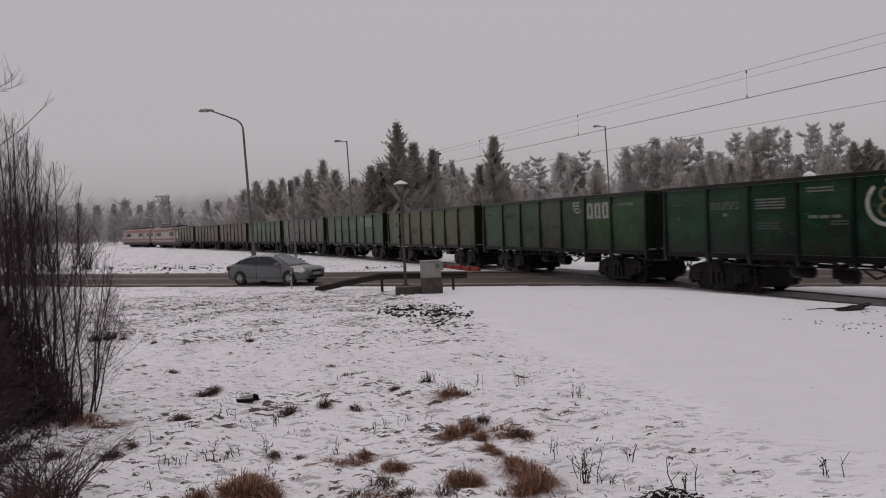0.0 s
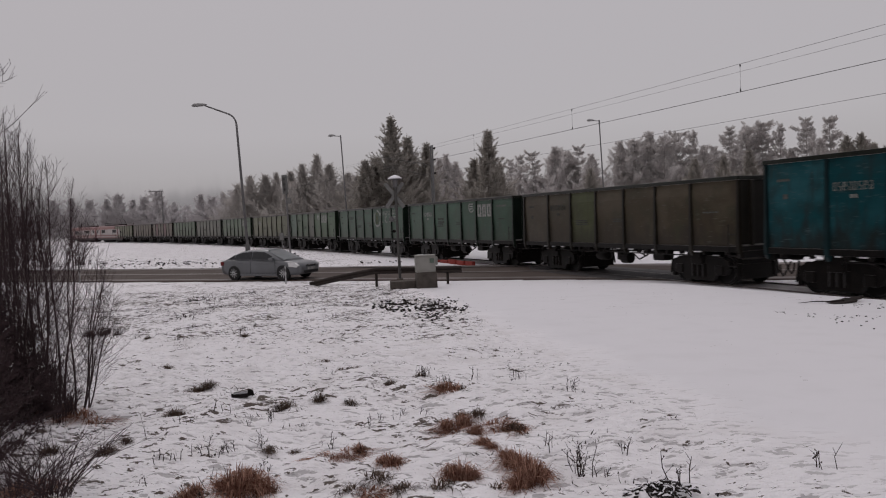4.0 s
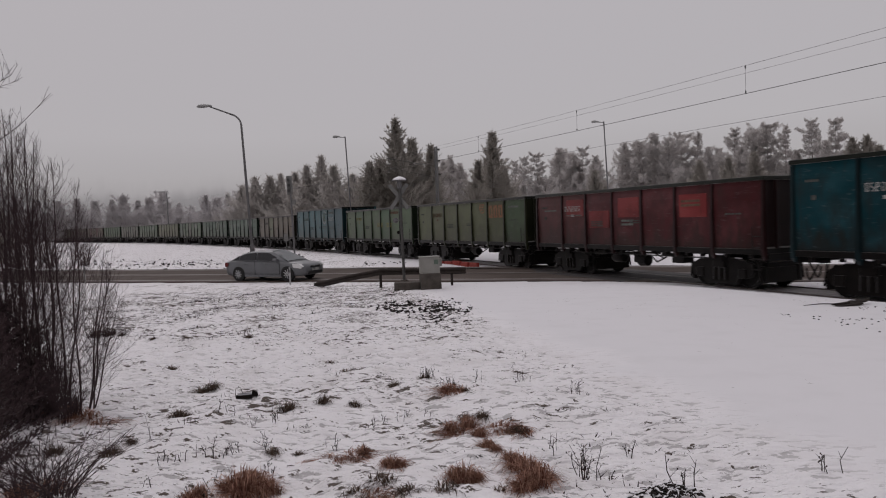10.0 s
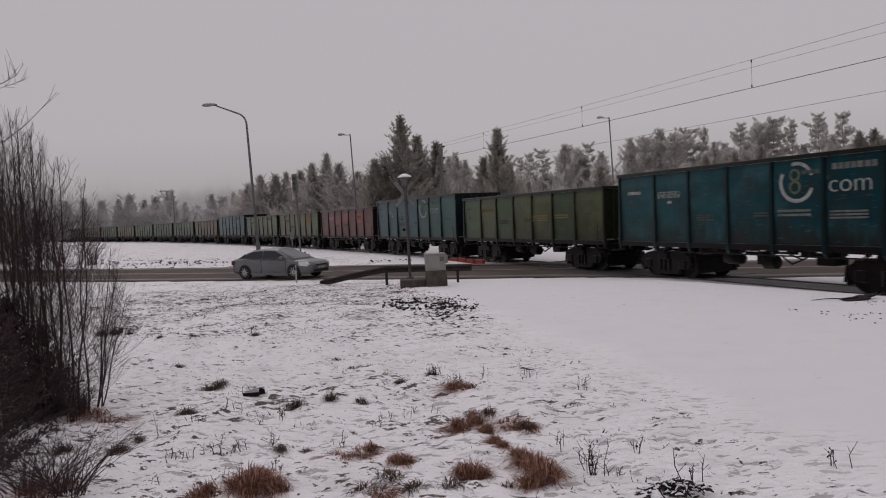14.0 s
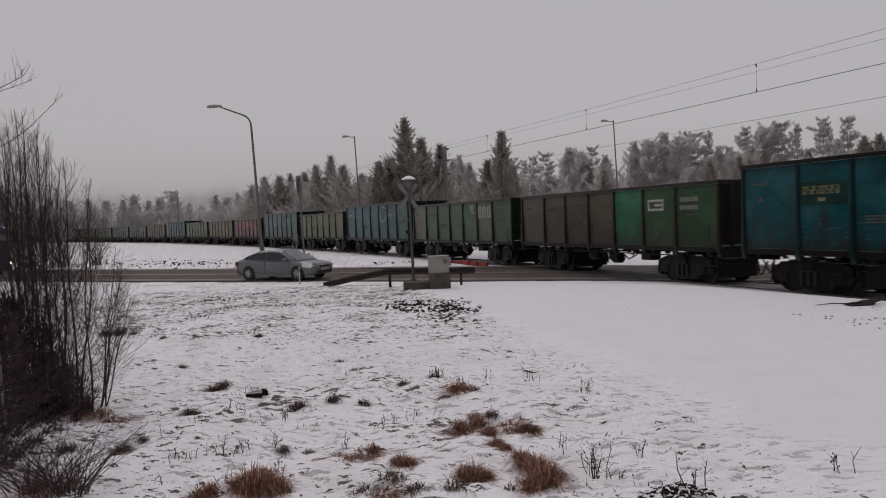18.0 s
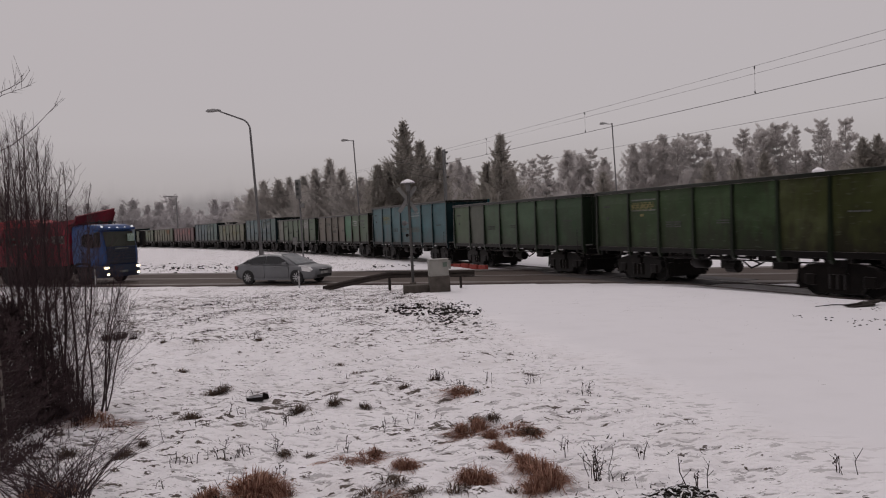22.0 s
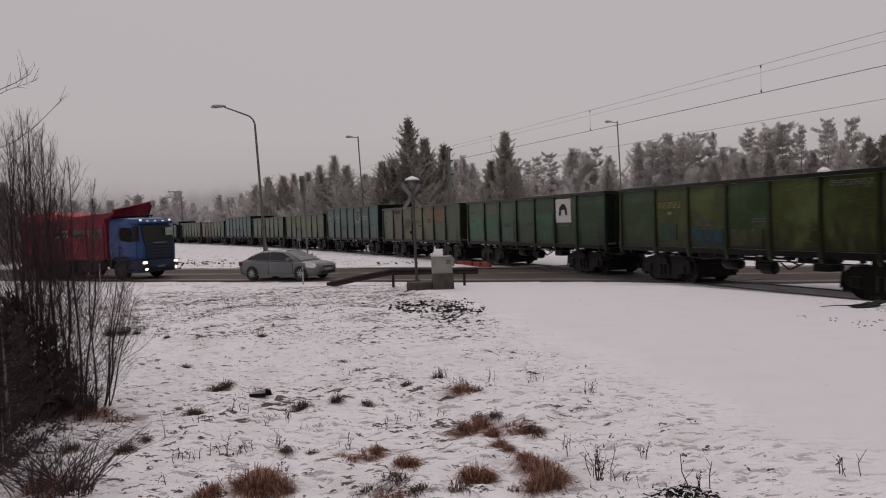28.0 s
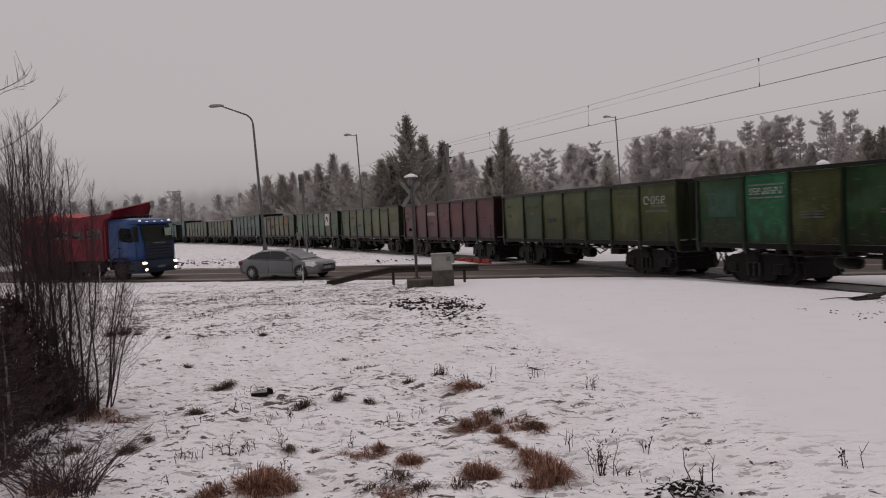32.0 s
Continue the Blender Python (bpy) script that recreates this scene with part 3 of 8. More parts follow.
def build_meshes():
    """Meshes that all wagons share; local x runs with the train, y to the camera's side, z from the rails."""
    d = {}

    def keep(key, bm, material, smooth_it=False):
        me = bpy.data.meshes.new(key)
        bm.to_mesh(me)
        bm.free()
        if smooth_it:
            for f in me.polygons:
                f.use_smooth = True
        me.materials.append(material)
        d[key] = me

    for tag, top in (("", LOW), ("_tall", HIGH)):
        for i in range(7):
            a, b = POSTS[i] + 0.07, POSTS[i + 1] - 0.07
            bm = B()
            # pressed sheet with a shallow fold along the middle
            loft(bm, [[(x, 1.47 + (0.025 if 2.06 < z < top - 0.5 else 0.0), z) for z in (1.36, 1.64, 2.01, top - 0.55, top - 0.25, top - 0.10)]
                      + [(x, 1.44, top - 0.10), (x, 1.44, 1.36)] for x in (a, b)])
            keep("side_panel%d%s" % (i, tag), bm, P_GREEN)
        bm = B()
        # the post is deepest at the sill and ends in a foot below it
        loft(bm, [[(-q, 1.46, z), (-q * 0.62, 1.46 + w, z), (q * 0.62, 1.46 + w, z), (q, 1.46, z)] for z, w, q in ((1.0, 0.02, 0.06), (1.12, 0.09, 0.11), (1.36, 0.12, 0.095), (2.36, 0.10, 0.066), (top - 0.12, 0.075, 0.062))])
        keep("post" + tag, bm, P_GREEN)
        bm = B()
        box(bm, -HALF, HALF, 1.42, 1.57, top - 0.13, top, 0.02)
        keep("top_rail" + tag, bm, M_BLACK)
        bm = B()
        box(bm, -HALF, HALF, -1.50, -1.44, 1.46, top - 0.1)
        for x in POSTS:
            box(bm, x - 0.06, x + 0.06, -1.57, -1.5, 1.41, top - 0.1)
        box(bm, -HALF, HALF, -1.57, -1.42, top - 0.13, top - 0.002)
        keep("far_wall" + tag, bm, P_GREEN)
        bm = B()
        box(bm, -0.03, 0.03, -1.43, 1.43, 1.41, top - 0.12)
        keep("end_wall" + tag, bm, P_GREEN)
        bm = B()
        box(bm, 0.032, 0.12, -0.07, 0.07, 1.36, top - 0.135, 0.015)
        keep("end_rib" + tag, bm, P_POST)
        bm = B()
        box(bm, -0.05, 0.11, -1.418, 1.418, top - 0.13, top - 0.004, 0.02)
        keep("end_rail" + tag, bm, P_POST)
    bm = B()
    box(bm, -HALF, HALF, 1.40, 1.53, 1.17, 1.35, 0.015)
    box(bm, -HALF, HALF, -1.53, -1.40, 1.17, 1.35)
    for x in POSTS[1:-1]:
        box(bm, x - 0.09, x + 0.09, -1.38, 1.38, 1.08, 1.20)
    box(bm, -HALF - 0.05, HALF + 0.05, -0.2, 0.2, 1.02, 1.20)
    box(bm, -HALF + 0.02, HALF - 0.02, -1.39, 1.39, 1.205, 1.36)
    for e in (-1, 1):
        # end sill, and the deep bolster over each bogie
        box(bm, e * (HALF - 0.10) - 0.10, e * (HALF - 0.10) + 0.10, -1.38, 1.38, 0.98, 1.2)
        box(bm, e * 4.4 - 0.28, e * 4.4 + 0.28, -1.38, 1.38, 0.92, 1.2)
    keep("underframe", bm, M_SILL)
    bm = B()
    # cast side frames, bolster, springs, axle boxes and brake beams of a three-piece bogie
    for y in (1.02, -1.02):
        slab(bm, [(-1.34, 0.56), (-1.28, 0.80), (-1.0, 0.92), (-0.55, 1.0), (0.55, 1.0), (1.0, 0.92), (1.28, 0.80), (1.34, 0.56), (1.2, 0.36), (0.78, 0.38), (0.62, 0.13), (-0.62, 0.13), (-0.78, 0.38), (-1.2, 0.36)], y - 0.09, y + 0.09)
        for x in (-0.925, 0.925):
            box(bm, x - 0.17, x + 0.17, y - 0.15, y + 0.15, 0.34, 0.66, 0.03)
            lathe(bm, [(0.02, 0.15), (0.12, 0.14), (0.13, 0.10)], 12, "y", (x, y if y > 0 else y - 0.28, 0.49))
        for x in (-0.24, 0, 0.24):
            rod(bm, (x, y + 0.06, 0.26), (x, y + 0.06, 0.72), 0.105, n=8)
    box(bm, -0.26, 0.26, -1.24, 1.24, 0.68, 1.02, 0.03)
    box(bm, -0.50, 0.50, -0.90, 0.90, 0.10, 0.66)
    for x in (-1.46, -0.40, 0.40, 1.46):
        box(bm, x - 0.06, x + 0.06, -0.92, 0.92, 0.20, 0.70, 0.01)
        for y in (0.78, -0.78):
            box(bm, x - 0.09, x + 0.09, y - 0.07, y + 0.07, 0.26, 0.74, 0.02)
    # filler boxes added between the frames to keep daylight out
    box(bm, -1.5, 1.5, -0.66, 0.66, 0.42, 0.86)
    box(bm, -1.42, 1.42, 0.60, 0.70, 0.30, 0.90)
    box(bm, -1.42, 1.42, -0.70, -0.60, 0.30, 0.90)
    for x in (-1.52, 1.52):
        rod(bm, (x, 0.98, 0.30), (x * 0.93, 0.98, 0.95), 0.035, n=6)
        rod(bm, (x, -0.98, 0.30), (x * 0.93, -0.98, 0.95), 0.035, n=6)
    keep("bogie_frame", bm, M_BLACK)
    bm = B()
    rod(bm, (0, -1.1, 0), (0, 1.1, 0), 0.085, n=10)
    for s in (1, -1):
        lathe(bm, [(0.10, 0.70 * s), (0.42, 0.71 * s), (0.505, 0.69 * s), (0.475, 0.725 * s), (0.474, 0.82 * s), (0.42, 0.82 * s), (0.38, 0.79 * s), (0.16, 0.78 * s), (0.11, 0.83 * s)], 24, "y")
    keep("wheelset", bm, M_WHEEL)
    bm = B()
    box(bm, HALF, HALF + 0.18, -0.16, 0.16, 0.88, 1.14)
    box(bm, HALF + 0.1, HALF + 0.48, -0.10, 0.10, 0.93, 1.12, 0.03)
    box(bm, HALF + 0.3, HALF + 0.55, -0.18, 0.06, 0.88, 1.18, 0.04)
    keep("coupler", bm, M_BLACK)
    bm = B()
    tube(bm, [(HALF - 0.05, 0.45, 0.86), (HALF + 0.10, 0.45, 0.62), (HALF + 0.22, 0.43, 0.42), (HALF + 0.30, 0.4, 0.38), (HALF + 0.40, 0.38, 0.5), (HALF + 0.44, 0.36, 0.74)], 0.028, 6)
    keep("brake_hose", bm, M_BLACK)
    bm = B()
    lathe(bm, [(0.02, -0.40), (0.15, -0.38), (0.19, -0.30), (0.19, 0.30), (0.15, 0.38), (0.02, 0.40)], 14, "x", (1.25, 0.85, 0.80))
    box(bm, 1.10, 1.16, 0.72, 0.98, 0.80, 1.1)
    box(bm, 1.34, 1.40, 0.72, 0.98, 0.80, 1.1)
    keep("brake_reservoir", bm, M_BLACK, True)
    bm = B()
    lathe(bm, [(0.03, -0.24), (0.21, -0.22), (0.22, 0.2), (0.05, 0.24)], 14, "x", (-0.30, 0.9, 0.74))
    box(bm, -0.16, 0.14, 0.66, 1.06, 0.66, 1.1, 0.03)
    keep("brake_cylinder", bm, M_BLACK)
    # levers and hangers of the brake rigging
    bm = B()
    for p, q in (((-0.75, 1.0, 0.98), (-1.15, 1.0, 0.72)), ((-0.95, 0.95, 1.05), (-1.5, 0.95, 0.86)), ((-1.15, 1.0, 0.72), (-1.65, 1.0, 0.92)), ((-1.65, 1.0, 0.92), (-1.7, 1.0, 1.15))):
        rod(bm, p, q, 0.03, n=5)
    keep("brake_lever", bm, M_BLACK)
    # a box of pipes and valves ahead of the rear bogie
    bm = B()
    box(bm, -2.75, -2.15, 0.72, 1.20, 0.74, 1.18, 0.03)
    keep("valve_box", bm, M_BLACK)
    # hinges of the floor doors under the sill
    bm = B()
    box(bm, -0.05, 0.05, 1.33, 1.50, 1.06, 1.168, 0.01)
    keep("door_hinge", bm, M_BLACK)
    bm = B()
    rod(bm, (-4.2, 1.25, 0.99), (4.2, 1.25, 0.99), 0.024, n=6)
    keep("brake_rod", bm, M_BLACK)
    # a folded floor door, hanging a little below the sill, with a slit of daylight beside it
    bm = B()
    box(bm, -0.48, 0.48, 1.10, 1.16, 1.0, 1.115, 0.01)
    keep("door_flap", bm, M_BLACK)
    bm = B()
    for x in (-HALF + 0.12, -HALF + 0.46):
        rod(bm, (x, 1.56, 0.70), (x, 1.56, 2.06), 0.014, n=5)
    for z in (0.71, 1.05, 1.40, 1.75):
        rod(bm, (-HALF + 0.12, 1.57, z), (-HALF + 0.46, 1.57, z), 0.014, n=5)
    keep("ladder", bm, M_BLACK)
    # white bits added below the floor for snow seen through the gaps
    rnd = random.Random(41)
    bm = B()
    for x in POSTS[1:-1]:
        for _ in range(rnd.randint(0, 2)):
            a = x + rnd.uniform(-0.8, 0.8)
            q = rnd.uniform(0.05, 0.15)
            box(bm, a - q, a + q, 1.40, 1.50, 1.13, 1.168)
    for x in (-5.0, -3.6, 3.8, 5.1):
        a, q = x + rnd.uniform(-0.3, 0.3), rnd.uniform(0.06, 0.16)
        box(bm, a - q, a + q, 1.12, 1.20, 1.005, 1.03)
    keep("lodged_snow", bm, M_SNOWCAP)
    return d


WM = build_meshes()


def put(parent, key, name, material=None, loc=(0, 0, 0), turned=False):
    o = new(name, WM[key])
    o.parent = parent
    o.location = loc
    if turned:
        o.rotation_euler = (0, 0, math.pi)
    if material is not None:
        o.material_slots[0].link = "OBJECT"
        o.material_slots[0].material = material
    return o


def mark_bars(wagon, x0, z, w, h, material, rows=1, gaps=0, y=1.502):
    """Painted writing that cannot be read: plain bars."""
    bm = B()
    for r in range(rows):
        zz = z - r * h * 1.8
        n = gaps + 1
        for k in range(n):
            a = x0 - w * k / n
            box(bm, a - w / n * (0.78 if gaps else 1.0), a, y - 0.004, y + 0.003, zz - h, zz)
    o = part("lettering", bm, material, wagon)
    return o


def block_marks(wagon, x0, z, w, h, material, n=3, y=1.502):
    """Large painted marks: a row of hollow oblongs."""
    st = h * 0.2
    for k in range(n):
        a = x0 - w * k / n
        b = a - w / n * 0.76
        bm = B()
        rings = []
        for yy in (y - 0.004, y + 0.003):
            rings.append([[bm.verts.new((u, yy, v)) for u, v in ((p, q), (r, q), (r, t), (p, t))] for p, r, q, t in ((b, a, z - h, z), (b + st, a - st, z - h + st, z - st))])
        (o0, i0), (o1, i1) = rings
        for j in range(4):
            e = (j + 1) % 4
            bm.faces.new((o1[j], o1[e], i1[e], i1[j]))
            bm.faces.new((o0[j], o0[e], o1[e], o1[j]))
            bm.faces.new((i0[e], i0[j], i1[j], i1[e]))
        bmesh.ops.recalc_face_normals(bm, faces=bm.faces[:])
        part("emblem", bm, material, wagon)


def figures(wagon, x0, z, w, h, material, n=8, y=1.502):
    """A worn painted number that cannot be read: a row of thin broken figures."""
    bm = B()
    st = h * 0.12
    for k in range(n):
        a = x0 - w * k / n
        b = a - w / n * 0.70
        strokes = [(b, b + st, z - h * 0.52, z), (b, b + st, z - h, z - h * 0.48), (a - st, a, z - h * 0.52, z), (a - st, a, z - h, z - h * 0.48), (b + st, a - st, z - st, z), (b + st, a - st, z - h, z - h + st), (b + st, a - st, z - h / 2 - st / 2, z - h / 2 + st / 2)]
        gone = ((6,), (0, 3), (1,), (2, 6))[k % 4]
        for u0, u1, v0, v1 in [q for i, q in enumerate(strokes) if i not in gone]:
            box(bm, u0, u1, y - 0.004, y + 0.003, v0, v1)
    return tagged(part("lettering", bm, material, wagon), kind="stuff")


def ring_mark(wagon, x, z, r, material, a0=0, a1=360, w=0.09):
    bm = B()
    n = 28
    pts = []
    for k in range(n + 1):
        a = radians(a0 + (a1 - a0) * k / n)
        pts.append(((x - r * math.cos(a), z + r * math.sin(a)), (x - (r - w) * math.cos(a), z + (r - w) * math.sin(a))))
    for (p, q), (p2, q2) in zip(pts, pts[1:]):
        vs = [bm.verts.new((u[0], 1.503, u[1])) for u in (p, p2, q2, q)]
        ws = [bm.verts.new((u[0], 1.497, u[1])) for u in (p, p2, q2, q)]
        bm.faces.new(vs)
        for k in range(4):
            bm.faces.new((vs[k], ws[k], ws[(k + 1) % 4], vs[(k + 1) % 4]))
    bmesh.ops.recalc_face_normals(bm, faces=bm.faces[:])
    return part("emblem", bm, material, wagon)


def text_mark(wagon, words, x0, z0, wide, high, material):
    """Painted letters that can be read, fitted to a width and a height."""
    curve = bpy.data.curves.new("lettering", "FONT")
    curve.body, curve.extrude, curve.offset = words, 0.004, -0.012
    ob = new("lettering", curve)
    me = bpy.data.meshes.new_from_object(ob)
    bpy.data.objects.remove(ob)
    us, vs = [v.co.x for v in me.vertices], [v.co.y for v in me.vertices]
    for v in me.vertices:
        u, t = (v.co.x - min(us)) / (max(us) - min(us)), (v.co.y - min(vs)) / (max(vs) - min(vs))
        v.co = (x0 - u * wide, 1.5 + v.co.z, z0 + t * high)
    me.materials.clear()
    me.materials.append(material)
    o = new("lettering", me)
    o.parent = wagon
    return o


def wagon(label, body, tall=False, panels=None, sign=None, mark=M_MARK, number=True, drop=None, extra=(), patches=()):
    """An open goods wagon. drop: how far the number stands below the top rail. panels: other paints, by the panel's number from the front. sign: what is painted on its side. extra: more small print; patches: places painted over."""
    tag = "_tall" if tall else ""
    w = thing("goods_wagon", label, "goods wagon", "wagons of the train")
    panels, shaded = panels or {}, SHADE_PAINT[body.name]
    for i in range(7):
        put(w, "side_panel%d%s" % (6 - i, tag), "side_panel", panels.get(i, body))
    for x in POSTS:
        put(w, "post" + tag, "post", shaded, (x, 0, 0))
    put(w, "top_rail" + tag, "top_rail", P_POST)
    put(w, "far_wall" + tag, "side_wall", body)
    put(w, "end_wall" + tag, "end_wall", shaded, (HALF - 0.13, 0, 0))
    put(w, "end_wall" + tag, "end_wall", shaded, (-HALF + 0.13, 0, 0), True)
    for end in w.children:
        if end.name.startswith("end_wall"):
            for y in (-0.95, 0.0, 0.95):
                put(end, "end_rib" + tag, "end_rib", shaded, (0, y, 0))
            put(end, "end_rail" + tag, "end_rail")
    put(w, "underframe", "underframe")
    for i in range(7):
        for x in (POSTS[i] + 0.54, POSTS[i + 1] - 0.54):
            put(w, "door_hinge", "door_hinge", loc=(x, 0, 0))
    put(w, "brake_rod", "brake_rod")
    for x, dz in ((-2.05, 0.0), (-1.0, 0.03), (0.06, -0.03), (1.1, 0.02), (2.12, -0.01)):
        put(w, "door_flap", "door_flap", loc=(x, 0, dz))
    put(w, "brake_lever", "brake_lever")
    put(w, "valve_box", "valve_box")
    put(w, "brake_reservoir", "brake_reservoir")
    put(w, "brake_cylinder", "brake_cylinder")
    put(w, "ladder", "ladder")
    tagged(put(w, "lodged_snow", "lodged_snow"), "white bits for the snow seen through gaps below the floor", kind="stuff")
    for turned in (False, True):
        put(w, "coupler", "coupler", turned=turned)
        put(w, "brake_hose", "brake_hose", turned=turned)
    for x in (-4.40, 4.40):
        b = put(w, "bogie_frame", "bogie", loc=(x, 0, 0))
        for dx in (-0.925, 0.925):
            put(b, "wheelset", "wheelset", loc=(dx, 0, 0.475))
    top = HIGH if tall else LOW
    # the number by the front end, and small print lower down
    if number:
        figures(w, 4.25, top - (drop or (0.80 if tall else 0.62)), 1.2, 0.23, mark if number is True else number)
        mark_bars(w, 3.75, top - (drop + 0.36 if drop else 1.14 if tall else 0.98), 0.22, 0.10, mark if number is True else number)
    mark_bars(w, 6.1, top - 0.60, 0.45, 0.07, M_MARKFAINT)
    mark_bars(w, 5.9, top - 1.05, 0.16, 0.14, M_MARKFAINT)
    mark_bars(w, 2.3, 2.32, 0.8, 0.045, M_MARKFAINT, rows=3)
    mark_bars(w, -0.2, 2.34, 0.55, 0.045, M_MARKFAINT, rows=2)
    mark_bars(w, -5.0, 2.5, 0.7, 0.05, M_MARKFAINT, gaps=4)
    for x0, z0, wide, high, paint_m, rows, gaps in extra:
        mark_bars(w, x0, z0, wide, high, paint_m, rows, gaps)
    for x0, x1, z0, z1, paint_m in patches:
        bm = B()
        box(bm, x1, x0, 1.45, 1.4985, z0, z1, 0.002)
        part("repainted_patch", bm, paint_m, w)
    if sign == "ring":
        ring_mark(w, -1.78, top - 0.80, 0.60, mark, 150, 340, 0.11)
        ring_mark(w, -1.78, top - 0.80, 0.60, mark, 20, 105, 0.10)
        ring_mark(w, -1.72, top - 0.94, 0.20, M_MARKOLIVE, 0, 360, 0.07)
        ring_mark(w, -1.72, top - 0.58, 0.18, M_MARKOLIVE, 0, 360, 0.06)
        mark_bars(w, -1.98, top - 0.46, 0.60, 0.12, M_MARKFAINT, gaps=2)
        mark_bars(w, -2.95, top - 0.34, 1.35, 0.17, M_MARKDIM, gaps=6)
        text_mark(w, "com", -2.85, top - 1.13, 1.25, 0.32, mark)
        mark_bars(w, -2.85, 2.34, 1.15, 0.05, M_MARKDIM, rows=3)
        mark_bars(w, -1.1, 2.40, 1.15, 0.07, M_MARKDIM, rows=2)
    if sign == "wide_ring":
        ring_mark(w, -1.85, top - 0.85, 0.62, mark, 130, 345, 0.11)
        ring_mark(w, -1.85, top - 0.85, 0.62, mark, 20, 95, 0.10)
        ring_mark(w, -1.80, top - 1.02, 0.22, M_MARKOLIVE, 0, 360, 0.08)
        ring_mark(w, -1.80, top - 0.62, 0.20, M_MARKOLIVE, 0, 360, 0.07)
        mark_bars(w, -2.35, top - 0.42, 0.25, 0.22, mark)
        figures(w, -2.85, top - 0.36, 1.5, 0.27, mark, 4)
        figures(w, -4.65, top - 0.30, 1.2, 0.30, mark, 3)
        text_mark(w, ". c o m", -2.85, top - 1.18, 2.7, 0.46, mark)
    if sign == "blocks":
        for k in range(3):
            mark_bars(w, -1.90 - 0.03 * k, top - 0.25 - 0.13 * k, 0.44 - 0.06 * k, 0.07, mark)
        ring_mark(w, -2.13, top - 0.45, 0.31, mark, 140, 330, 0.065)
        block_marks(w, -2.86, top - 0.34, 1.55, 0.66, mark)
        mark_bars(w, -4.9, top - 0.42, 0.95, 0.10, M_MARKDIM)
    if sign == "short":
        ring_mark(w, -4.88, top - 0.72, 0.17, mark, 0, 300, 0.06)
        figures(w, -5.15, top - 0.58, 0.85, 0.28, mark, 3)
        mark_bars(w, -5.15, top - 0.92, 0.85, 0.05, M_MARKDIM)
        mark_bars(w, -4.85, top - 1.10, 1.2, 0.08, M_MARKDIM, gaps=7)
        figures(w, -3.0, top - 0.26, 1.3, 0.15, M_MARKDIM)
    if sign == "plate":
        bm = B()
        box(bm, -4.0, -2.80, 1.45, 1.509, top - 1.30, top - 0.22, 0.003)
        p = part("poster", bm, M_PLATE, w, "white plate with a plain dark shape")
        bm = B()
        slab(bm, [(-3.75, top - 0.98), (-3.70, top - 0.62), (-3.5, top - 0.45), (-3.3, top - 0.45), (-3.1, top - 0.62), (-3.05, top - 0.98), (-3.22, top - 0.98), (-3.28, top - 0.72), (-3.52, top - 0.72), (-3.58, top - 0.98)], 1.510, 1.513)
        part("plate_mark", bm, M_BLACK, p)
        mark_bars(w, -2.95, 2.34, 0.9, 0.07, M_MARKDIM, rows=2)
    if sign == "stripe":
        figures(w, -1.15, top - 0.60, 1.2, 0.14, mark, 7)
        mark_bars(w, -0.95, top - 0.82, 1.45, 0.05, mark)
        mark_bars(w, -0.95, top - 0.96, 1.2, 0.04, M_MARKDIM)
        mark_bars(w, -0.95, 2.36, 1.35, 0.06, M_MARKDIM, rows=3)
        mark_bars(w, 0.8, 2.36, 0.95, 0.06, M_MARKDIM, rows=3, gaps=1)
    if sign == "frame":
        block_marks(w, -2.98, top - 0.55, 1.15, 0.42, mark, 1)
        mark_bars(w, -3.35, top - 0.72, 0.5, 0.09, mark)
        mark_bars(w, -4.7, top - 0.52, 0.9, 0.16, M_MARKDIM, rows=2)
    if sign == "top_stripes":
        mark_bars(w, 4.25, top - 0.42, 1.4, 0.05, M_MARKDIM)
        figures(w, 4.2, top - 0.54, 1.3, 0.20, mark)
        mark_bars(w, 4.25, top - 0.82, 1.4, 0.05, M_MARKDIM)
    return w


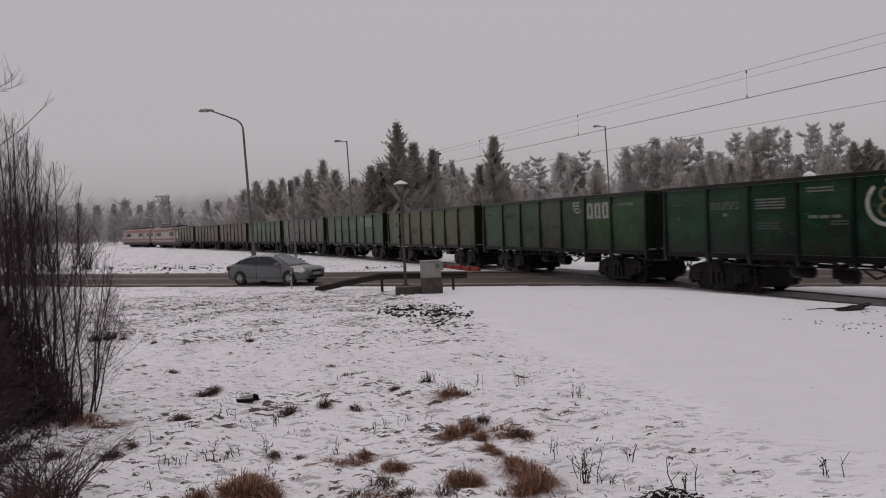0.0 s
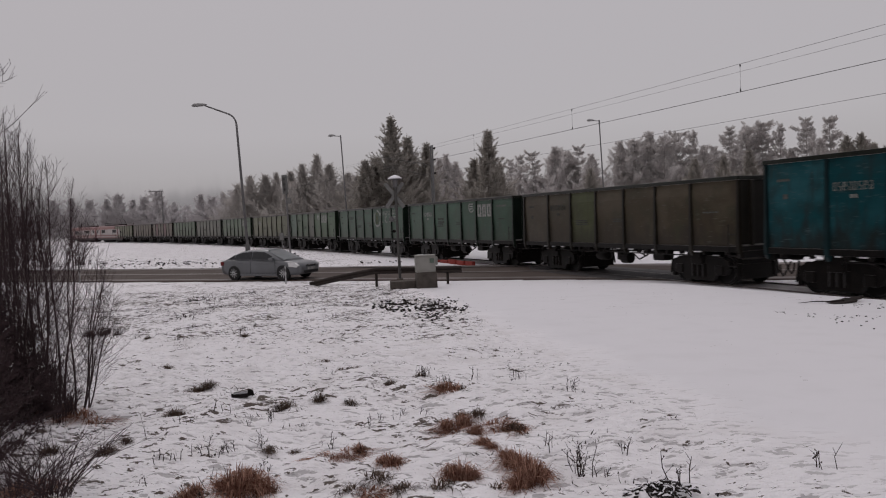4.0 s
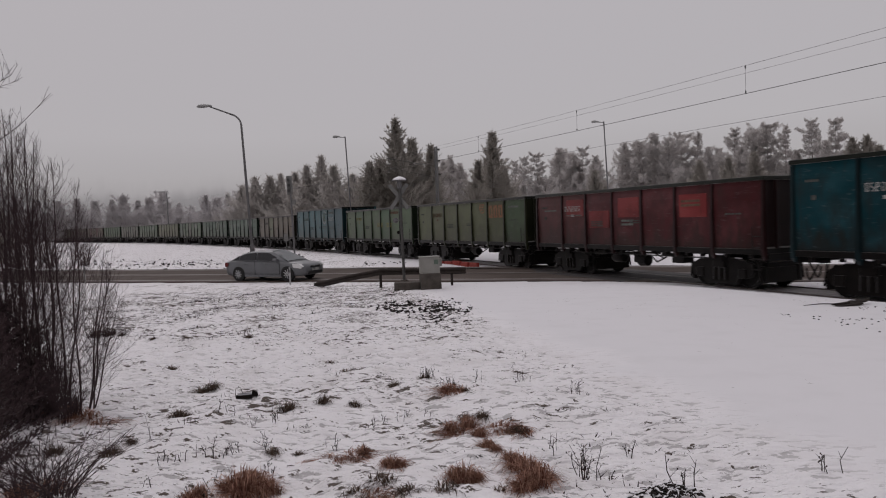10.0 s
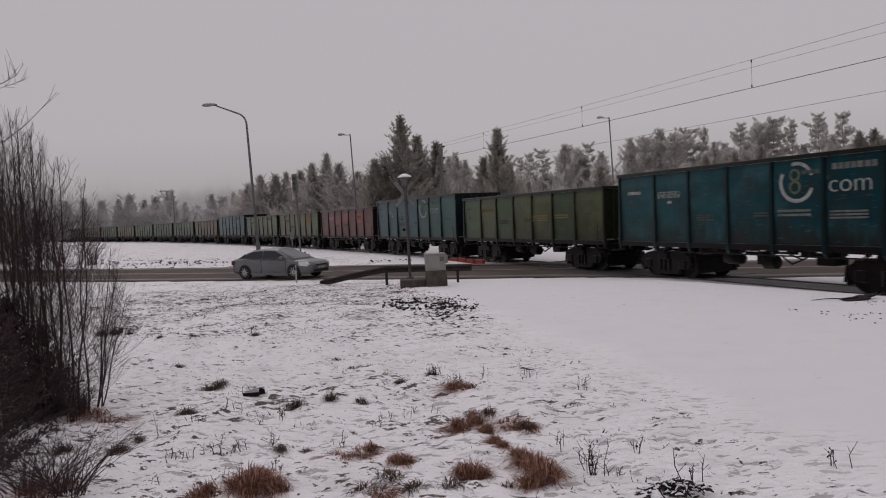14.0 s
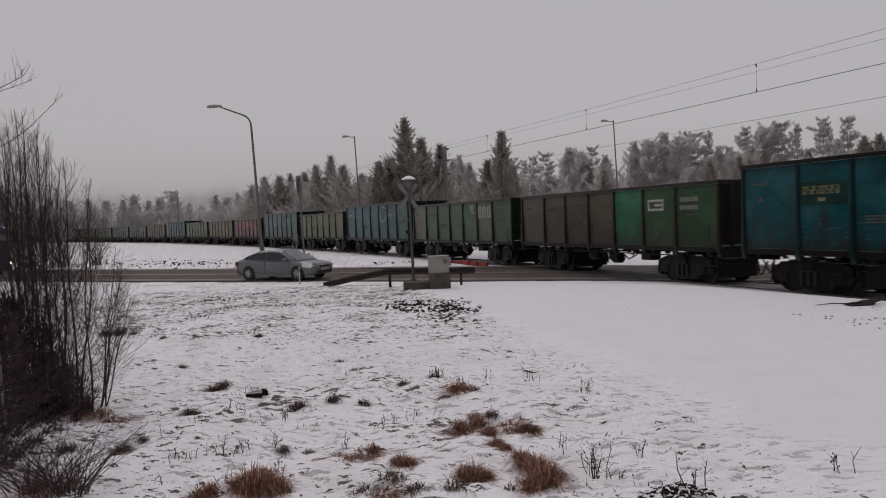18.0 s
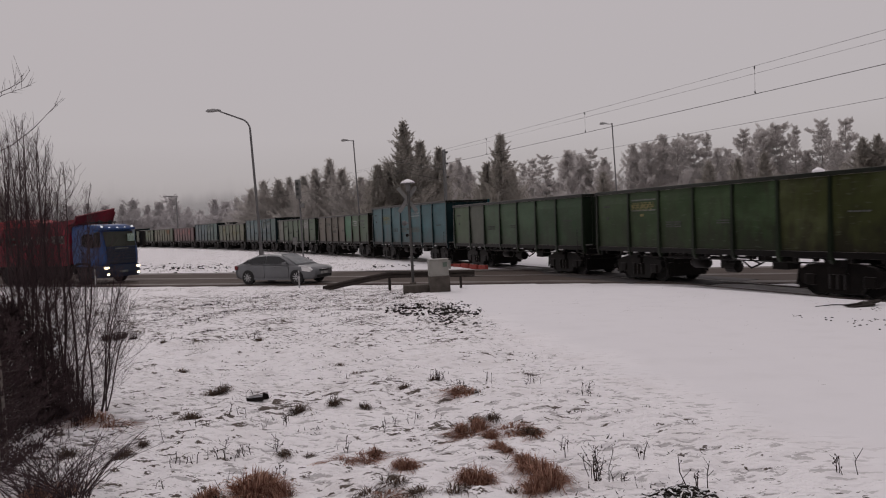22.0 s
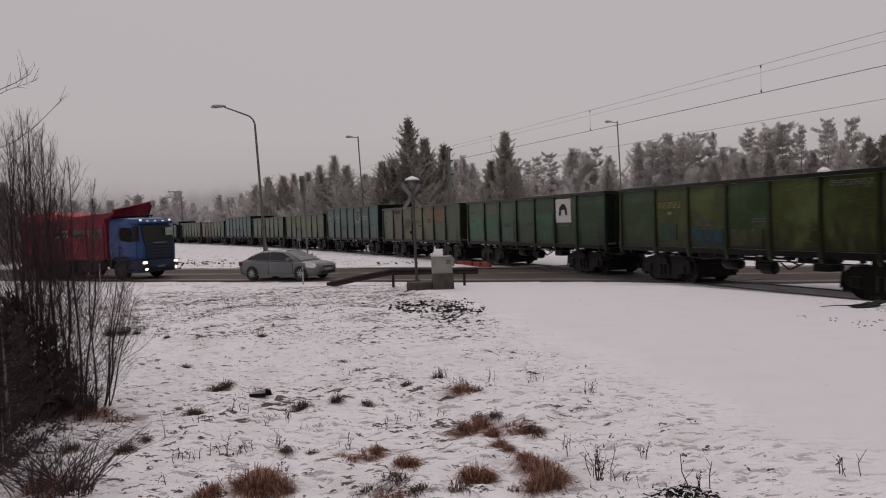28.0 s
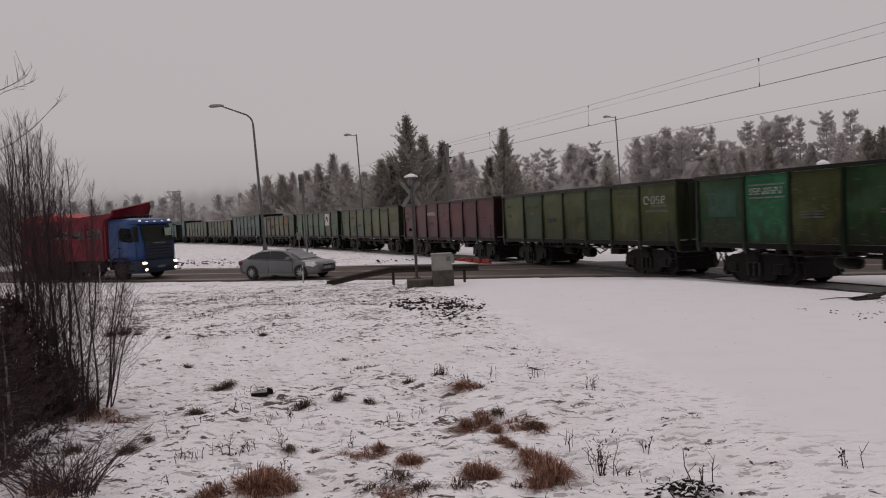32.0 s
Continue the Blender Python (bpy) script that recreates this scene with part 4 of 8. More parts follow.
def make_train():
    c = "covered in winter dirt"
    dull, faint, orange, gold, rust = M_MARKDIM, M_MARKFAINT, M_MARKORANGE, M_MARKYELLOW, M_MARKRUST
    L = []
    L.append(wagon("olive open goods wagon " + c, P_OLIVE))
    L.append(wagon("faded red-brown open goods wagon " + c, P_BROWN))
    L.append(wagon("faded red-brown open goods wagon " + c, P_BROWN, panels={1: P_MAROON, 4: P_MAROON}))
    L.append(wagon("green open goods wagon " + c, P_GREEN))
    L.append(wagon("greyish green open goods wagon " + c, P_GREY))
    L.append(wagon("green open goods wagon with white lettering on its side", P_GREEN, sign="blocks"))
    L.append(wagon("olive open goods wagon " + c, P_OLIVE))
    L.append(wagon("dark green open goods wagon with large white letters", P_GREEN, sign="blocks", panels={0: P_DKGREEN, 3: P_GREY}, number=dull))
    L.append(wagon("dark green open goods wagon with a white ring emblem", P_DKGREEN, sign="wide_ring", number=dull,
                   extra=[(2.4, 3.05, 1.1, 0.05, dull, 4, 0), (0.6, 3.3, 0.9, 0.05, dull, 2, 0), (0.5, 2.5, 1.1, 0.09, dull, 1, 2)]))
    L.append(wagon("dark green open goods wagon with large white letters", P_DKGREEN, sign="blocks", extra=[(2.2, 2.62, 0.9, 0.10, faint, 2, 2)]))
    L.append(wagon("rust-stained brown and green open goods wagon", P_BROWN, panels={2: P_OLIVE}, number=faint))
    L.append(wagon("tall blue open goods wagon with a white ring emblem", P_SEABLUE, True, sign="ring", number=dull, panels={5: P_BLUE, 6: P_BLUE}))
    L.append(wagon("dark green open goods wagon with a pale number", P_LEAF, panels={1: P_GREEN, 4: P_GREEN}, number=gold,
                   extra=[(-2.85, LOW - 0.30, 1.35, 0.18, rust, 1, 8), (-0.2, 2.5, 1.1, 0.06, gold, 3, 0), (-2.0, 2.5, 1.0, 0.06, gold, 3, 0)]))
    L.append(wagon("olive green open goods wagon with faded orange letters", P_OLIVE, sign="blocks", mark=orange, number=rust, panels={0: P_LIME, 6: P_LEAF}))
    L.append(wagon("dark red open goods wagon with bright repainted panels", P_MAROON, panels={0: P_RED, 1: P_RED},
                   patches=[(4.1, 2.85, 2.55, LOW - 0.35, P_BRIGHTRED), (2.45, 1.1, 2.05, 2.75, P_BRIGHTRED), (0.5, -0.75, 2.45, LOW - 0.4, P_BRIGHTRED), (-2.90, -4.20, 2.40, LOW - 0.42, P_BRIGHTRED)],
                   extra=[(5.9, LOW - 0.75, 1.0, 0.06, dull, 1, 0), (0.3, 2.36, 0.7, 0.08, dull, 2, 0), (4.1, LOW - 1.0, 1.1, 0.05, dull, 1, 0), (-3.0, LOW - 0.62, 0.9, 0.08, rust, 2, 0)]))
    L.append(wagon("tall blue open goods wagon with a white ring emblem", P_BLUE, True, sign="ring", panels={4: P_TEAL, 5: P_TEAL, 6: P_TEAL}))
    L.append(wagon("olive green open goods wagon " + c, P_OLIVE, panels={0: P_LEAF, 2: P_LEAF, 5: P_LEAF}, number=gold,
                   extra=[(-0.95, 2.5, 1.3, 0.06, gold, 3, 0), (-2.85, 2.5, 1.1, 0.06, gold, 2, 0)], patches=[(0.75, 0.1, LOW - 0.95, LOW - 0.55, P_GREY)]))
    L.append(wagon("tall teal open goods wagon with a white ring emblem", P_BLUE, True, sign="ring", panels={0: P_SEABLUE, 1: P_SEABLUE, 2: P_SEABLUE, 6: P_TEAL}, extra=[(6.0, HIGH - 0.72, 0.8, 0.12, M_MARK, 1, 5)]))
    L.append(wagon("green open goods wagon with large white letters", P_GREEN, sign="blocks", panels={5: P_GREY, 0: P_GREY}, number=dull))
    L.append(wagon("rust-brown open goods wagon with green panels", P_BROWN, panels={4: P_MINT, 5: P_GREEN, 6: P_GREEN}, sign="frame", number=dull,
                   extra=[(2.2, LOW - 0.75, 0.3, 0.1, faint, 2, 0), (1.4, LOW - 0.8, 0.35, 0.1, faint, 2, 0)]))
    L.append(wagon("tall blue open goods wagon with white stripes", P_SEABLUE, True, sign="stripe", number=gold, patches=[(4.35, 2.85, HIGH - 1.35, HIGH - 0.66, P_TEAL)]))
    L.append(wagon("green open goods wagon " + c, P_GREEN, number=None, panels={0: P_LEAF, 1: P_GREY}))
    L.append(wagon("olive green open goods wagon " + c, P_LEAF, panels={0: P_LEAF, 5: P_OLIVE, 6: P_OLIVE}, number=gold, sign="top_stripes", mark=gold))
    L.append(wagon("tall dark teal open goods wagon with a white ring emblem", P_TEAL, True, sign="ring", extra=[(5.75, HIGH - 0.72, 0.24, 0.24, M_MARK, 1, 0), (5.8, HIGH - 1.25, 0.35, 0.12, M_MARK, 1, 1)]))
    L.append(wagon("olive brown open goods wagon with faded orange letters", P_OLIVE, sign="blocks", mark=orange, panels={1: P_BROWN, 5: P_LEAF, 6: P_LEAF}, number=rust, drop=0.22,
                   extra=[(2.2, 2.60, 0.9, 0.07, rust, 3, 0), (0.4, 2.66, 0.9, 0.06, rust, 2, 0), (-1.75, 2.72, 0.5, 0.09, rust, 2, 0), (-3.3, 2.62, 0.8, 0.06, dull, 3, 0)]))
    L.append(wagon("patched bright green open goods wagon with a white plate", P_GREEN, sign="plate", number=None, panels={1: P_LEAF},
                   patches=[(6.35, 4.65, 1.45, 2.7, P_MINT), (4.2, 2.9, 1.45, 2.65, P_MINT), (2.4, 1.2, 1.45, 2.6, P_PATCH), (-1.05, -2.5, 1.5, 2.75, P_MINT), (4.1, 3.0, LOW - 0.75, LOW - 0.3, P_GREY)]))
    L.append(wagon("yellowish green open goods wagon with patches and pale letters", P_LIME, sign="short", mark=gold, panels={0: P_LEAF, 3: P_LEAF},
                   patches=[(2.5, 1.05, 1.45, 2.0, P_BLUE), (0.7, -0.6, 1.45, 2.0, P_OLIVE), (4.2, 3.3, 1.6, 2.2, P_DKGREEN)]))
    L.append(wagon("dark red open goods wagon " + c, P_MAROON, panels={0: P_RED, 1: P_RED, 2: P_RED}, number=None,
                   extra=[(2.5, LOW - 0.66, 1.25, 0.22, M_MARK, 1, 7), (0.7, LOW - 0.52, 0.8, 0.14, dull, 2, 1), (4.0, LOW - 0.6, 0.6, 0.08, dull, 1, 1), (6.0, LOW - 0.6, 0.7, 0.08, dull, 2, 0)]))
    L.append(wagon("yellowish green open goods wagon with white letters", P_LIME, sign="short", panels={4: P_LEAF, 1: P_LEAF}, number=gold))
    L.append(wagon("green open goods wagon with turquoise patches", P_GREEN, panels={1: P_MINT, 2: P_OLIVE, 4: P_OLIVE, 5: P_LEAF}, sign="top_stripes", number=None,
                   patches=[(6.0, 4.75, 2.2, LOW - 0.45, P_PATCH)]))
    return L


def train_at(t):
    """How far the train has come, in metres."""
    u = t / 16 - 1
    early = [(0, 0.05), (2, -0.14), (6, 0.10), (7, 0.12), (9, -0.05), (12.5, -0.14), (14, 0.0), (17, 0.06), (19, 0.12), (21, 0.14), (23, -0.04), (25, -0.26), (28, 0.18), (30, 0.15), (32, -0.08)]
    drift = 0.0
    for (ta, a), (tb, b) in zip(early, early[1:]):
        if ta <= t <= tb:
            drift = a + (b - a) * (t - ta) / (tb - ta)
    return 148.4194 + 144.9335 * u - 2.1112 * u ** 2 + 3.187 * u ** 3 + 1.7971 * u ** 4 + drift


# red paled and sheen added: fog put into the locomotives' colours
P_LOCORED = mat("locomotive_red", (0.25, 0.125, 0.118), 0.45, dark=0.7, scale=1.5, sheen=0.3)
P_LOCOWHITE = mat("locomotive_cream", (0.42, 0.385, 0.37), 0.5, dark=0.75, scale=1.5, sheen=0.3)
M_DARKGLASS = glass_mat("dark_window_glass", (0.012, 0.013, 0.015))
# pale base colour stands for the sky reflected in the windscreen
M_PALEGLASS = glass_mat("sky_paled_windscreen", (0.30, 0.32, 0.33))


def locomotive(label):
    w = thing("electric_locomotive", label, "locomotive", "locomotives of the train")
    h = 10.6
    ring = lambda x, s: [(x, y * s, z) for y, z in ((-1.5, 1.0), (-1.52, 2.9), (-1.3, 3.5), (-0.8, 3.75), (0.8, 3.75), (1.3, 3.5), (1.52, 2.9), (1.5, 1.0))]
    bm = B()
    loft(bm, [ring(-h - 0.3, 0.93), ring(-h + 0.3, 1.0), ring(h - 0.3, 1.0), ring(h + 0.3, 0.93)])
    body = part("body", bm, P_LOCORED, w)
    bm = B()
    box(bm, -h + 0.5, h - 0.5, 1.512, 1.53, 1.25, 1.42)
    box(bm, -h + 0.3, -h + 3.4, 1.522, 1.54, 1.75, 2.95)
    box(bm, h - 3.4, h - 0.3, 1.522, 1.54, 1.75, 2.95)
    box(bm, -6.4, 6.4, 1.522, 1.54, 1.75, 2.95)
    part("white_band", bm, P_LOCOWHITE, body, "cream band along the red body")
    for x0, x1 in ((-h + 0.7, -h + 1.6), (h - 1.6, h - 0.7), (3.0, 5.8), (-5.8, -3.0)):
        bm = B()
        box(bm, x0, x1, 1.535, 1.552, 2.2, 2.85, 0.005)
        part("window", bm, M_DARKGLASS, body)
    bm = B()
    box(bm, -h + 0.6, h - 0.6, -1.4, 1.4, 0.55, 1.02)
    part("underframe", bm, M_BLACK, w)
    bm = B()
    box(bm, -5.5, 5.5, -0.9, 0.9, 3.74, 4.0, 0.05)
    part("roof_equipment", bm, M_BLACK, w)
    for x, up in ((-6.0, True), (6.0, False)):
        bm = B()
        zz = 6.2 if up else 4.35
        rod(bm, (x - 0.8, -0.5, 3.9), (x + 0.9, -0.4, (zz + 3.9) / 2), 0.04)
        rod(bm, (x - 0.8, 0.5, 3.9), (x + 0.9, 0.4, (zz + 3.9) / 2), 0.04)
        rod(bm, (x + 0.9, 0, (zz + 3.9) / 2), (x - 0.3, 0, zz), 0.04)
        rod(bm, (x - 0.3, -0.8, zz), (x - 0.3, 0.8, zz), 0.04)
        part("pantograph", bm, M_BLACK, w)
    for x in (-5.0, 5.0):
        b = put(w, "bogie_frame", "bogie", loc=(x, 0, 0))
        for dx in (-0.925, 0.925):
            put(b, "wheelset", "wheelset", loc=(dx, 0, 0.475))
    return w


TRAIN = make_train()
LOCOS = [locomotive("red and cream electric locomotive, colours paled for fog"), locomotive("red and cream electric locomotive, colours paled for fog")]


# ---- car waiting at the crossing ----
def sect(x, hw, z0, z1, tuck=0.06):
    """A rounded cross-section of a car body."""
    m = (z0 + z1) / 2
    half = [(hw - tuck * 1.4, z0), (hw - 0.02, z0 + 0.10), (hw, m), (hw - 0.02, z1 - 0.12), (hw - tuck * 1.6, z1 - 0.02), (hw * 0.55, z1 + 0.012)]
    return [(x, -y, z) for y, z in half] + [(x, y, z) for y, z in half[::-1]]


def wheel(name, parent, x, y, r, w, tyre, rim_mat, out, spokes=5):
    """A wheel: tyre, and a rim with spokes on the outer side."""
    hub = new(name)
    hub.parent = parent
    hub.location = (x, y, r)
    bm = B()
    lathe(bm, [(r * 0.62, -w / 2), (r * 0.93, -w / 2), (r, -w * 0.32), (r, w * 0.32), (r * 0.93, w / 2), (r * 0.62, w / 2)], 28, "y")
    part("tyre", bm, tyre, hub, smooth=False)
    bm = B()
    e = out * w / 2
    lathe(bm, [(r * 0.62, e * 0.94), (r * 0.66, e * 0.96), (r * 0.66, e * 0.7), (r * 0.60, e * 0.5), (r * 0.1, e * 0.5)], 24, "y")
    for k in range(spokes):
        a = 2 * math.pi * k / spokes
        p, q = Vector((math.cos(a) * r * 0.1, e * 0.8, math.sin(a) * r * 0.1)), Vector((math.cos(a) * r * 0.63, e * 0.84, math.sin(a) * r * 0.63))
        rod(bm, p, q, r * 0.1, r * 0.075, 6)
    lathe(bm, [(0.01, e * 0.9), (r * 0.14, e * 0.88), (r * 0.15, e * 0.6)], 12, "y")
    part("rim", bm, rim_mat, hub)
    return hub


def make_car():
    paint_c = mat("blue_grey_metallic_paint", (0.145, 0.15, 0.16), 0.28, 0.3, dark=0.8, scale=1.2, fine=30, bump=0.02, tint=(0.115, 0.118, 0.122))
    tyre = mat("tyre_rubber", (0.02, 0.02, 0.02), 0.85, dark=0.7)
    rim = mat("alloy_rim", (0.5, 0.5, 0.51), 0.4, 0.3, dark=0.7)
    trim = mat("black_plastic", (0.02, 0.02, 0.021), 0.6)
    lens = glass_mat("lamp_lens", (0.62, 0.62, 0.62), 0.1)
    red = glass_mat("rear_lamp_red", (0.12, 0.012, 0.012), 0.15)
    chrome = mat("chrome", (0.6, 0.6, 0.6), 0.15, 1.0, bump=0)
    car = thing("car", "silver blue-grey hatchback car waiting on the road", "car", at=pose(-7.74, 32.56, 0.0, 0, 0, -23.5))
    bm = B()
    loft(bm, [sect(-2.30, 0.66, 0.42, 0.82), sect(-2.22, 0.82, 0.30, 0.95), sect(-1.9, 0.875, 0.24, 1.00), sect(-1.2, 0.895, 0.21, 0.985), sect(-0.2, 0.90, 0.20, 0.955),
              sect(0.8, 0.90, 0.20, 0.925), sect(1.25, 0.89, 0.21, 0.885), sect(1.75, 0.87, 0.22, 0.835), sect(2.1, 0.82, 0.23, 0.775), sect(2.25, 0.74, 0.26, 0.715), sect(2.32, 0.60, 0.30, 0.64)])
    body = part("body", bm, paint_c, car, smooth=True)
    # roof and pillars over the cabin
    def cab(x, hb, ht, zb, zt):
        return [(x, -hb, zb), (x, -(hb + ht) / 2 - 0.03, (zb + zt) / 2), (x, -ht, zt - 0.05), (x, -ht * 0.7, zt), (x, ht * 0.7, zt), (x, ht, zt - 0.05), (x, (hb + ht) / 2 + 0.03, (zb + zt) / 2), (x, hb, zb)]
    bm = B()
    loft(bm, [cab(-2.0, 0.74, 0.70, 0.92, 1.02), cab(-1.65, 0.79, 0.67, 0.92, 1.17), cab(-1.3, 0.81, 0.65, 0.92, 1.315), cab(-0.95, 0.83, 0.63, 0.90, 1.405), cab(-0.6, 0.83, 0.63, 0.90, 1.45), cab(-0.2, 0.83, 0.63, 0.90, 1.465), cab(0.15, 0.83, 0.63, 0.89, 1.445), cab(0.42, 0.83, 0.64, 0.89, 1.375), cab(0.8, 0.82, 0.67, 0.88, 1.185), cab(1.35, 0.78, 0.74, 0.84, 0.905)])
    part("roof", bm, paint_c, body, smooth=True)
    # glazing: panes a little proud of the pillars
    for s in (-1, 1):
        for pts in (((-1.72, 1.0), (-1.35, 1.02), (-1.35, 1.23), (-1.42, 1.20)), ((-1.30, 1.0), (-0.42, 0.985), (-0.42, 1.36), (-0.95, 1.32), (-1.30, 1.20)), ((-0.36, 0.985), (0.86, 0.96), (0.72, 1.12), (0.28, 1.33), (-0.36, 1.365))):
            bm = B()
            vs = []
            for x, z in pts:
                hy = 0.855 - (z - 0.93) * 0.40
                vs.append(bm.verts.new((x, s * (hy + 0.022), z)))
            ws = [bm.verts.new(v.co - Vector((0, s * 0.01, 0))) for v in vs]
            bm.faces.new(vs)
            for k in range(len(vs)):
                bm.faces.new((vs[k], ws[k], ws[(k + 1) % len(vs)], vs[(k + 1) % len(vs)]))
            bmesh.ops.recalc_face_normals(bm, faces=bm.faces[:])
            part("side_window", bm, M_DARKGLASS, body)
    for nm, a, b in (("windscreen", (1.28, 0.735, 0.945), (0.33, 0.58, 1.425)), ("rear_window", (-1.86, 0.66, 1.09), (-0.98, 0.58, 1.415))):
        bm = B()
        up = Vector((0.014 if nm == "windscreen" else -0.012, 0, 0.014))
        vs = [bm.verts.new(Vector(p) + up) for p in ((a[0], -a[1], a[2] - 0.04), (a[0], -a[1] * 0.7, a[2]), (a[0], a[1] * 0.7, a[2]), (a[0], a[1], a[2] - 0.04), (b[0], b[1] * 0.97, b[2] - 0.04), (b[0], b[1] * 0.7, b[2]), (b[0], -b[1] * 0.7, b[2]), (b[0], -b[1] * 0.97, b[2] - 0.04))]
        bm.faces.new(vs)
        bmesh.ops.solidify(bm, geom=bm.faces[:], thickness=0.01)
        part(nm, bm, M_PALEGLASS if nm == "windscreen" else M_DARKGLASS, body)
    for x in (-1.36, 1.34):
        for s in (-1, 1):
            bm = B()
            lathe(bm, [(0.03, 0.885 * s), (0.345, 0.885 * s), (0.348, 0.902 * s), (0.335, 0.904 * s), (0.03, 0.903 * s)], 24, "y", (x, 0, 0.34))
            part("wheel_arch", bm, trim, body)
            wheel("wheel", car, x, s * 0.805, 0.325, 0.225, tyre, rim, s, 9)
    for s in (-1, 1):
        bm = B()
        slab(bm, [(1.66, 0.62), (2.12, 0.56), (2.21, 0.66), (2.05, 0.775), (1.62, 0.80)], s * 0.66, s * 0.868)
        part("headlight", bm, lens, body, "clear headlight, unlit")
        bm = B()
        slab(bm, [(-2.25, 0.68), (-2.08, 0.70), (-2.04, 0.88), (-2.24, 0.90)], s * 0.72, s * 0.868)
        part("rear_light", bm, red, body, "red rear light")
        bm = B()
        box(bm, 0.68, 0.90, s * 0.90, s * 1.06, 0.93, 1.07, 0.03)
        part("wing_mirror", bm, paint_c, body)
        for x in (-0.95, 0.15):
            bm = B()
            box(bm, x - 0.1, x + 0.1, s * 0.885, s * 0.915, 0.80, 0.83, 0.008)
            part("door_handle", bm, paint_c, body)
        for x in (-0.42, 0.92):
            bm = B()
            box(bm, x - 0.003, x + 0.003, s * 0.888, s * 0.904, 0.30, 0.93)
            part("door_gap", bm, trim, body)
        bm = B()
        box(bm, -1.0, 1.0, s * 0.86, s * 0.912, 0.20, 0.29, 0.02)
        part("side_skirt", bm, paint_c, body)
    bm = B()
    slab(bm, [(2.18, 0.60), (2.335, 0.58), (2.325, 0.66), (2.2, 0.70)], -0.36, 0.36)
    part("grille", bm, trim, body)
    bm = B()
    box(bm, 2.29, 2.36, -0.36, 0.36, 0.635, 0.675, 0.008)
    part("grille_bar", bm, chrome, body, "chrome grille bar")
    bm = B()
    box(bm, 2.26, 2.35, -0.55, 0.55, 0.30, 0.41, 0.02)
    part("air_intake", bm, trim, body)
    bm = B()
    box(bm, 2.32, 2.357, -0.26, 0.26, 0.43, 0.54, 0.004)
    part("number_plate", bm, M_MARK, body, "white number plate")
    # overhangs shortened and roof lowered to fit the camera's view
    for ob in car.children_recursive:
        if ob.type == "MESH" and not (ob.parent and ob.parent.name.startswith("wheel")):
            for v in ob.data.vertices:
                x, y, z = v.co
                x = 1.34 + (x - 1.34) * 0.88 if x > 1.34 else (-1.36 + (x + 1.36) * 0.86 if x < -1.36 else x)
                v.co = (x, y, z if z < 0.5 else 0.5 + (z - 0.5) * 0.91)
    return car


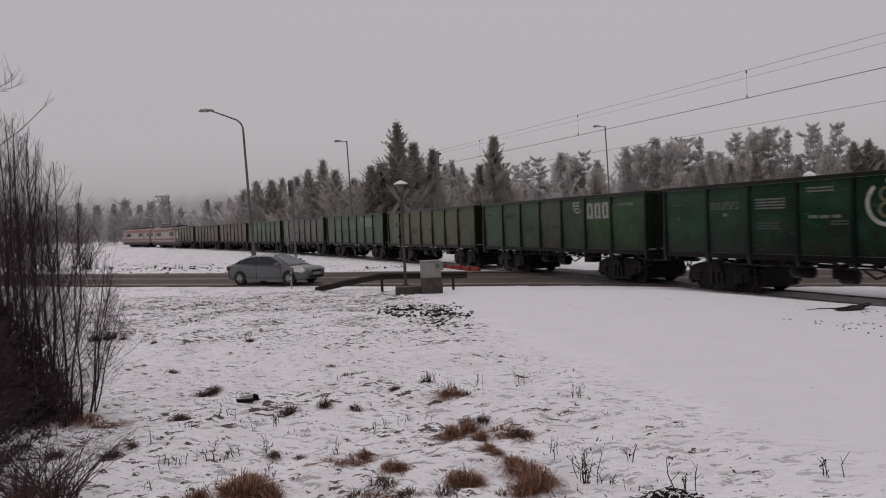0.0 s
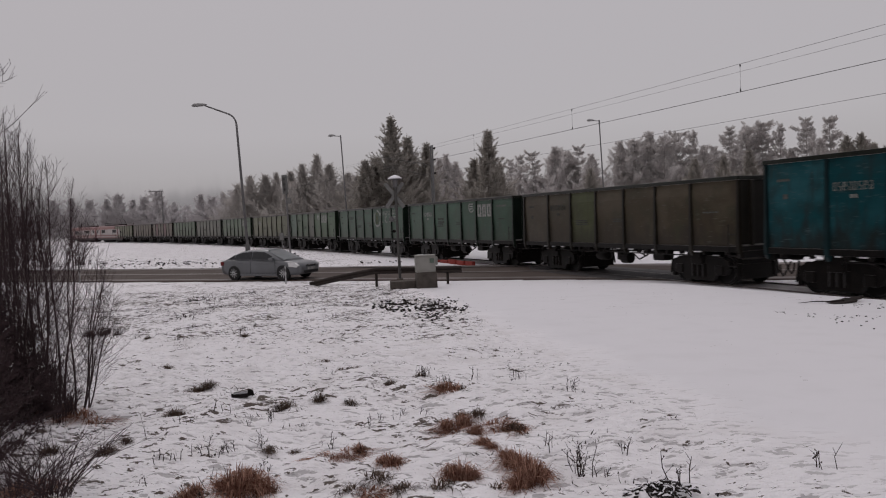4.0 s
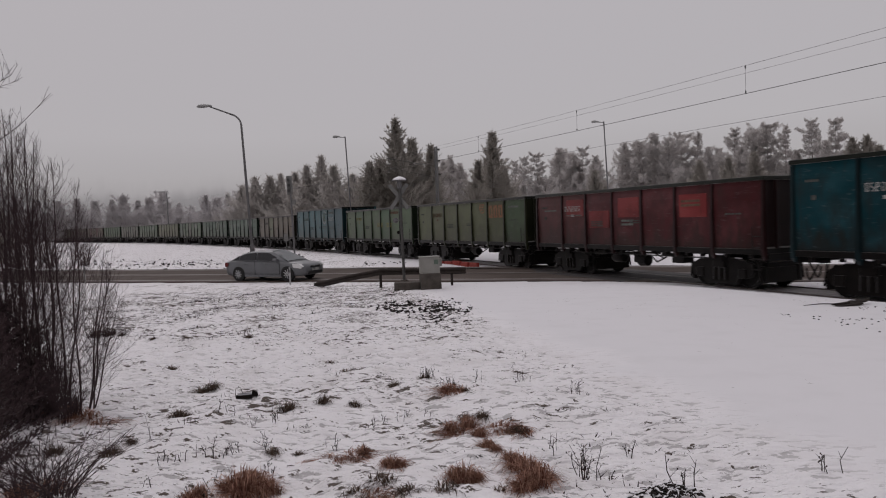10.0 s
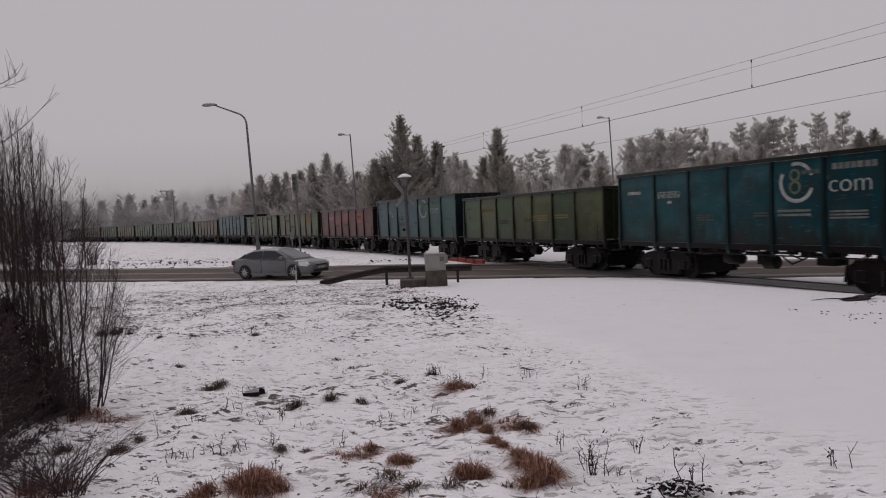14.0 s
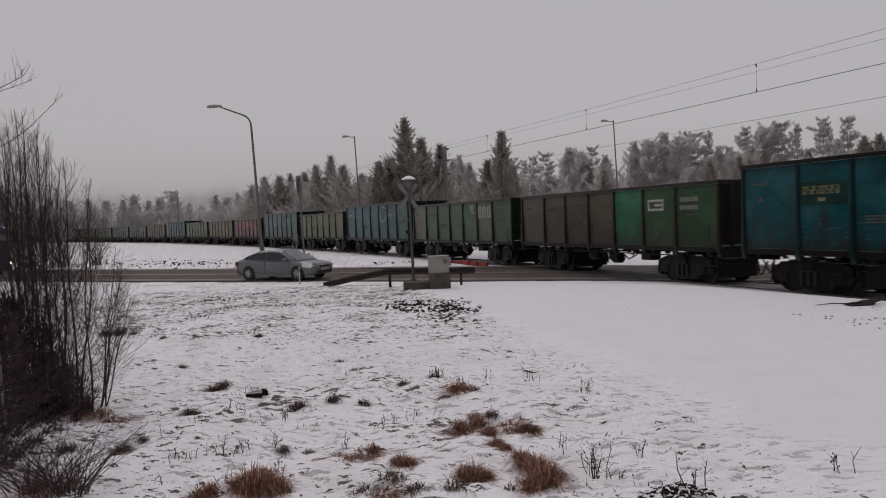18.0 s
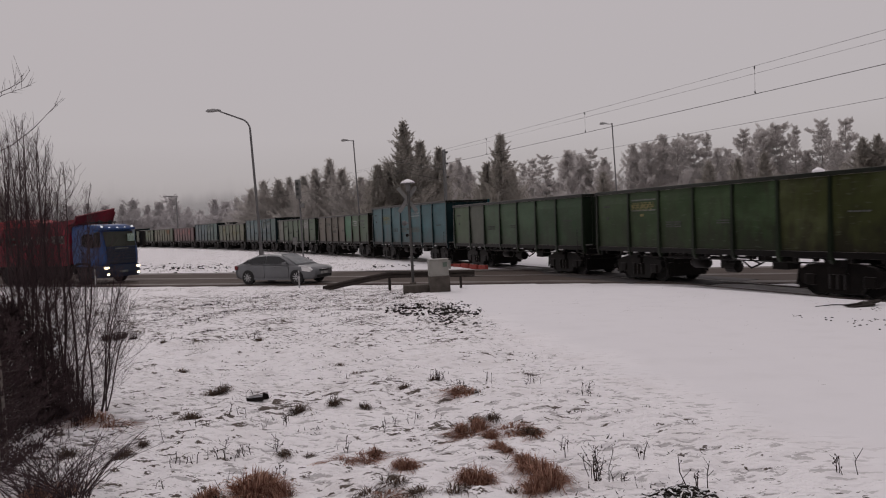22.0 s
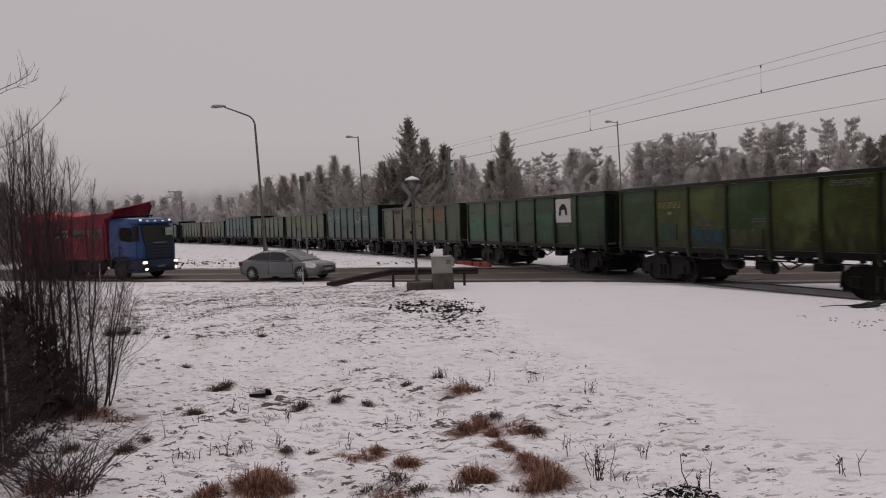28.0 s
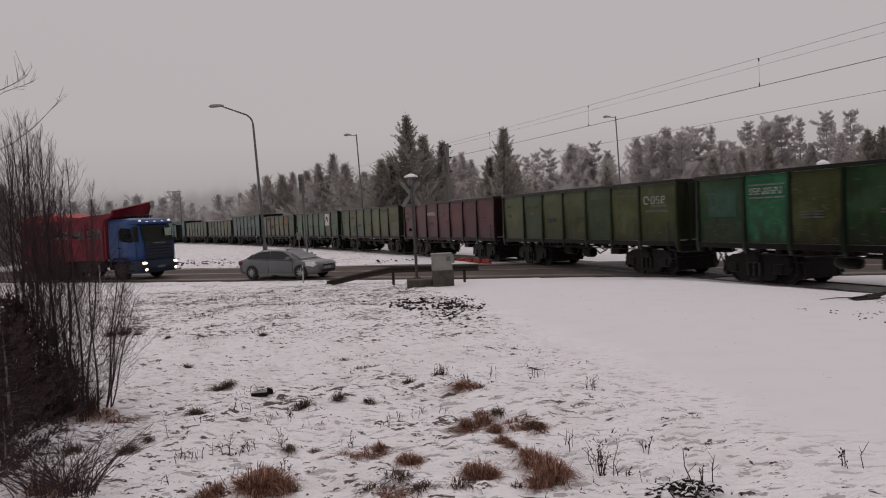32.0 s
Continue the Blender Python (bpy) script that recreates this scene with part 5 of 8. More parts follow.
# ---- lorry that comes up behind the car ----
def make_lorry():
    blue = mat("blue_cab_paint", (0.013, 0.052, 0.17), 0.4, dark=0.7, scale=1.2, bump=0.03, tint=(0.02, 0.05, 0.15))
    redp = mat("red_tipper_paint", (0.20, 0.011, 0.026), 0.6, dark=0.45, scale=1.1, bump=0.1)
    redtop = mat("bright_red_cover", (0.46, 0.04, 0.05), 0.65, dark=0.7, scale=1.5)
    tyre = mat("lorry_tyre", (0.011, 0.011, 0.011), 0.85, dark=0.7)
    rim = mat("lorry_rim", (0.05, 0.05, 0.05), 0.55, 0.5, dark=0.6)
    black = mat("black_chassis", (0.010, 0.010, 0.010), 0.75, tint=(0.022, 0.02, 0.018), spec=0.2)
    glow = glow_mat("lit_headlight", (1.0, 0.80, 0.5), 4.0)
    glow2 = glow_mat("lit_roof_marker", (0.9, 0.95, 1.0), 0.5)
    screen = glass_mat("tinted_windscreen", (0.055, 0.060, 0.045))
    slat = mat("grille_plastic", (0.022, 0.026, 0.04), 0.5)
    navy = mat("navy_front_paint", (0.012, 0.020, 0.045), 0.5, dark=0.6, scale=2)
    pale = mat("pale_cargo", (0.30, 0.29, 0.27), 0.9, dark=0.3, scale=2.5, bump=0.6)
    w = thing("lorry", "blue lorry with a dirty red tipper body, headlights lit", "lorry")
    # chassis
    bm = B()
    box(bm, -9.0, -0.4, -0.45, 0.45, 0.62, 0.95, 0.02)
    box(bm, -4.6, -2.9, -1.18, -0.75, 0.45, 1.0, 0.05)
    box(bm, -4.6, -2.9, 0.75, 1.18, 0.45, 1.0, 0.05)
    box(bm, -8.9, -8.75, -1.2, 1.2, 0.5, 0.85, 0.02)
    part("chassis", bm, black, w)
    # cab
    def ring(z, xr, xf, hy, c=0.34):
        # rounded front corners
        arc = [(xf - c + c * math.sin(a), hy - c + c * math.cos(a)) for a in [radians(18 * k) for k in range(6)]]
        return [(xr, -hy, z)] + [(x, -y, z) for x, y in arc] + [(x, y, z) for x, y in reversed(arc)] + [(xr, hy, z)]
    bm = B()
    loft(bm, [ring(0.95, -2.1, -0.02, 1.22), ring(1.35, -2.12, 0.0, 1.245), ring(1.9, -2.12, -0.03, 1.25), ring(2.75, -2.12, -0.24, 1.22), ring(3.02, -2.12, -0.36, 1.17), ring(3.14, -2.06, -0.62, 1.05)])
    cabm = part("cab", bm, blue, w, smooth=True)
    bm = B()
    loft(bm, [ring(0.36, -0.9, 0.06, 1.23), ring(0.62, -0.9, 0.10, 1.25), ring(0.98, -0.6, 0.05, 1.245)])
    part("bumper", bm, navy, w)
    bm = B()
    vs = [bm.verts.new(p) for p in ((0.03, -0.96, 1.95), (0.03, 0.96, 1.95), (-0.17, 0.94, 2.74), (-0.17, -0.94, 2.74))]
    bm.faces.new(vs)
    bmesh.ops.solidify(bm, geom=bm.faces[:], thickness=0.03)
    part("windscreen", bm, screen, cabm)
    # reflection on the windscreen, built as a pale green plate
    bm = B()
    box(bm, -0.17, -0.11, 0.45, 0.85, 2.2, 2.6, 0.01)
    o = part("sheet", bm, mat("pale_green_reflection", (0.32, 0.42, 0.36), 0.8), cabm, "pale green patch standing for a reflection on the windscreen")
    o.location = (0.16, 0, 0)
    bm = B()
    box(bm, -0.75, 0.02, -1.262, -1.24, 2.86, 3.0, 0.008)
    box(bm, -0.34, -0.10, -1.08, 1.08, 2.82, 2.94, 0.03)
    part("sun_visor", bm, blue, cabm)
    for s in (-1, 1):
        bm = B()
        vs = [bm.verts.new((x, s * 1.262, z)) for x, z in ((-1.36, 2.1), (-1.22, 1.98), (-0.52, 1.90), (-0.42, 2.0), (-0.55, 2.62), (-1.2, 2.66), (-1.36, 2.5))]
        bm.faces.new(vs)
        bmesh.ops.solidify(bm, geom=bm.faces[:], thickness=0.015)
        part("side_window", bm, M_DARKGLASS, cabm)
        bm = B()
        box(bm, -0.12, 0.12, s * 1.34, s * 1.56, 1.95, 2.72, 0.03)
        rod(bm, (-0.2, s * 1.2, 2.75), (0.0, s * 1.42, 2.68), 0.03)
        part("mirror", bm, black, cabm)
        bm = B()
        box(bm, -0.06, 0.10, s * 0.88, s * 1.10, 0.80, 0.91, 0.03)
        part("headlight", bm, glow, w, "lit warm white headlight")
        bm = B()
        lathe(bm, [(0.01, 0.13), (0.06, 0.125), (0.065, 0.06)], 12, "x", (0, s * 0.95, 0.52))
        part("fog_light", bm, glow, w, "lit fog light")
        bm = B()
        box(bm, -1.5, -1.25, s * 1.252, s * 1.275, 1.62, 1.68, 0.01)
        part("door_handle", bm, black, cabm)
        for x in (-1.42, -0.22):
            bm = B()
            box(bm, x - 0.008, x + 0.008, s * 1.244, s * 1.256, 1.05, 2.75)
            part("door_gap", bm, black, cabm)
        bm = B()
        box(bm, -0.95, -0.45, s * 1.15, s * 1.27, 0.45, 0.55, 0.02)
        part("step", bm, black, w)
        bm = B()
        box(bm, -0.95, -0.45, s * 1.17, s * 1.28, 0.8, 0.88, 0.02)
        part("step", bm, black, w)
        bm = B()
        slab(bm, [(-2.15, 0.55), (-2.1, 0.95), (-1.85, 1.16), (-1.0, 1.16), (-0.78, 0.95), (-0.72, 0.6), (-0.82, 0.6), (-0.9, 0.9), (-1.05, 1.06), (-1.8, 1.06), (-2.0, 0.9), (-2.05, 0.55)], s * 0.9, s * 1.26)
        part("mudguard", bm, black, w)
    for k in range(5):
        bm = B()
        box(bm, 0.0, 0.05, -0.86, 0.86, 1.1 + 0.155 * k, 1.19 + 0.155 * k, 0.015)
        part("grille_slat", bm, slat, cabm)
    bm = B()
    box(bm, -0.05, 0.028, -0.92, 0.92, 1.02, 1.94, 0.02)
    part("grille", bm, navy, cabm)
    bm = B()
    box(bm, 0.035, 0.062, -0.42, 0.42, 1.82, 1.88)
    part("lettering", bm, M_MARKDIM, cabm)
    bm = B()
    box(bm, 0.10, 0.125, -0.26, 0.26, 0.58, 0.69)
    part("number_plate", bm, M_MARKDIM, w)
    for y in (-0.95, -0.5, 0.0, 0.5, 0.95):
        bm = B()
        lathe(bm, [(0.01, 0.09), (0.045, 0.08), (0.06, 0.0)], 12, "x", (-0.22, y, 3.0 if abs(y) > 0.8 else 2.92))
        part("roof_light", bm, glow2, cabm, "lit round roof light")
    for y in (-0.3, 0.35):
        bm = B()
        lathe(bm, [(0.11, 0.0), (0.11, 0.16), (0.06, 0.22), (0.01, 0.23)], 12, "z", (-1.1, y, 3.13))
        part("beacon", bm, black, cabm)
    bm = B()
    rod(bm, (-1.3, -0.9, 3.26), (-1.3, 0.9, 3.26), 0.035)
    for y in (-0.8, 0, 0.8):
        rod(bm, (-1.3, y, 3.1), (-1.3, y, 3.27), 0.025)
    part("light_bar", bm, black, cabm)
    # tipper: low ribbed sides, raised boards above an opening, headboard flared over the cab
    bed = thing("tipper_body", "", "")
    bed.parent = w
    for s in (-1, 1):
        for k in range(5):
            a, b = -2.6 - 1.26 * k, -2.6 - 1.26 * (k + 1)
            bm = B()
            box(bm, b + 0.05, a - 0.05, s * 1.16, s * 1.22, 1.18, 2.12, 0.01)
            part("side_board", bm, redp, bed)
            bm = B()
            box(bm, a - 0.05, a + 0.05, s * 1.15, s * 1.27, 1.12, 3.0, 0.012)
            part("stake", bm, redp, bed)
        bm = B()
        box(bm, -8.95, -2.5, s * 1.14, s * 1.27, 2.12, 2.2, 0.01)
        box(bm, -8.95, -2.5, s * 1.14, s * 1.27, 1.04, 1.18, 0.01)
        part("side_rail", bm, redp, bed)
        bm = B()
        slab(bm, [(-8.95, 2.62), (-2.5, 2.62), (-2.5, 3.2), (-4.2, 3.2), (-8.95, 3.1)], s * 1.16, s * 1.21)
        part("upper_board", bm, redp, bed)
        bm = B()
        slab(bm, [(-4.4, 3.18), (-2.5, 2.7), (-2.36, 3.16), (-1.95, 3.26), (-1.70, 3.62 + 0.22 * s), (-1.85, 3.66 + 0.22 * s), (-4.0, 3.45 + 0.1 * s)], s * 1.20, s * 1.255)
        part("flared_side", bm, redp, bed)
    bm = B()
    loft(bm, [[(x, y, z + (y * 0.18 if z > 3.5 else 0)) for x, z in ((-2.5, 1.1), (-2.40, 1.1), (-2.40, 3.12), (-2.0, 3.24), (-1.68, 3.80), (-1.76, 3.84), (-2.06, 3.32), (-2.5, 3.2))] for y in (-1.195, 1.195)])
    part("headboard", bm, redp, bed)
    bm = B()
    slab(bm, [(-8.95, 1.1), (-8.85, 1.1), (-8.85, 3.25), (-8.95, 3.25)], -1.15, 1.15)
    part("tailgate", bm, redp, bed)
    bm = B()
    box(bm, -8.8, -2.55, -1.13, 1.13, 1.05, 1.15)
    part("floor", bm, black, bed)
    bm = B()
    for k in range(26):
        x, y = random.uniform(-8.3, -3.1), random.uniform(-0.9, 0.9)
        r = random.uniform(0.25, 0.5)
        z = random.uniform(1.4, 2.75)
        box(bm, x - r * 1.3, x + r * 1.3, max(-1.12, y - r), min(1.12, y + r), z - r * 0.5, z + r * 0.4, 0.04)
    tagged(part("load", bm, pale, bed, "jumbled pale and dark load"), kind="stuff")
    bm = B()
    slab(bm, [(-8.9, 3.12), (-5.2, 3.22), (-5.2, 3.35), (-7.0, 3.62), (-8.9, 3.42)], -1.1, 1.1)
    part("cover", bm, redtop, bed, "bright red cover over the load")
    for x in (-1.42, -5.95, -7.35):
        for s in (-1, 1):
            hub = wheel("wheel", w, x, s * 1.07, 0.51, 0.30 if x > -2 else 0.5, tyre, rim, s, 8)
            LORRY_WHEELS.append(hub)
    for s in (-1, 1):
        bm = B()
        slab(bm, [(-8.1, 0.75), (-8.0, 1.06), (-5.3, 1.06), (-5.2, 0.75), (-5.3, 0.75), (-5.4, 0.98), (-7.9, 0.98), (-8.0, 0.75)], s * 0.85, s * 1.25)
        part("rear_mudguard", bm, black, w)
    return w


LORRY_WHEELS = []
make_car()
LORRY = make_lorry()


# ---- posts, lamps, signs by the road and the line ----
M_LAMPHEAD = mat("lamp_housing", (0.30, 0.30, 0.30), 0.5, dark=0.8, scale=5)


def street_lamp(name_label, at, h, reach, head_len, base=True):
    o = thing("street_lamp", name_label, "street lamp", "street lamps", at)
    bm = B()
    low = 1.35 if reach > 1 else 1.0
    pts = [(0, 0, 0), (0, 0, h * 0.5), (0, 0, h - low)]
    rs = [0.085, 0.075, 0.06] if reach > 1 else [0.075, 0.062, 0.05]
    if reach > 1:
        for k in range(1, 7):
            a = radians(73 * k / 6)
            pts.append((-(1 - math.cos(a)) * 0.7, 0, h - low + math.sin(a) * 0.7))
            rs.append(0.05)
        px, _, pz = pts[-1]
        pts.append((-reach, 0, pz + (reach + px) * 0.44))
        rs.append(0.04)
    else:
        pts += [(0, 0, h)]
        rs += [0.055]
    tube(bm, pts, rs, 10)
    part("pole", bm, M_POLE, o)
    if reach <= 1:
        bm = B()
        rod(bm, (0.05, 0, h - 0.08), (-reach, 0, h - 0.02), 0.03)
        part("arm", bm, M_POLE, o)
    ex, ez = pts[-1][0] if reach > 1 else -reach, pts[-1][2] if reach > 1 else h - 0.02
    bm = B()
    L = head_len
    loft(bm, [[(ex - x, y * k, ez + z * k + 0.03) for y, z in ((-0.12, 0.0), (-0.09, 0.09), (0, 0.13), (0.09, 0.09), (0.12, 0), (0, -0.07))] for x, k in ((-0.12, 0.35), (0.05, 0.8), (L * 0.5, 1.15), (L * 0.85, 1.0), (L, 0.35))])
    head = part("lamp_head", bm, M_LAMPHEAD, o, smooth=True)
    if base:
        bm = B()
        lathe(bm, [(0.14, 0), (0.14, 1.25), (0.10, 1.45), (0.085, 1.5)], 12)
        part("base_sleeve", bm, M_POLE, o)
    return o


street_lamp("tall grey street lamp with a curved arm beyond the road", pose(-11.22, 42.0, -0.05, 0, -2.2, 4), 9.86, 1.72, 0.75)
street_lamp("slim straight street lamp behind the railway", pose(-7.5, 60.3, -0.05, 0, -2.0, 0), 9.85, 0.55, 0.5, base=False)
street_lamp("slim straight street lamp behind the railway", pose(14.5, 60.3, -0.05, 0, -2.0, 0), 10.3, 0.55, 0.5, base=False)


def crossing_sign():
    """Saint Andrew's cross seen from behind, with a domed lamp on top of its post."""
    z0 = ground_z(-1.43, 26.1) - 0.02
    o = thing("crossing_signal", "grey crossing signal with a crossed sign and snow-capped dome", "crossing signal", at=pose(-1.43, 26.1, z0, 0, -0.6, 0))
    bm = B()
    rod(bm, (0, 0, 0), (0, 0, 4.0), 0.055, 0.05, 12)
    part("post", bm, M_GALV, o)
    for a in (36, -36):
        bm = B()
        box(bm, -0.07, 0.07, -0.012, 0.012, -0.56, 0.56, 0.004)
        p = part("cross_arm", bm, M_SIGNBACK, o, "bare grey back of a sign arm")
        p.location, p.rotation_euler = (-0.05, 0.08 + (0.03 if a > 0 else 0), 3.42), (0, radians(a), 0)
    bm = B()
    lathe(bm, [(0.06, 3.72), (0.09, 3.74), (0.09, 3.98), (0.26, 4.0), (0.27, 4.02)], 16)
    part("lamp_housing", bm, M_POLE, o)
    bm = B()
    lathe(bm, [(0.27, 4.022), (0.24, 4.07), (0.15, 4.12), (0.05, 4.16), (0.01, 4.165)], 16)
    part("snow_cap", bm, M_SNOWCAP, o, "white snow cap on the dome", smooth=True)
    # a small lamp head facing the road, seen from behind, and the bell below it
    bm = B()
    lathe(bm, [(0.03, 0.10), (0.09, 0.12), (0.10, 0.20), (0.10, 0.30)], 14, "y", (-0.22, 0, 2.55))
    rod(bm, (0, 0, 2.55), (-0.22, 0.14, 2.55), 0.022)
    part("signal_head", bm, M_POLE, o, smooth=True)
    bm = B()
    lathe(bm, [(0.02, 0.04), (0.06, 0.05), (0.065, 0.10), (0.02, 0.11)], 12, "y", (-0.13, 0, 2.1))
    rod(bm, (0, 0, 2.1), (-0.13, 0.06, 2.1), 0.018)
    part("bell", bm, M_BLACK, o)
    bm = B()
    box(bm, -0.12, 0.12, -0.09, 0.10, 0.0, 0.35, 0.02)
    part("foot", bm, M_CONC, o)
    return o


def far_signal():
    o = thing("crossing_signal", "snow-capped domed crossing signal beyond the train", "crossing signal", at=pose(23.5, 45.1, -0.06))
    bm = B()
    rod(bm, (0, 0, 0), (0, 0, 4.7), 0.055, n=10)
    part("post", bm, M_GALV, o)
    bm = B()
    lathe(bm, [(0.1, 4.55), (0.38, 4.75), (0.38, 4.8), (0.28, 4.88), (0.1, 4.98), (0.01, 5.0)], 16)
    part("dome", bm, M_SNOWCAP, o, smooth=True)
    return o


def relay_box():
    z = ground_z(-0.45, 25.0) - 0.03
    o = thing("relay_cabinet", "grey steel relay cabinet on a concrete plinth in the snow", "cabinet", at=pose(-0.45, 25.1, z, 0, -0.5, 8))
    bm = B()
    box(bm, -0.36, 0.36, -0.30, 0.30, 0.0, 0.60, 0.02)
    part("plinth", bm, M_CONC, o)
    bm = B()
    box(bm, -0.355, 0.325, -0.28, 0.28, 0.60, 1.17, 0.012)
    part("cabinet_body", bm, M_GREYBOX, o)
    bm = B()
    box(bm, -0.38, 0.35, -0.30, 0.30, 1.17, 1.195, 0.008)
    part("roof_plate", bm, M_GREYBOX, o)
    bm = B()
    box(bm, -0.31, 0.28, -0.297, -0.281, 0.66, 1.13, 0.006)
    d = part("cabinet_door", bm, M_GREYBOX, o)
    bm = B()
    box(bm, 0.12, 0.27, -0.316, -0.298, 0.92, 1.08, 0.004)
    part("label_plate", bm, mat("dim_green_plate", (0.12, 0.16, 0.13), 0.5), d, "small dull green plate")
    bm = B()
    box(bm, 0.326, 0.44, -0.05, 0.10, 0.82, 1.12, 0.01)
    part("side_hood", bm, M_GREYBOX, o)
    # low wall beside it
    w = thing("concrete_kerb_block", "low stained concrete block at the foot of the signal", "concrete block", at=pose(-1.2, 25.25, z, 0, 0, 6))
    bm = B()
    box(bm, -0.55, 0.36, -0.24, 0.24, 0.0, 0.29, 0.03)
    tagged(part("block", bm, M_CONC, w), "")
    return o


def guardrail():
    o = thing("guardrail", "rusty steel guardrail sloping into the snow", "guardrail")
    pts = [(-5.25, 28.6, -0.02), (-3.8, 27.75, 0.30), (-2.45, 27.05, 0.55), (0.9, 27.55, 0.46)]
    bm = B()
    wv = [(0.0, -0.15), (0.04, -0.11), (0.04, -0.05), (0.0, 0.0), (0.04, 0.05), (0.04, 0.11), (0.0, 0.15), (-0.012, 0.15), (0.026, 0.11), (0.026, 0.05), (-0.014, 0.0), (0.026, -0.05), (0.026, -0.11), (-0.012, -0.15)]
    secs = []
    for p in pts:
        secs.append([(p[0] + u * 0.2, p[1] - u, p[2] + v * 0.8) for u, v in wv])
    loft(bm, secs)
    part("rail_beam", bm, M_RUSTRAIL, o)
    for x, y, z in ((-2.40, 27.12, 0.55), (0.35, 27.55, 0.47)):
        bm = B()
        box(bm, x - 0.05, x + 0.05, y, y + 0.1, ground_z(x, y) - 0.1, z + 0.02, 0.01)
        part("post", bm, M_RUSTRAIL, o)
    return o


def light_signal():
    o = thing("railway_signal", "dark railway light signal on a post beyond the road", "railway signal", at=pose(-10.0, 48.0, -0.05, 0, -1.2, 0))
    bm = B()
    rod(bm, (0, 0, 0), (0, 0, 4.6), 0.06, n=10)
    part("post", bm, M_POLE, o)
    bm = B()
    box(bm, -0.22, 0.14, -0.12, 0.12, 4.55, 5.85, 0.05)
    part("signal_head", bm, M_SIGNBACK, o)
    for z in (4.85, 5.2, 5.55):
        bm = B()
        lathe(bm, [(0.11, -0.12), (0.11, -0.26), (0.095, -0.26), (0.095, -0.13)], 12, "y", (-0.04, 0, z))
        part("hood", bm, M_MAST, o)
    bm = B()
    box(bm, 0.05, 0.3, -0.1, 0.1, 3.9, 4.25, 0.03)
    part("number_board", bm, M_SIGNBACK, o)
    bm = B()
    box(bm, -0.62, -0.33, -0.16, -0.12, 1.45, 1.95, 0.03)
    rod(bm, (-0.48, -0.1, 0), (-0.48, -0.1, 1.6), 0.03)
    part("side_box", bm, M_SIGNBACK, o)
    for x in (0.1, 0.32):
        bm = B()
        box(bm, x - 0.07, x + 0.07, -0.2, -0.06, 0, 0.55, 0.02)
        part("cable_stub", bm, M_POLE, o)
    return o


def marker_post(x, y, h=0.8):
    z = ground_z(x, y) - 0.05
    o = thing("marker_post", "thin white roadside marker post in the snow", "marker post", "marker posts", pose(x, y, z))
    bm = B()
    box(bm, -0.03, 0.03, -0.015, 0.015, 0, h, 0.008)
    part("stake", bm, mat("white_marker_plastic", (0.38, 0.38, 0.38), 0.7), o)
    bm = B()
    box(bm, -0.033, 0.033, -0.02, 0.02, h * 0.72, h * 0.88)
    part("reflector_band", bm, M_POLE, o, "dark band")


def catenary():
    mast_at = [(31.0, 8.4), (-26.0, 8.4)]
    for s, h in mast_at:
        m = track_pose(s) @ Matrix.Translation((0, -4.3, 0.06))
        o = thing("overhead_line_mast", "grey lattice mast of the overhead line", "mast", "masts of the overhead line", m)
        for dx in (-0.16, 0.16):
            bm = B()
            box(bm, dx - 0.03, dx + 0.03, -0.06, 0.06, 0, h, 0.008)
            part("upright", bm, M_MAST, o)
        bm = B()
        for k in range(int(h / 0.55)):
            rod(bm, (-0.16, 0.05, 0.3 + 0.55 * k), (0.16, 0.05, 0.55 + 0.55 * k), 0.018, n=5)
        tagged(part("lattice", bm, M_MAST, o), kind="stuff")
        bm = B()
        rod(bm, (0, 0, h - 1.6), (0, 4.3, 7.45), 0.018, n=8)
        rod(bm, (0, 0, h - 2.5), (0, 4.2, 6.75), 0.016, n=8)
        rod(bm, (0, 2.9, 6.88), (0, 4.3, 6.42), 0.012, n=6)
        part("bracket_arm", bm, M_MAST, o)
        for z in (h - 0.2, h - 1.1, h - 2.2):
            bm = B()
            lathe(bm, [(0.02, -0.25), (0.08, -0.2), (0.05, -0.1), (0.09, 0.0), (0.05, 0.1), (0.08, 0.2), (0.02, 0.25)], 8, "x", (0.3, -0.35, z))
            part("insulator", bm, M_BLACK, o)
    runs = (("contact_wire", 0.0, lambda s: 6.52, 0.0105), ("messenger_wire", 0.0, lambda s: 7.46, 0.0055), ("feeder_wire", -4.5, lambda s: 8.26, 0.0055), ("return_wire", -4.5, lambda s: 6.28, 0.0075))
    for name, lat, zf, r in runs:
        bm = B()
        span = range(-60, 241, 4)
        # wires taper with distance, so they fade as in fog
        tube(bm, [track(s, lat, zf(s)) for s in span], [r * (1.0 - 0.6 * smooth(40, 110, s)) for s in span], 5)
        tagged(part(name, bm, M_WIRE), "thin dark overhead line wire above the railway", "overhead wire", "overhead wires")
    line = bpy.data.objects["contact_wire"]
    for s in (-12.5, -3.0, 6.8, 16.5, 26, 36, 46):
        bm = B()
        rod(bm, track(s, 0, 6.52), track(s, 0, 7.46), 0.0045, n=5)
        lathe(bm, [(0.012, -0.06), (0.03, 0.0), (0.012, 0.06)], 6, "z", track(s, 0, 7.41))
        lathe(bm, [(0.012, -0.06), (0.028, 0.0), (0.012, 0.06)], 6, "z", track(s, 0, 6.58))
        part("dropper", bm, M_WIRE, line)


crossing_sign()
far_signal()
relay_box()
guardrail()
light_signal()
marker_post(-6.45, 29.75)
marker_post(-17.6, 36.0 - 1.3, 1.0)
catenary()


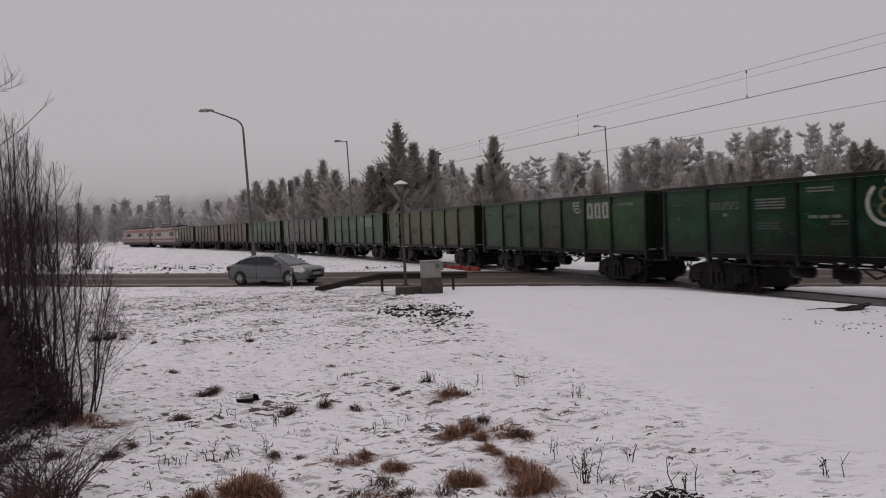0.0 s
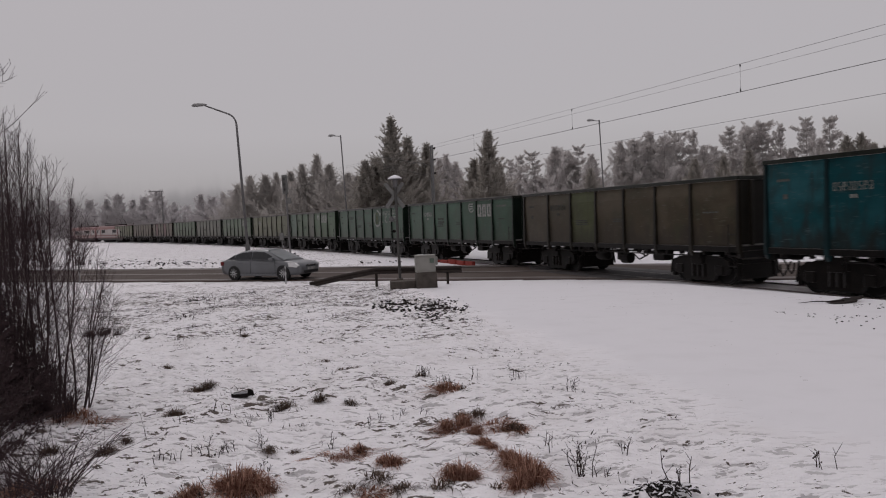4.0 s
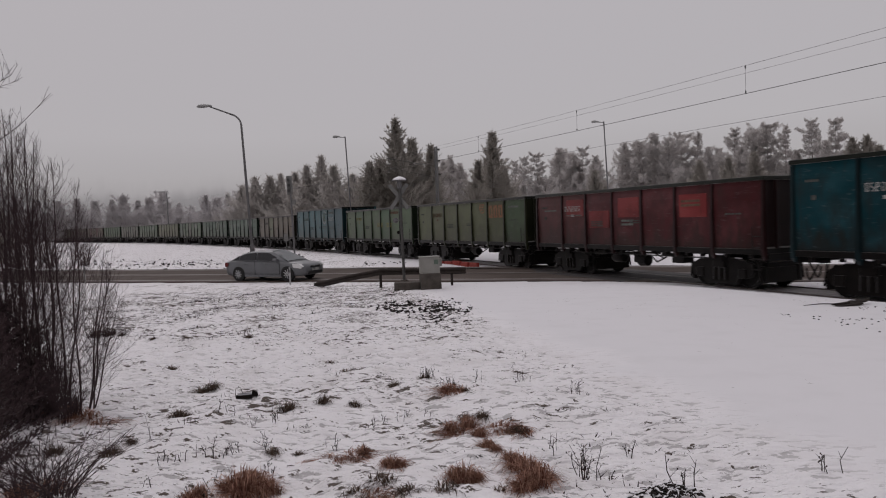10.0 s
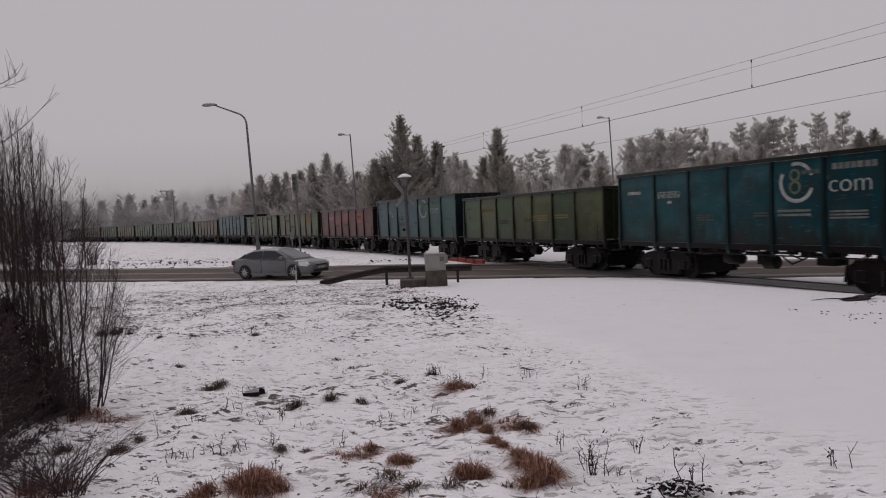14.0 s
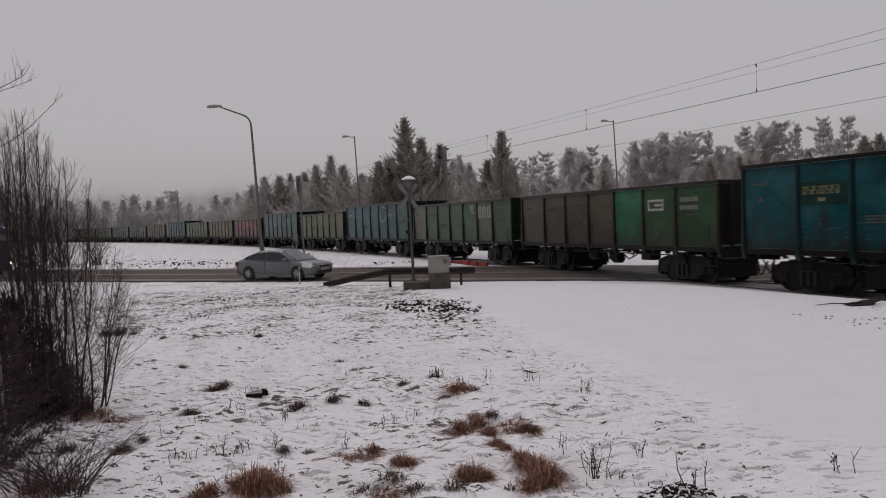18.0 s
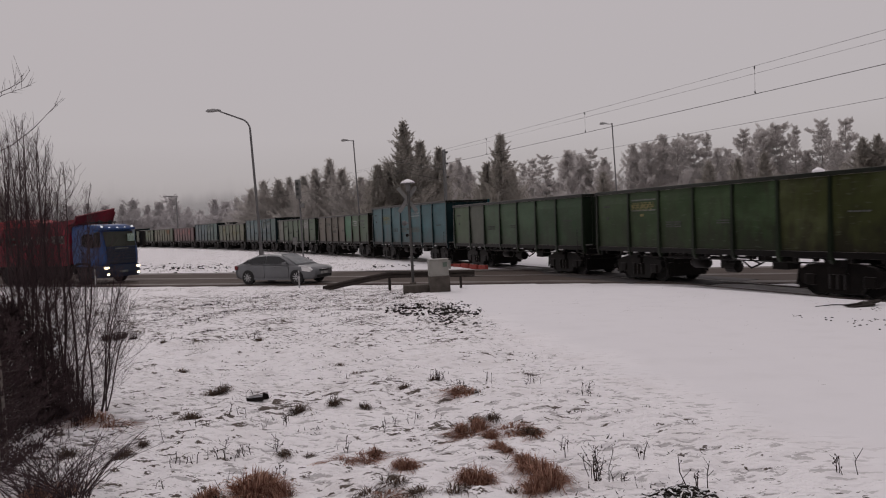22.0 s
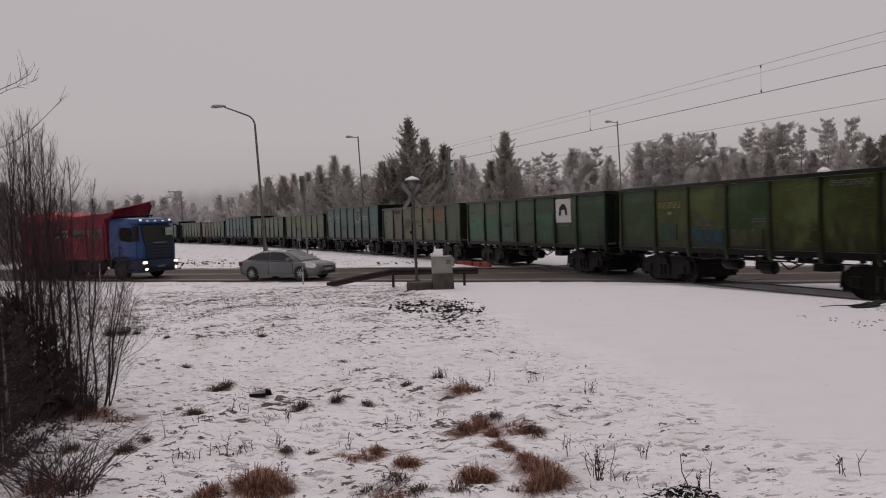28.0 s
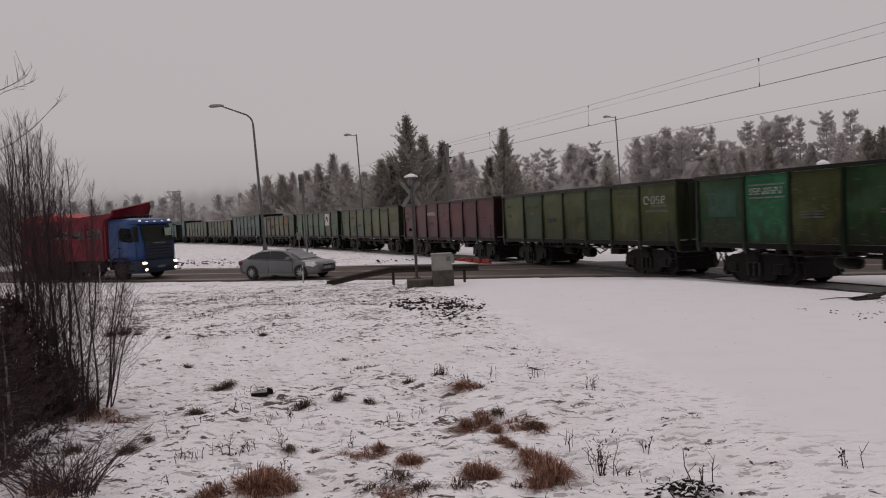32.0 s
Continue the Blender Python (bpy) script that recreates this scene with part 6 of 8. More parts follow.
def far_mast():
    o = thing("portal_mast", "tall far-off mast with a cross arm in the fog", "mast", at=pose(-63.6, 165.3, -0.1))
    bm = B()
    rod(bm, (0, 0, 0), (0, 0, 11.4), 0.16, 0.12, 8)
    part("pole", bm, M_MAST, o)
    bm = B()
    rod(bm, (0.3, 0, 11.3), (-3.0, 0, 11.35), 0.09, n=6)
    part("cross_arm", bm, M_MAST, o)
    for z in (9.3, 7.3):
        bm = B()
        rod(bm, (0.0, 0, z), (-0.9, 0, z), 0.05, n=6)
        part("peg", bm, M_MAST, o)


far_mast()


def red_beam():
    o = thing("crossing_barrier_beam", "low red barrier machinery lying beside the rails at the crossing", "barrier")
    rnd = random.Random(12)
    a, b = track(19.6, 2.0, 0.1), track(13.2, 2.0, 0.1)
    d = b - a
    side = Vector((-d.y, d.x, 0)).normalized()
    for k in range(6):
        p, q = a + d * (k / 6 + 0.012), a + d * ((k + 1) / 6 - 0.012 - 0.03 * rnd.random())
        low, high = -0.22, rnd.uniform(0.02, 0.16)
        bm = B()
        loft(bm, [[tuple(c + side * u * 0.09 + Vector((0, 0, v))) for u, v in ((-1, low), (1, low), (1, high - 0.03), (0.6, high), (-0.6, high), (-1, high - 0.03))] for c in (p, q)])
        part("beam_segment", bm, M_REDBEAM, o)


red_beam()


# ---- trees and undergrowth ----
M_BARK = mat("pine_bark", (0.27, 0.235, 0.22), 0.9, dark=0.5, scale=5, bump=0.6)
M_TWIG = mat("birch_twig", (0.056, 0.035, 0.038), 0.85, dark=0.6, scale=8, bump=0.3)


def needles(name, a, paler, amount, through_light=0.62):
    """Needles or blades in two tones, mixed at random."""
    m, n, l, b = tree_of(name)
    g = n.new("ShaderNodeNewGeometry")
    mx = n.new("ShaderNodeMix")
    mx.data_type = "RGBA"
    mx.inputs["A"].default_value, mx.inputs["B"].default_value = (*a, 1), (*paler, 1)
    r = n.new("ShaderNodeMapRange")
    r.inputs["From Min"].default_value, r.inputs["From Max"].default_value = 1 - amount, 1.0
    l.new(g.outputs["Random Per Island"], r.inputs["Value"])
    l.new(r.outputs["Result"], mx.inputs["Factor"])
    df, tl, ms = n.new("ShaderNodeBsdfDiffuse"), n.new("ShaderNodeBsdfTranslucent"), n.new("ShaderNodeMixShader")
    ms.inputs[0].default_value = through_light
    l.new(mx.outputs["Result"], df.inputs["Color"])
    l.new(mx.outputs["Result"], tl.inputs["Color"])
    l.new(df.outputs[0], ms.inputs[1])
    l.new(tl.outputs[0], ms.inputs[2])
    l.new(ms.outputs[0], n["Material Output"].inputs["Surface"])
    return m


# needles paled with distance: haze put into their base colours
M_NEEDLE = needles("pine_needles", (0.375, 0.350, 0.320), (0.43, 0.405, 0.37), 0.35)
M_NEEDLEHAZENEAR = needles("slightly_hazed_needles", (0.50, 0.475, 0.455), (0.56, 0.53, 0.51), 0.4)
M_NEEDLEHAZEMID = needles("hazed_pine_needles", (0.59, 0.565, 0.555), (0.64, 0.615, 0.605), 0.4)

M_NEEDLEHAZEFAR = needles("haze_pale_needles", (0.56, 0.54, 0.545), (0.63, 0.61, 0.615), 0.4)


def conifer(h, crown_from, spread, seed, material, bare=0.0, clumps=900, blade=0.26, rise=0.35, flat=0.0, ragged=0.2, puff=0.3, core=0.1, whorl=0.03):
    """A conifer: tapered trunk, limbs in whorls that turn up at their ends, side twigs, and sprays of needles with gaps between."""
    rnd = random.Random(seed)
    o = thing("pine_tree", "", "tree")
    bm = B()
    lean = (rnd.uniform(-0.25, 0.25) * h / 12, rnd.uniform(-0.25, 0.25) * h / 12)
    trunk = lambda z: Vector((lean[0] * (z / h) ** 2, lean[1] * (z / h) ** 2, z))
    tube(bm, [trunk(h * k / 6) for k in range(7)], [0.022 * h * (1 - 0.93 * k / 6) * 0.5 + 0.008 for k in range(7)], 7)
    sprays = []
    z = h * crown_from
    while z < h * 0.985:
        f = (z - h * crown_from) / (h * (1 - crown_from))
        shape = (1 - f) ** (0.9 - 0.42 * flat) * (0.62 + 0.38 * min(1, f * 4 + 0.4 - 0.3 * flat))
        reach = spread * shape + 0.02 * spread
        if flat > 0.5:
            # open crowns: layers of unequal reach
            reach *= rnd.uniform(0.5, 1.2)
        turn = rnd.uniform(0, 2 * math.pi)
        count = rnd.randint(5, 7)
        for k in range(count):
            if rnd.random() < bare:
                continue
            a = turn + (k + rnd.uniform(-0.3, 0.3)) * 2 * math.pi / count
            L = reach * rnd.uniform(0.78 - ragged, 1.0 + 0.45 * ragged) * (0.9 + 0.35 * noise.noise(Vector((a, z * 0.6, seed))))
            p = trunk(z)
            out = Vector((math.cos(a), math.sin(a), 0))
            up = rnd.uniform(-0.05, rise)
            mid = p + out * L * 0.6 + Vector((0, 0, L * up * 0.35))
            q = p + out * L + Vector((0, 0, L * (up + 0.16)))
            tube(bm, [p, mid, q], [(0.010 + 0.005 * L) * h / 12, 0.006 * h / 12, 0.003 * h / 12], 4)
            sprays.append((p, mid, 0.7 * L))
            sprays.append((mid, q, 0.9 * L))
            side = Vector((-out.y, out.x, 0))
            for j in range(max(2, int(L * 2.2))):
                u = rnd.uniform(0.3, 0.95)
                s = p.lerp(mid, u / 0.6) if u < 0.6 else mid.lerp(q, (u - 0.6) / 0.4)
                e = s + (out * rnd.uniform(0.45, 0.95) + side * rnd.choice((-1, 1)) * rnd.uniform(0.2, 0.7) + Vector((0, 0, rnd.uniform(0.3, 1.0)))) * (0.30 + L * rnd.uniform(0.16, 0.38))
                sprays.append((s, e, (e - s).length * 1.15))
        z += h * rnd.uniform(0.8, 1.3) * whorl
    part("trunk", bm, M_BARK, o)
    verts, faces = [], []

    def needle(c, d, long, wide):
        e = d.cross(Vector((rnd.gauss(0, 1), rnd.gauss(0, 1), rnd.gauss(0, 1)))).normalized() * wide
        i = len(verts)
        verts.extend([c - e, c + e, c + d * long])
        faces.append((i, i + 1, i + 2))

    if flat < 0.3:
        sprays.append((trunk(h * 0.93), trunk(h * 1.02), 0.6))
    total = sum(t[2] for t in sprays)
    for p, q, L in sprays:
        ax = (q - p).normalized()
        a = ax.orthogonal().normalized()
        b = ax.cross(a)
        for k in range(max(6, int(3 * clumps * L / total))):
            # shoots: bundles of needles round the twig, thick at the foot and rounded at the tip
            u, w, rr = rnd.random(), rnd.uniform(0, 2 * math.pi), rnd.random() ** 0.5
            fat = puff * ((1.1 - 0.75 * u) if flat < 0.5 else (1.15 - 0.45 * u * u)) * (1.1 - 0.6 * p.z / h)
            off = (a * math.cos(w) + b * math.sin(w)) * rr
            c = p.lerp(q, u) + off * fat
            d = (ax * 0.8 + off * 0.9 + Vector((0, 0, 0.35))).normalized()
            s = blade * rnd.uniform(0.6, 1.1)
            needle(c, d, s, s * 0.2)
    # the dense twigs and old needles within
    for k in range(int(clumps * core)):
        f = rnd.random() ** 0.9
        r = 0.52 * spread * (1 - f) ** (0.9 - 0.42 * flat) * rnd.random() ** 0.5
        w = rnd.uniform(0, 2 * math.pi)
        c = trunk(h * (crown_from + (0.97 - crown_from) * f)) + Vector((math.cos(w), math.sin(w), 0)) * r
        needle(c, Vector((math.cos(w), math.sin(w), rnd.uniform(-0.2, 1.0))).normalized(), blade * 2.2, blade * 0.5)
    me = bpy.data.meshes.new("crown")
    me.from_pydata(verts, [], faces)
    me.materials.append(material)
    c = new("crown", me)
    c.parent = o
    return o


def plant_trees():
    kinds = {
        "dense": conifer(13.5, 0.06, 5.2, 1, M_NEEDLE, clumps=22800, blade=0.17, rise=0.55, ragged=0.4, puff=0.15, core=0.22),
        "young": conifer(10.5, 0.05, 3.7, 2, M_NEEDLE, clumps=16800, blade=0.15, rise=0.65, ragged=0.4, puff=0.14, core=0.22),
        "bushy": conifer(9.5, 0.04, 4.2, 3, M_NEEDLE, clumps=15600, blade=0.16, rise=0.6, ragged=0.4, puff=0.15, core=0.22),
        "hazyyoung": conifer(10.5, 0.05, 4.4, 12, M_NEEDLEHAZENEAR, clumps=14400, blade=0.16, rise=0.55, ragged=0.4, puff=0.17, core=0.2),
        "hazybushy": conifer(9.5, 0.04, 5.2, 13, M_NEEDLEHAZENEAR, clumps=15600, blade=0.16, rise=0.5, ragged=0.45, puff=0.18, core=0.2),
        "pine": conifer(15.5, 0.40, 4.3, 4, M_NEEDLEHAZEMID, 0.35, clumps=10800, blade=0.20, rise=0.6, flat=1.0, ragged=0.5, puff=0.36, core=0.06, whorl=0.05),
        "tall": conifer(16.5, 0.34, 3.6, 5, M_NEEDLEHAZEMID, 0.35, clumps=9600, blade=0.20, rise=0.5, flat=0.7, ragged=0.5, puff=0.36, core=0.06, whorl=0.05),
        "paler": conifer(12.0, 0.08, 4.6, 6, M_NEEDLEHAZEMID, 0.2, clumps=12000, blade=0.19, rise=0.6, flat=0.6, ragged=0.45, puff=0.25, core=0.2, whorl=0.035),
        "broad": conifer(14.0, 0.24, 5.2, 7, M_NEEDLEHAZEMID, 0.3, clumps=12000, blade=0.20, rise=0.7, flat=1.0, ragged=0.5, puff=0.38, core=0.1, whorl=0.045),
        "hazyfir": conifer(12.0, 0.05, 5.4, 31, M_NEEDLEHAZEFAR, 0.1, clumps=7200, blade=0.26, rise=0.6, flat=0.3, ragged=0.5, puff=0.34, core=0.2, whorl=0.04),
        "hazypine": conifer(13.0, 0.08, 6.0, 32, M_NEEDLEHAZEFAR, 0.2, clumps=7200, blade=0.27, rise=0.7, flat=0.9, ragged=0.5, puff=0.38, core=0.2, whorl=0.045),
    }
    heights = {"hazyfir": 12.0, "hazypine": 13.0, "dense": 13.5, "young": 10.5, "bushy": 9.5, "hazyyoung": 10.5, "hazybushy": 9.5, "pine": 15.5, "tall": 16.5, "paler": 12.0, "broad": 14.0}
    words = {"hazyfir": "far conifer paled for the fog", "hazypine": "far broad pine paled for the fog",
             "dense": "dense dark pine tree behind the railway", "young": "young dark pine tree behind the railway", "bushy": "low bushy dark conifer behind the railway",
             "hazyyoung": "young conifer behind the railway, slightly paled for fog", "hazybushy": "bushy conifer behind the railway, slightly paled for fog",
             "pine": "tall pine tree with a bare lower trunk, paled for fog", "tall": "slender pine tree with a thin crown, paled for fog", "paler": "conifer at the edge of the wood, paled for fog", "broad": "broad pine tree with an uneven crown, paled for fog"}
    # stands sorted by how much haze the needle colour holds
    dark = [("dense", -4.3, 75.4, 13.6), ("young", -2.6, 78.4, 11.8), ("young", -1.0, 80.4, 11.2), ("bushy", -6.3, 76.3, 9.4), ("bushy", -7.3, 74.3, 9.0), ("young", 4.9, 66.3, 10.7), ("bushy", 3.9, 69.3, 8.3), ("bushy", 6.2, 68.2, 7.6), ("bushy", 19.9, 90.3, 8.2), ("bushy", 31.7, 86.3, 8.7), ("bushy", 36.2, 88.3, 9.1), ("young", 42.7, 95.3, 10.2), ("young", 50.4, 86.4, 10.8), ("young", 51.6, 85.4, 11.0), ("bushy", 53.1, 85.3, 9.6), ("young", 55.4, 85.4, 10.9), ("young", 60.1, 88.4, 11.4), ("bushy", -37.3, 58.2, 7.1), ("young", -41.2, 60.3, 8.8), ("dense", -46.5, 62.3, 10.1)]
    hazed_near = [("hazyyoung", -15.8, 95.4, 11.8), ("hazyyoung", -17.8, 95.4, 10.6), ("hazybushy", -13.7, 92.3, 10.2), ("hazybushy", -11.1, 90.3, 8.9), ("hazybushy", -9.7, 88.3, 8.3), ("hazyyoung", -23.5, 105.3, 10.3), ("hazybushy", -25.1, 105.3, 10.1), ("hazybushy", -27.3, 105.3, 10.0), ("hazybushy", -30.2, 108.3, 9.0), ("hazybushy", -20.2, 100.3, 10.1)]
    hazed_mid = [("paler", 2.3, 130.5, 14.1), ("paler", 0.7, 132.5, 13.6), ("paler", 4.0, 128.4, 12.5), ("pine", 14.6, 120.4, 12.7), ("pine", 16.5, 118.5, 13.1), ("tall", 13.6, 125.4, 12.5), ("paler", 19.5, 115.5, 13.3), ("broad", 21.9, 118.5, 13.2), ("pine", 24.0, 118.5, 13.8), ("paler", 24.3, 110.4, 11.5), ("paler", 29.8, 112.5, 13.5), ("broad", 31.5, 110.5, 13.9), ("paler", 34.3, 112.5, 14.8), ("broad", 35.2, 108.5, 14.1), ("pine", 38.8, 112.5, 14.9), ("pine", 40.3, 110.5, 14.4), ("paler", 40.1, 105.4, 11.7), ("tall", 46.1, 110.5, 15.1), ("broad", 49.6, 112.5, 15.5), ("pine", 51.5, 110.6, 15.8), ("tall", 55.2, 112.5, 15.5), ("paler", 45.7, 115.4, 12.3), ("paler", 44.4, 104.4, 11.6), ("tall", 57.4, 108.6, 15.9), ("pine", 61.0, 108.5, 15.8), ("paler", 56.1, 102.4, 11.8), ("paler", 56.0, 110.4, 11.2), ("pine", 72.3, 100.5, 14.0), ("paler", 61.8, 100.4, 11.2)]
    hazed_far = [("hazyfir", -88.3, 190.4, 11.3), ("hazypine", -84.0, 188.5, 12.3), ("hazyfir", -83.4, 195.4, 11.0), ("hazypine", -77.9, 190.4, 11.5), ("hazypine", -72.7, 186.5, 12.7), ("hazyfir", -71.1, 192.4, 9.8), ("hazypine", -68.5, 195.4, 8.8), ("hazyfir", -59.7, 180.4, 11.1), ("hazypine", -56.2, 178.4, 10.3), ("hazyfir", -51.3, 172.4, 10.8), ("hazypine", -46.9, 165.4, 11.0), ("hazypine", -95.0, 195.4, 11.4), ("hazyfir", -97.4, 190.5, 11.9), ("hazypine", -102.7, 190.4, 11.5), ("hazyfir", -106.9, 188.5, 11.9), ("hazypine", -111.1, 185.5, 12.3)]
    first = {}
    for i, (kind, x, y, h) in enumerate(dark + hazed_near + hazed_mid + hazed_far):
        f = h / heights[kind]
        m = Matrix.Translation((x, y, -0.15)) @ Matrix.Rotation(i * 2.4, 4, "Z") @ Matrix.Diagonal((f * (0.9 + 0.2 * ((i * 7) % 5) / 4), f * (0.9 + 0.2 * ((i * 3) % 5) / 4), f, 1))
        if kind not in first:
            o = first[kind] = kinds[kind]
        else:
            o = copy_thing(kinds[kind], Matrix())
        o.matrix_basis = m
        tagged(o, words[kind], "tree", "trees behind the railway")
    for k, o in kinds.items():
        if k not in first:
            bpy.data.objects.remove(o)


plant_trees()


def far_wood(name, label, dist, span, height, soft, tone, seed, amp):
    """Far woods in the fog at the end of sight: a plain backdrop whose treetops fade out into the sky."""
    m, n, l, b = tree_of(name + "_tone")
    co, sep = n.new("ShaderNodeTexCoord"), n.new("ShaderNodeSeparateXYZ")
    l.new(co.outputs["Object"], sep.inputs[0])
    flat = n.new("ShaderNodeCombineXYZ")
    l.new(sep.outputs["X"], flat.inputs[0])
    l.new(sep.outputs["Y"], flat.inputs[1])
    flat.inputs[2].default_value = seed
    top = sep.outputs["Z"]
    for scale, a, detail in ((0.04, amp, 2), (0.22, amp * 0.35, 3)):
        t, mu = n.new("ShaderNodeTexNoise"), n.new("ShaderNodeMath")
        t.inputs["Scale"].default_value, t.inputs["Detail"].default_value = scale, detail
        l.new(flat.outputs[0], t.inputs["Vector"])
        mu.operation = "MULTIPLY_ADD"
        l.new(t.outputs[0], mu.inputs[0])
        mu.inputs[1].default_value = -2 * a
        l.new(top, mu.inputs[2])
        top = mu.outputs[0]
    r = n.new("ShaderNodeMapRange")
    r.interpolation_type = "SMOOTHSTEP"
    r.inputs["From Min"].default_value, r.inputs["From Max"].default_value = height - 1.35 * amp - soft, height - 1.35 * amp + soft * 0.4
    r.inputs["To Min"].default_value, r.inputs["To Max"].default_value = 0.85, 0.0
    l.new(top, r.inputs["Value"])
    # grey glow, faded out upwards: the fog is painted into the backdrop
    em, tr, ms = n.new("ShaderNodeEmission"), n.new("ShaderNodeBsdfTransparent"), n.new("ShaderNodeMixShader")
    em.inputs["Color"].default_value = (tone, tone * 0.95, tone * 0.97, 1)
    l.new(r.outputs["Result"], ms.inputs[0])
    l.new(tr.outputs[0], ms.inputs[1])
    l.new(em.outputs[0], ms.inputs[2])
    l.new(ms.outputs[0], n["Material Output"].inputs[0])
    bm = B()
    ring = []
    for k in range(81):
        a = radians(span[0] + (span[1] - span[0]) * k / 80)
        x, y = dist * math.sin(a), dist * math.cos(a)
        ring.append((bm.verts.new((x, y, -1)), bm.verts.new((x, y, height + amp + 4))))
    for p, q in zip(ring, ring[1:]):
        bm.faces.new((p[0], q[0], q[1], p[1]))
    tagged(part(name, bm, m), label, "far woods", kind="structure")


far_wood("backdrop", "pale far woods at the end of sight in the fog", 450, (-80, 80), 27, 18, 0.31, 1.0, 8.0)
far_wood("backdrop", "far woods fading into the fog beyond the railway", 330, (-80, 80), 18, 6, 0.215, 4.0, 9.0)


M_STRAW = needles("withered_grass", (0.14, 0.064, 0.048), (0.56, 0.355, 0.27), 0.85)
M_DULLSTRAW = needles("dull_grey_brown_grass", (0.075, 0.055, 0.045), (0.24, 0.18, 0.145), 0.7)
M_STALK = mat("dry_stalk", (0.038, 0.025, 0.021), 0.9, dark=0.6, scale=10, bump=0)
M_SOIL = mat("dark_frozen_soil", (0.022, 0.019, 0.018), 0.95, dark=0.5, scale=6, bump=0.5, tint=(0.040, 0.034, 0.031), spec=0.1)


def sapling(seed, h, lean=0.05, boughs=26, wide=0.32):
    """A leafless birch sapling: a wavy stem, long boughs that leave it at a narrow angle and bend upwards, and fine twigs along them."""
    rnd = random.Random(seed)
    o = thing("birch_sapling", "", "sapling")
    dx, dy, ph = rnd.uniform(-lean, lean), rnd.uniform(-lean, lean), rnd.uniform(0, 6)
    n = 14
    path = [Vector((dx * h * u ** 1.4 + 0.03 * math.sin(ph + u * 9), dy * h * u ** 1.4 + 0.03 * math.cos(ph + u * 7), h * u)) for u in [k / n for k in range(n + 1)]]
    bm = B()
    tube(bm, path, [0.0040 * h * (1 - 0.93 * k / n) ** 0.85 + 0.0015 for k in range(n + 1)], 5)
    part("stem", bm, M_TWIG, o)
    bm = B()
    for k in range(boughs):
        u = 0.16 + 0.80 * ((k + rnd.random()) / boughs) ** 0.75
        i = min(int(u * n), n - 1)
        p = path[i].lerp(path[i + 1], u * n - i)
        a = rnd.uniform(0, 2 * math.pi)
        L = h * (1.02 - u) * rnd.uniform(0.22, 0.50) + 0.10
        out = Vector((math.cos(a), math.sin(a), 0)) * wide * rnd.uniform(0.7, 1.5)
        bend = Vector((rnd.gauss(0, 0.05), rnd.gauss(0, 0.05), 0))
        pts = [p + (out * (1 - (1 - q) ** 1.6) + bend * q * q + Vector((0, 0, q * (0.72 + 0.28 * q)))) * L for q in (0, 0.2, 0.45, 0.72, 1.0)]
        r = 0.0016 + 0.0022 * L
        tube(bm, pts, [r, r * 0.85, r * 0.65, r * 0.45, 0.0009], 4)
        for j in range(rnd.randint(3, 4 + int(7 * L))):
            m = rnd.randint(1, 3)
            q = pts[m].lerp(pts[m + 1], rnd.random())
            b = rnd.uniform(0, 2 * math.pi)
            e = q + Vector((math.cos(b) * 0.5, math.sin(b) * 0.5, rnd.uniform(0.5, 1.1))).normalized() * L * rnd.uniform(0.18, 0.45)
            rod(bm, q, e, 0.0015, 0.0008, 3, False)
    tagged(part("twig_crown", bm, M_TWIG, o), kind="stuff")
    return o


def bramble(seed, h, arcs, reach):
    """A low leafless bush: a few stems and many thin shoots that arch outwards from one foot."""
    rnd = random.Random(seed)
    o = thing("leafless_bush", "", "bush")
    bm, fine = B(), B()
    for k in range(arcs):
        a = rnd.uniform(0, 2 * math.pi)
        out = Vector((math.cos(a), math.sin(a), 0))
        L, R = h * rnd.uniform(0.6, 1.1), reach * rnd.uniform(0.15, 1.0)
        p = Vector((rnd.gauss(0, 0.04), rnd.gauss(0, 0.04), -0.03))
        pts = [p + out * R * q ** 1.3 + Vector((0, 0, L * (q - 0.35 * q * q * R / reach))) + Vector((rnd.gauss(0, 0.012), rnd.gauss(0, 0.012), 0)) * q for q in (0, 0.18, 0.4, 0.65, 1.0)]
        r = rnd.uniform(0.004, 0.009) if k < 11 else rnd.uniform(0.0022, 0.0042)
        tube(bm, pts, [r, r * 0.85, r * 0.65, r * 0.45, 0.001], 4)
        for j in range(rnd.randint(3, 7)):
            m = rnd.randint(1, 3)
            q = pts[m].lerp(pts[m + 1], rnd.random())
            b = rnd.uniform(0, 2 * math.pi)
            e = q + (out * 0.4 + Vector((math.cos(b) * 0.7, math.sin(b) * 0.7, rnd.uniform(0.0, 1.0)))).normalized() * L * rnd.uniform(0.12, 0.4)
            rod(fine, q, e, 0.002, 0.001, 3, False)
    tagged(part("stem_clump", bm, M_TWIG, o), kind="stuff")
    tagged(part("twig_crown", fine, M_TWIG, o), kind="stuff")
    return o


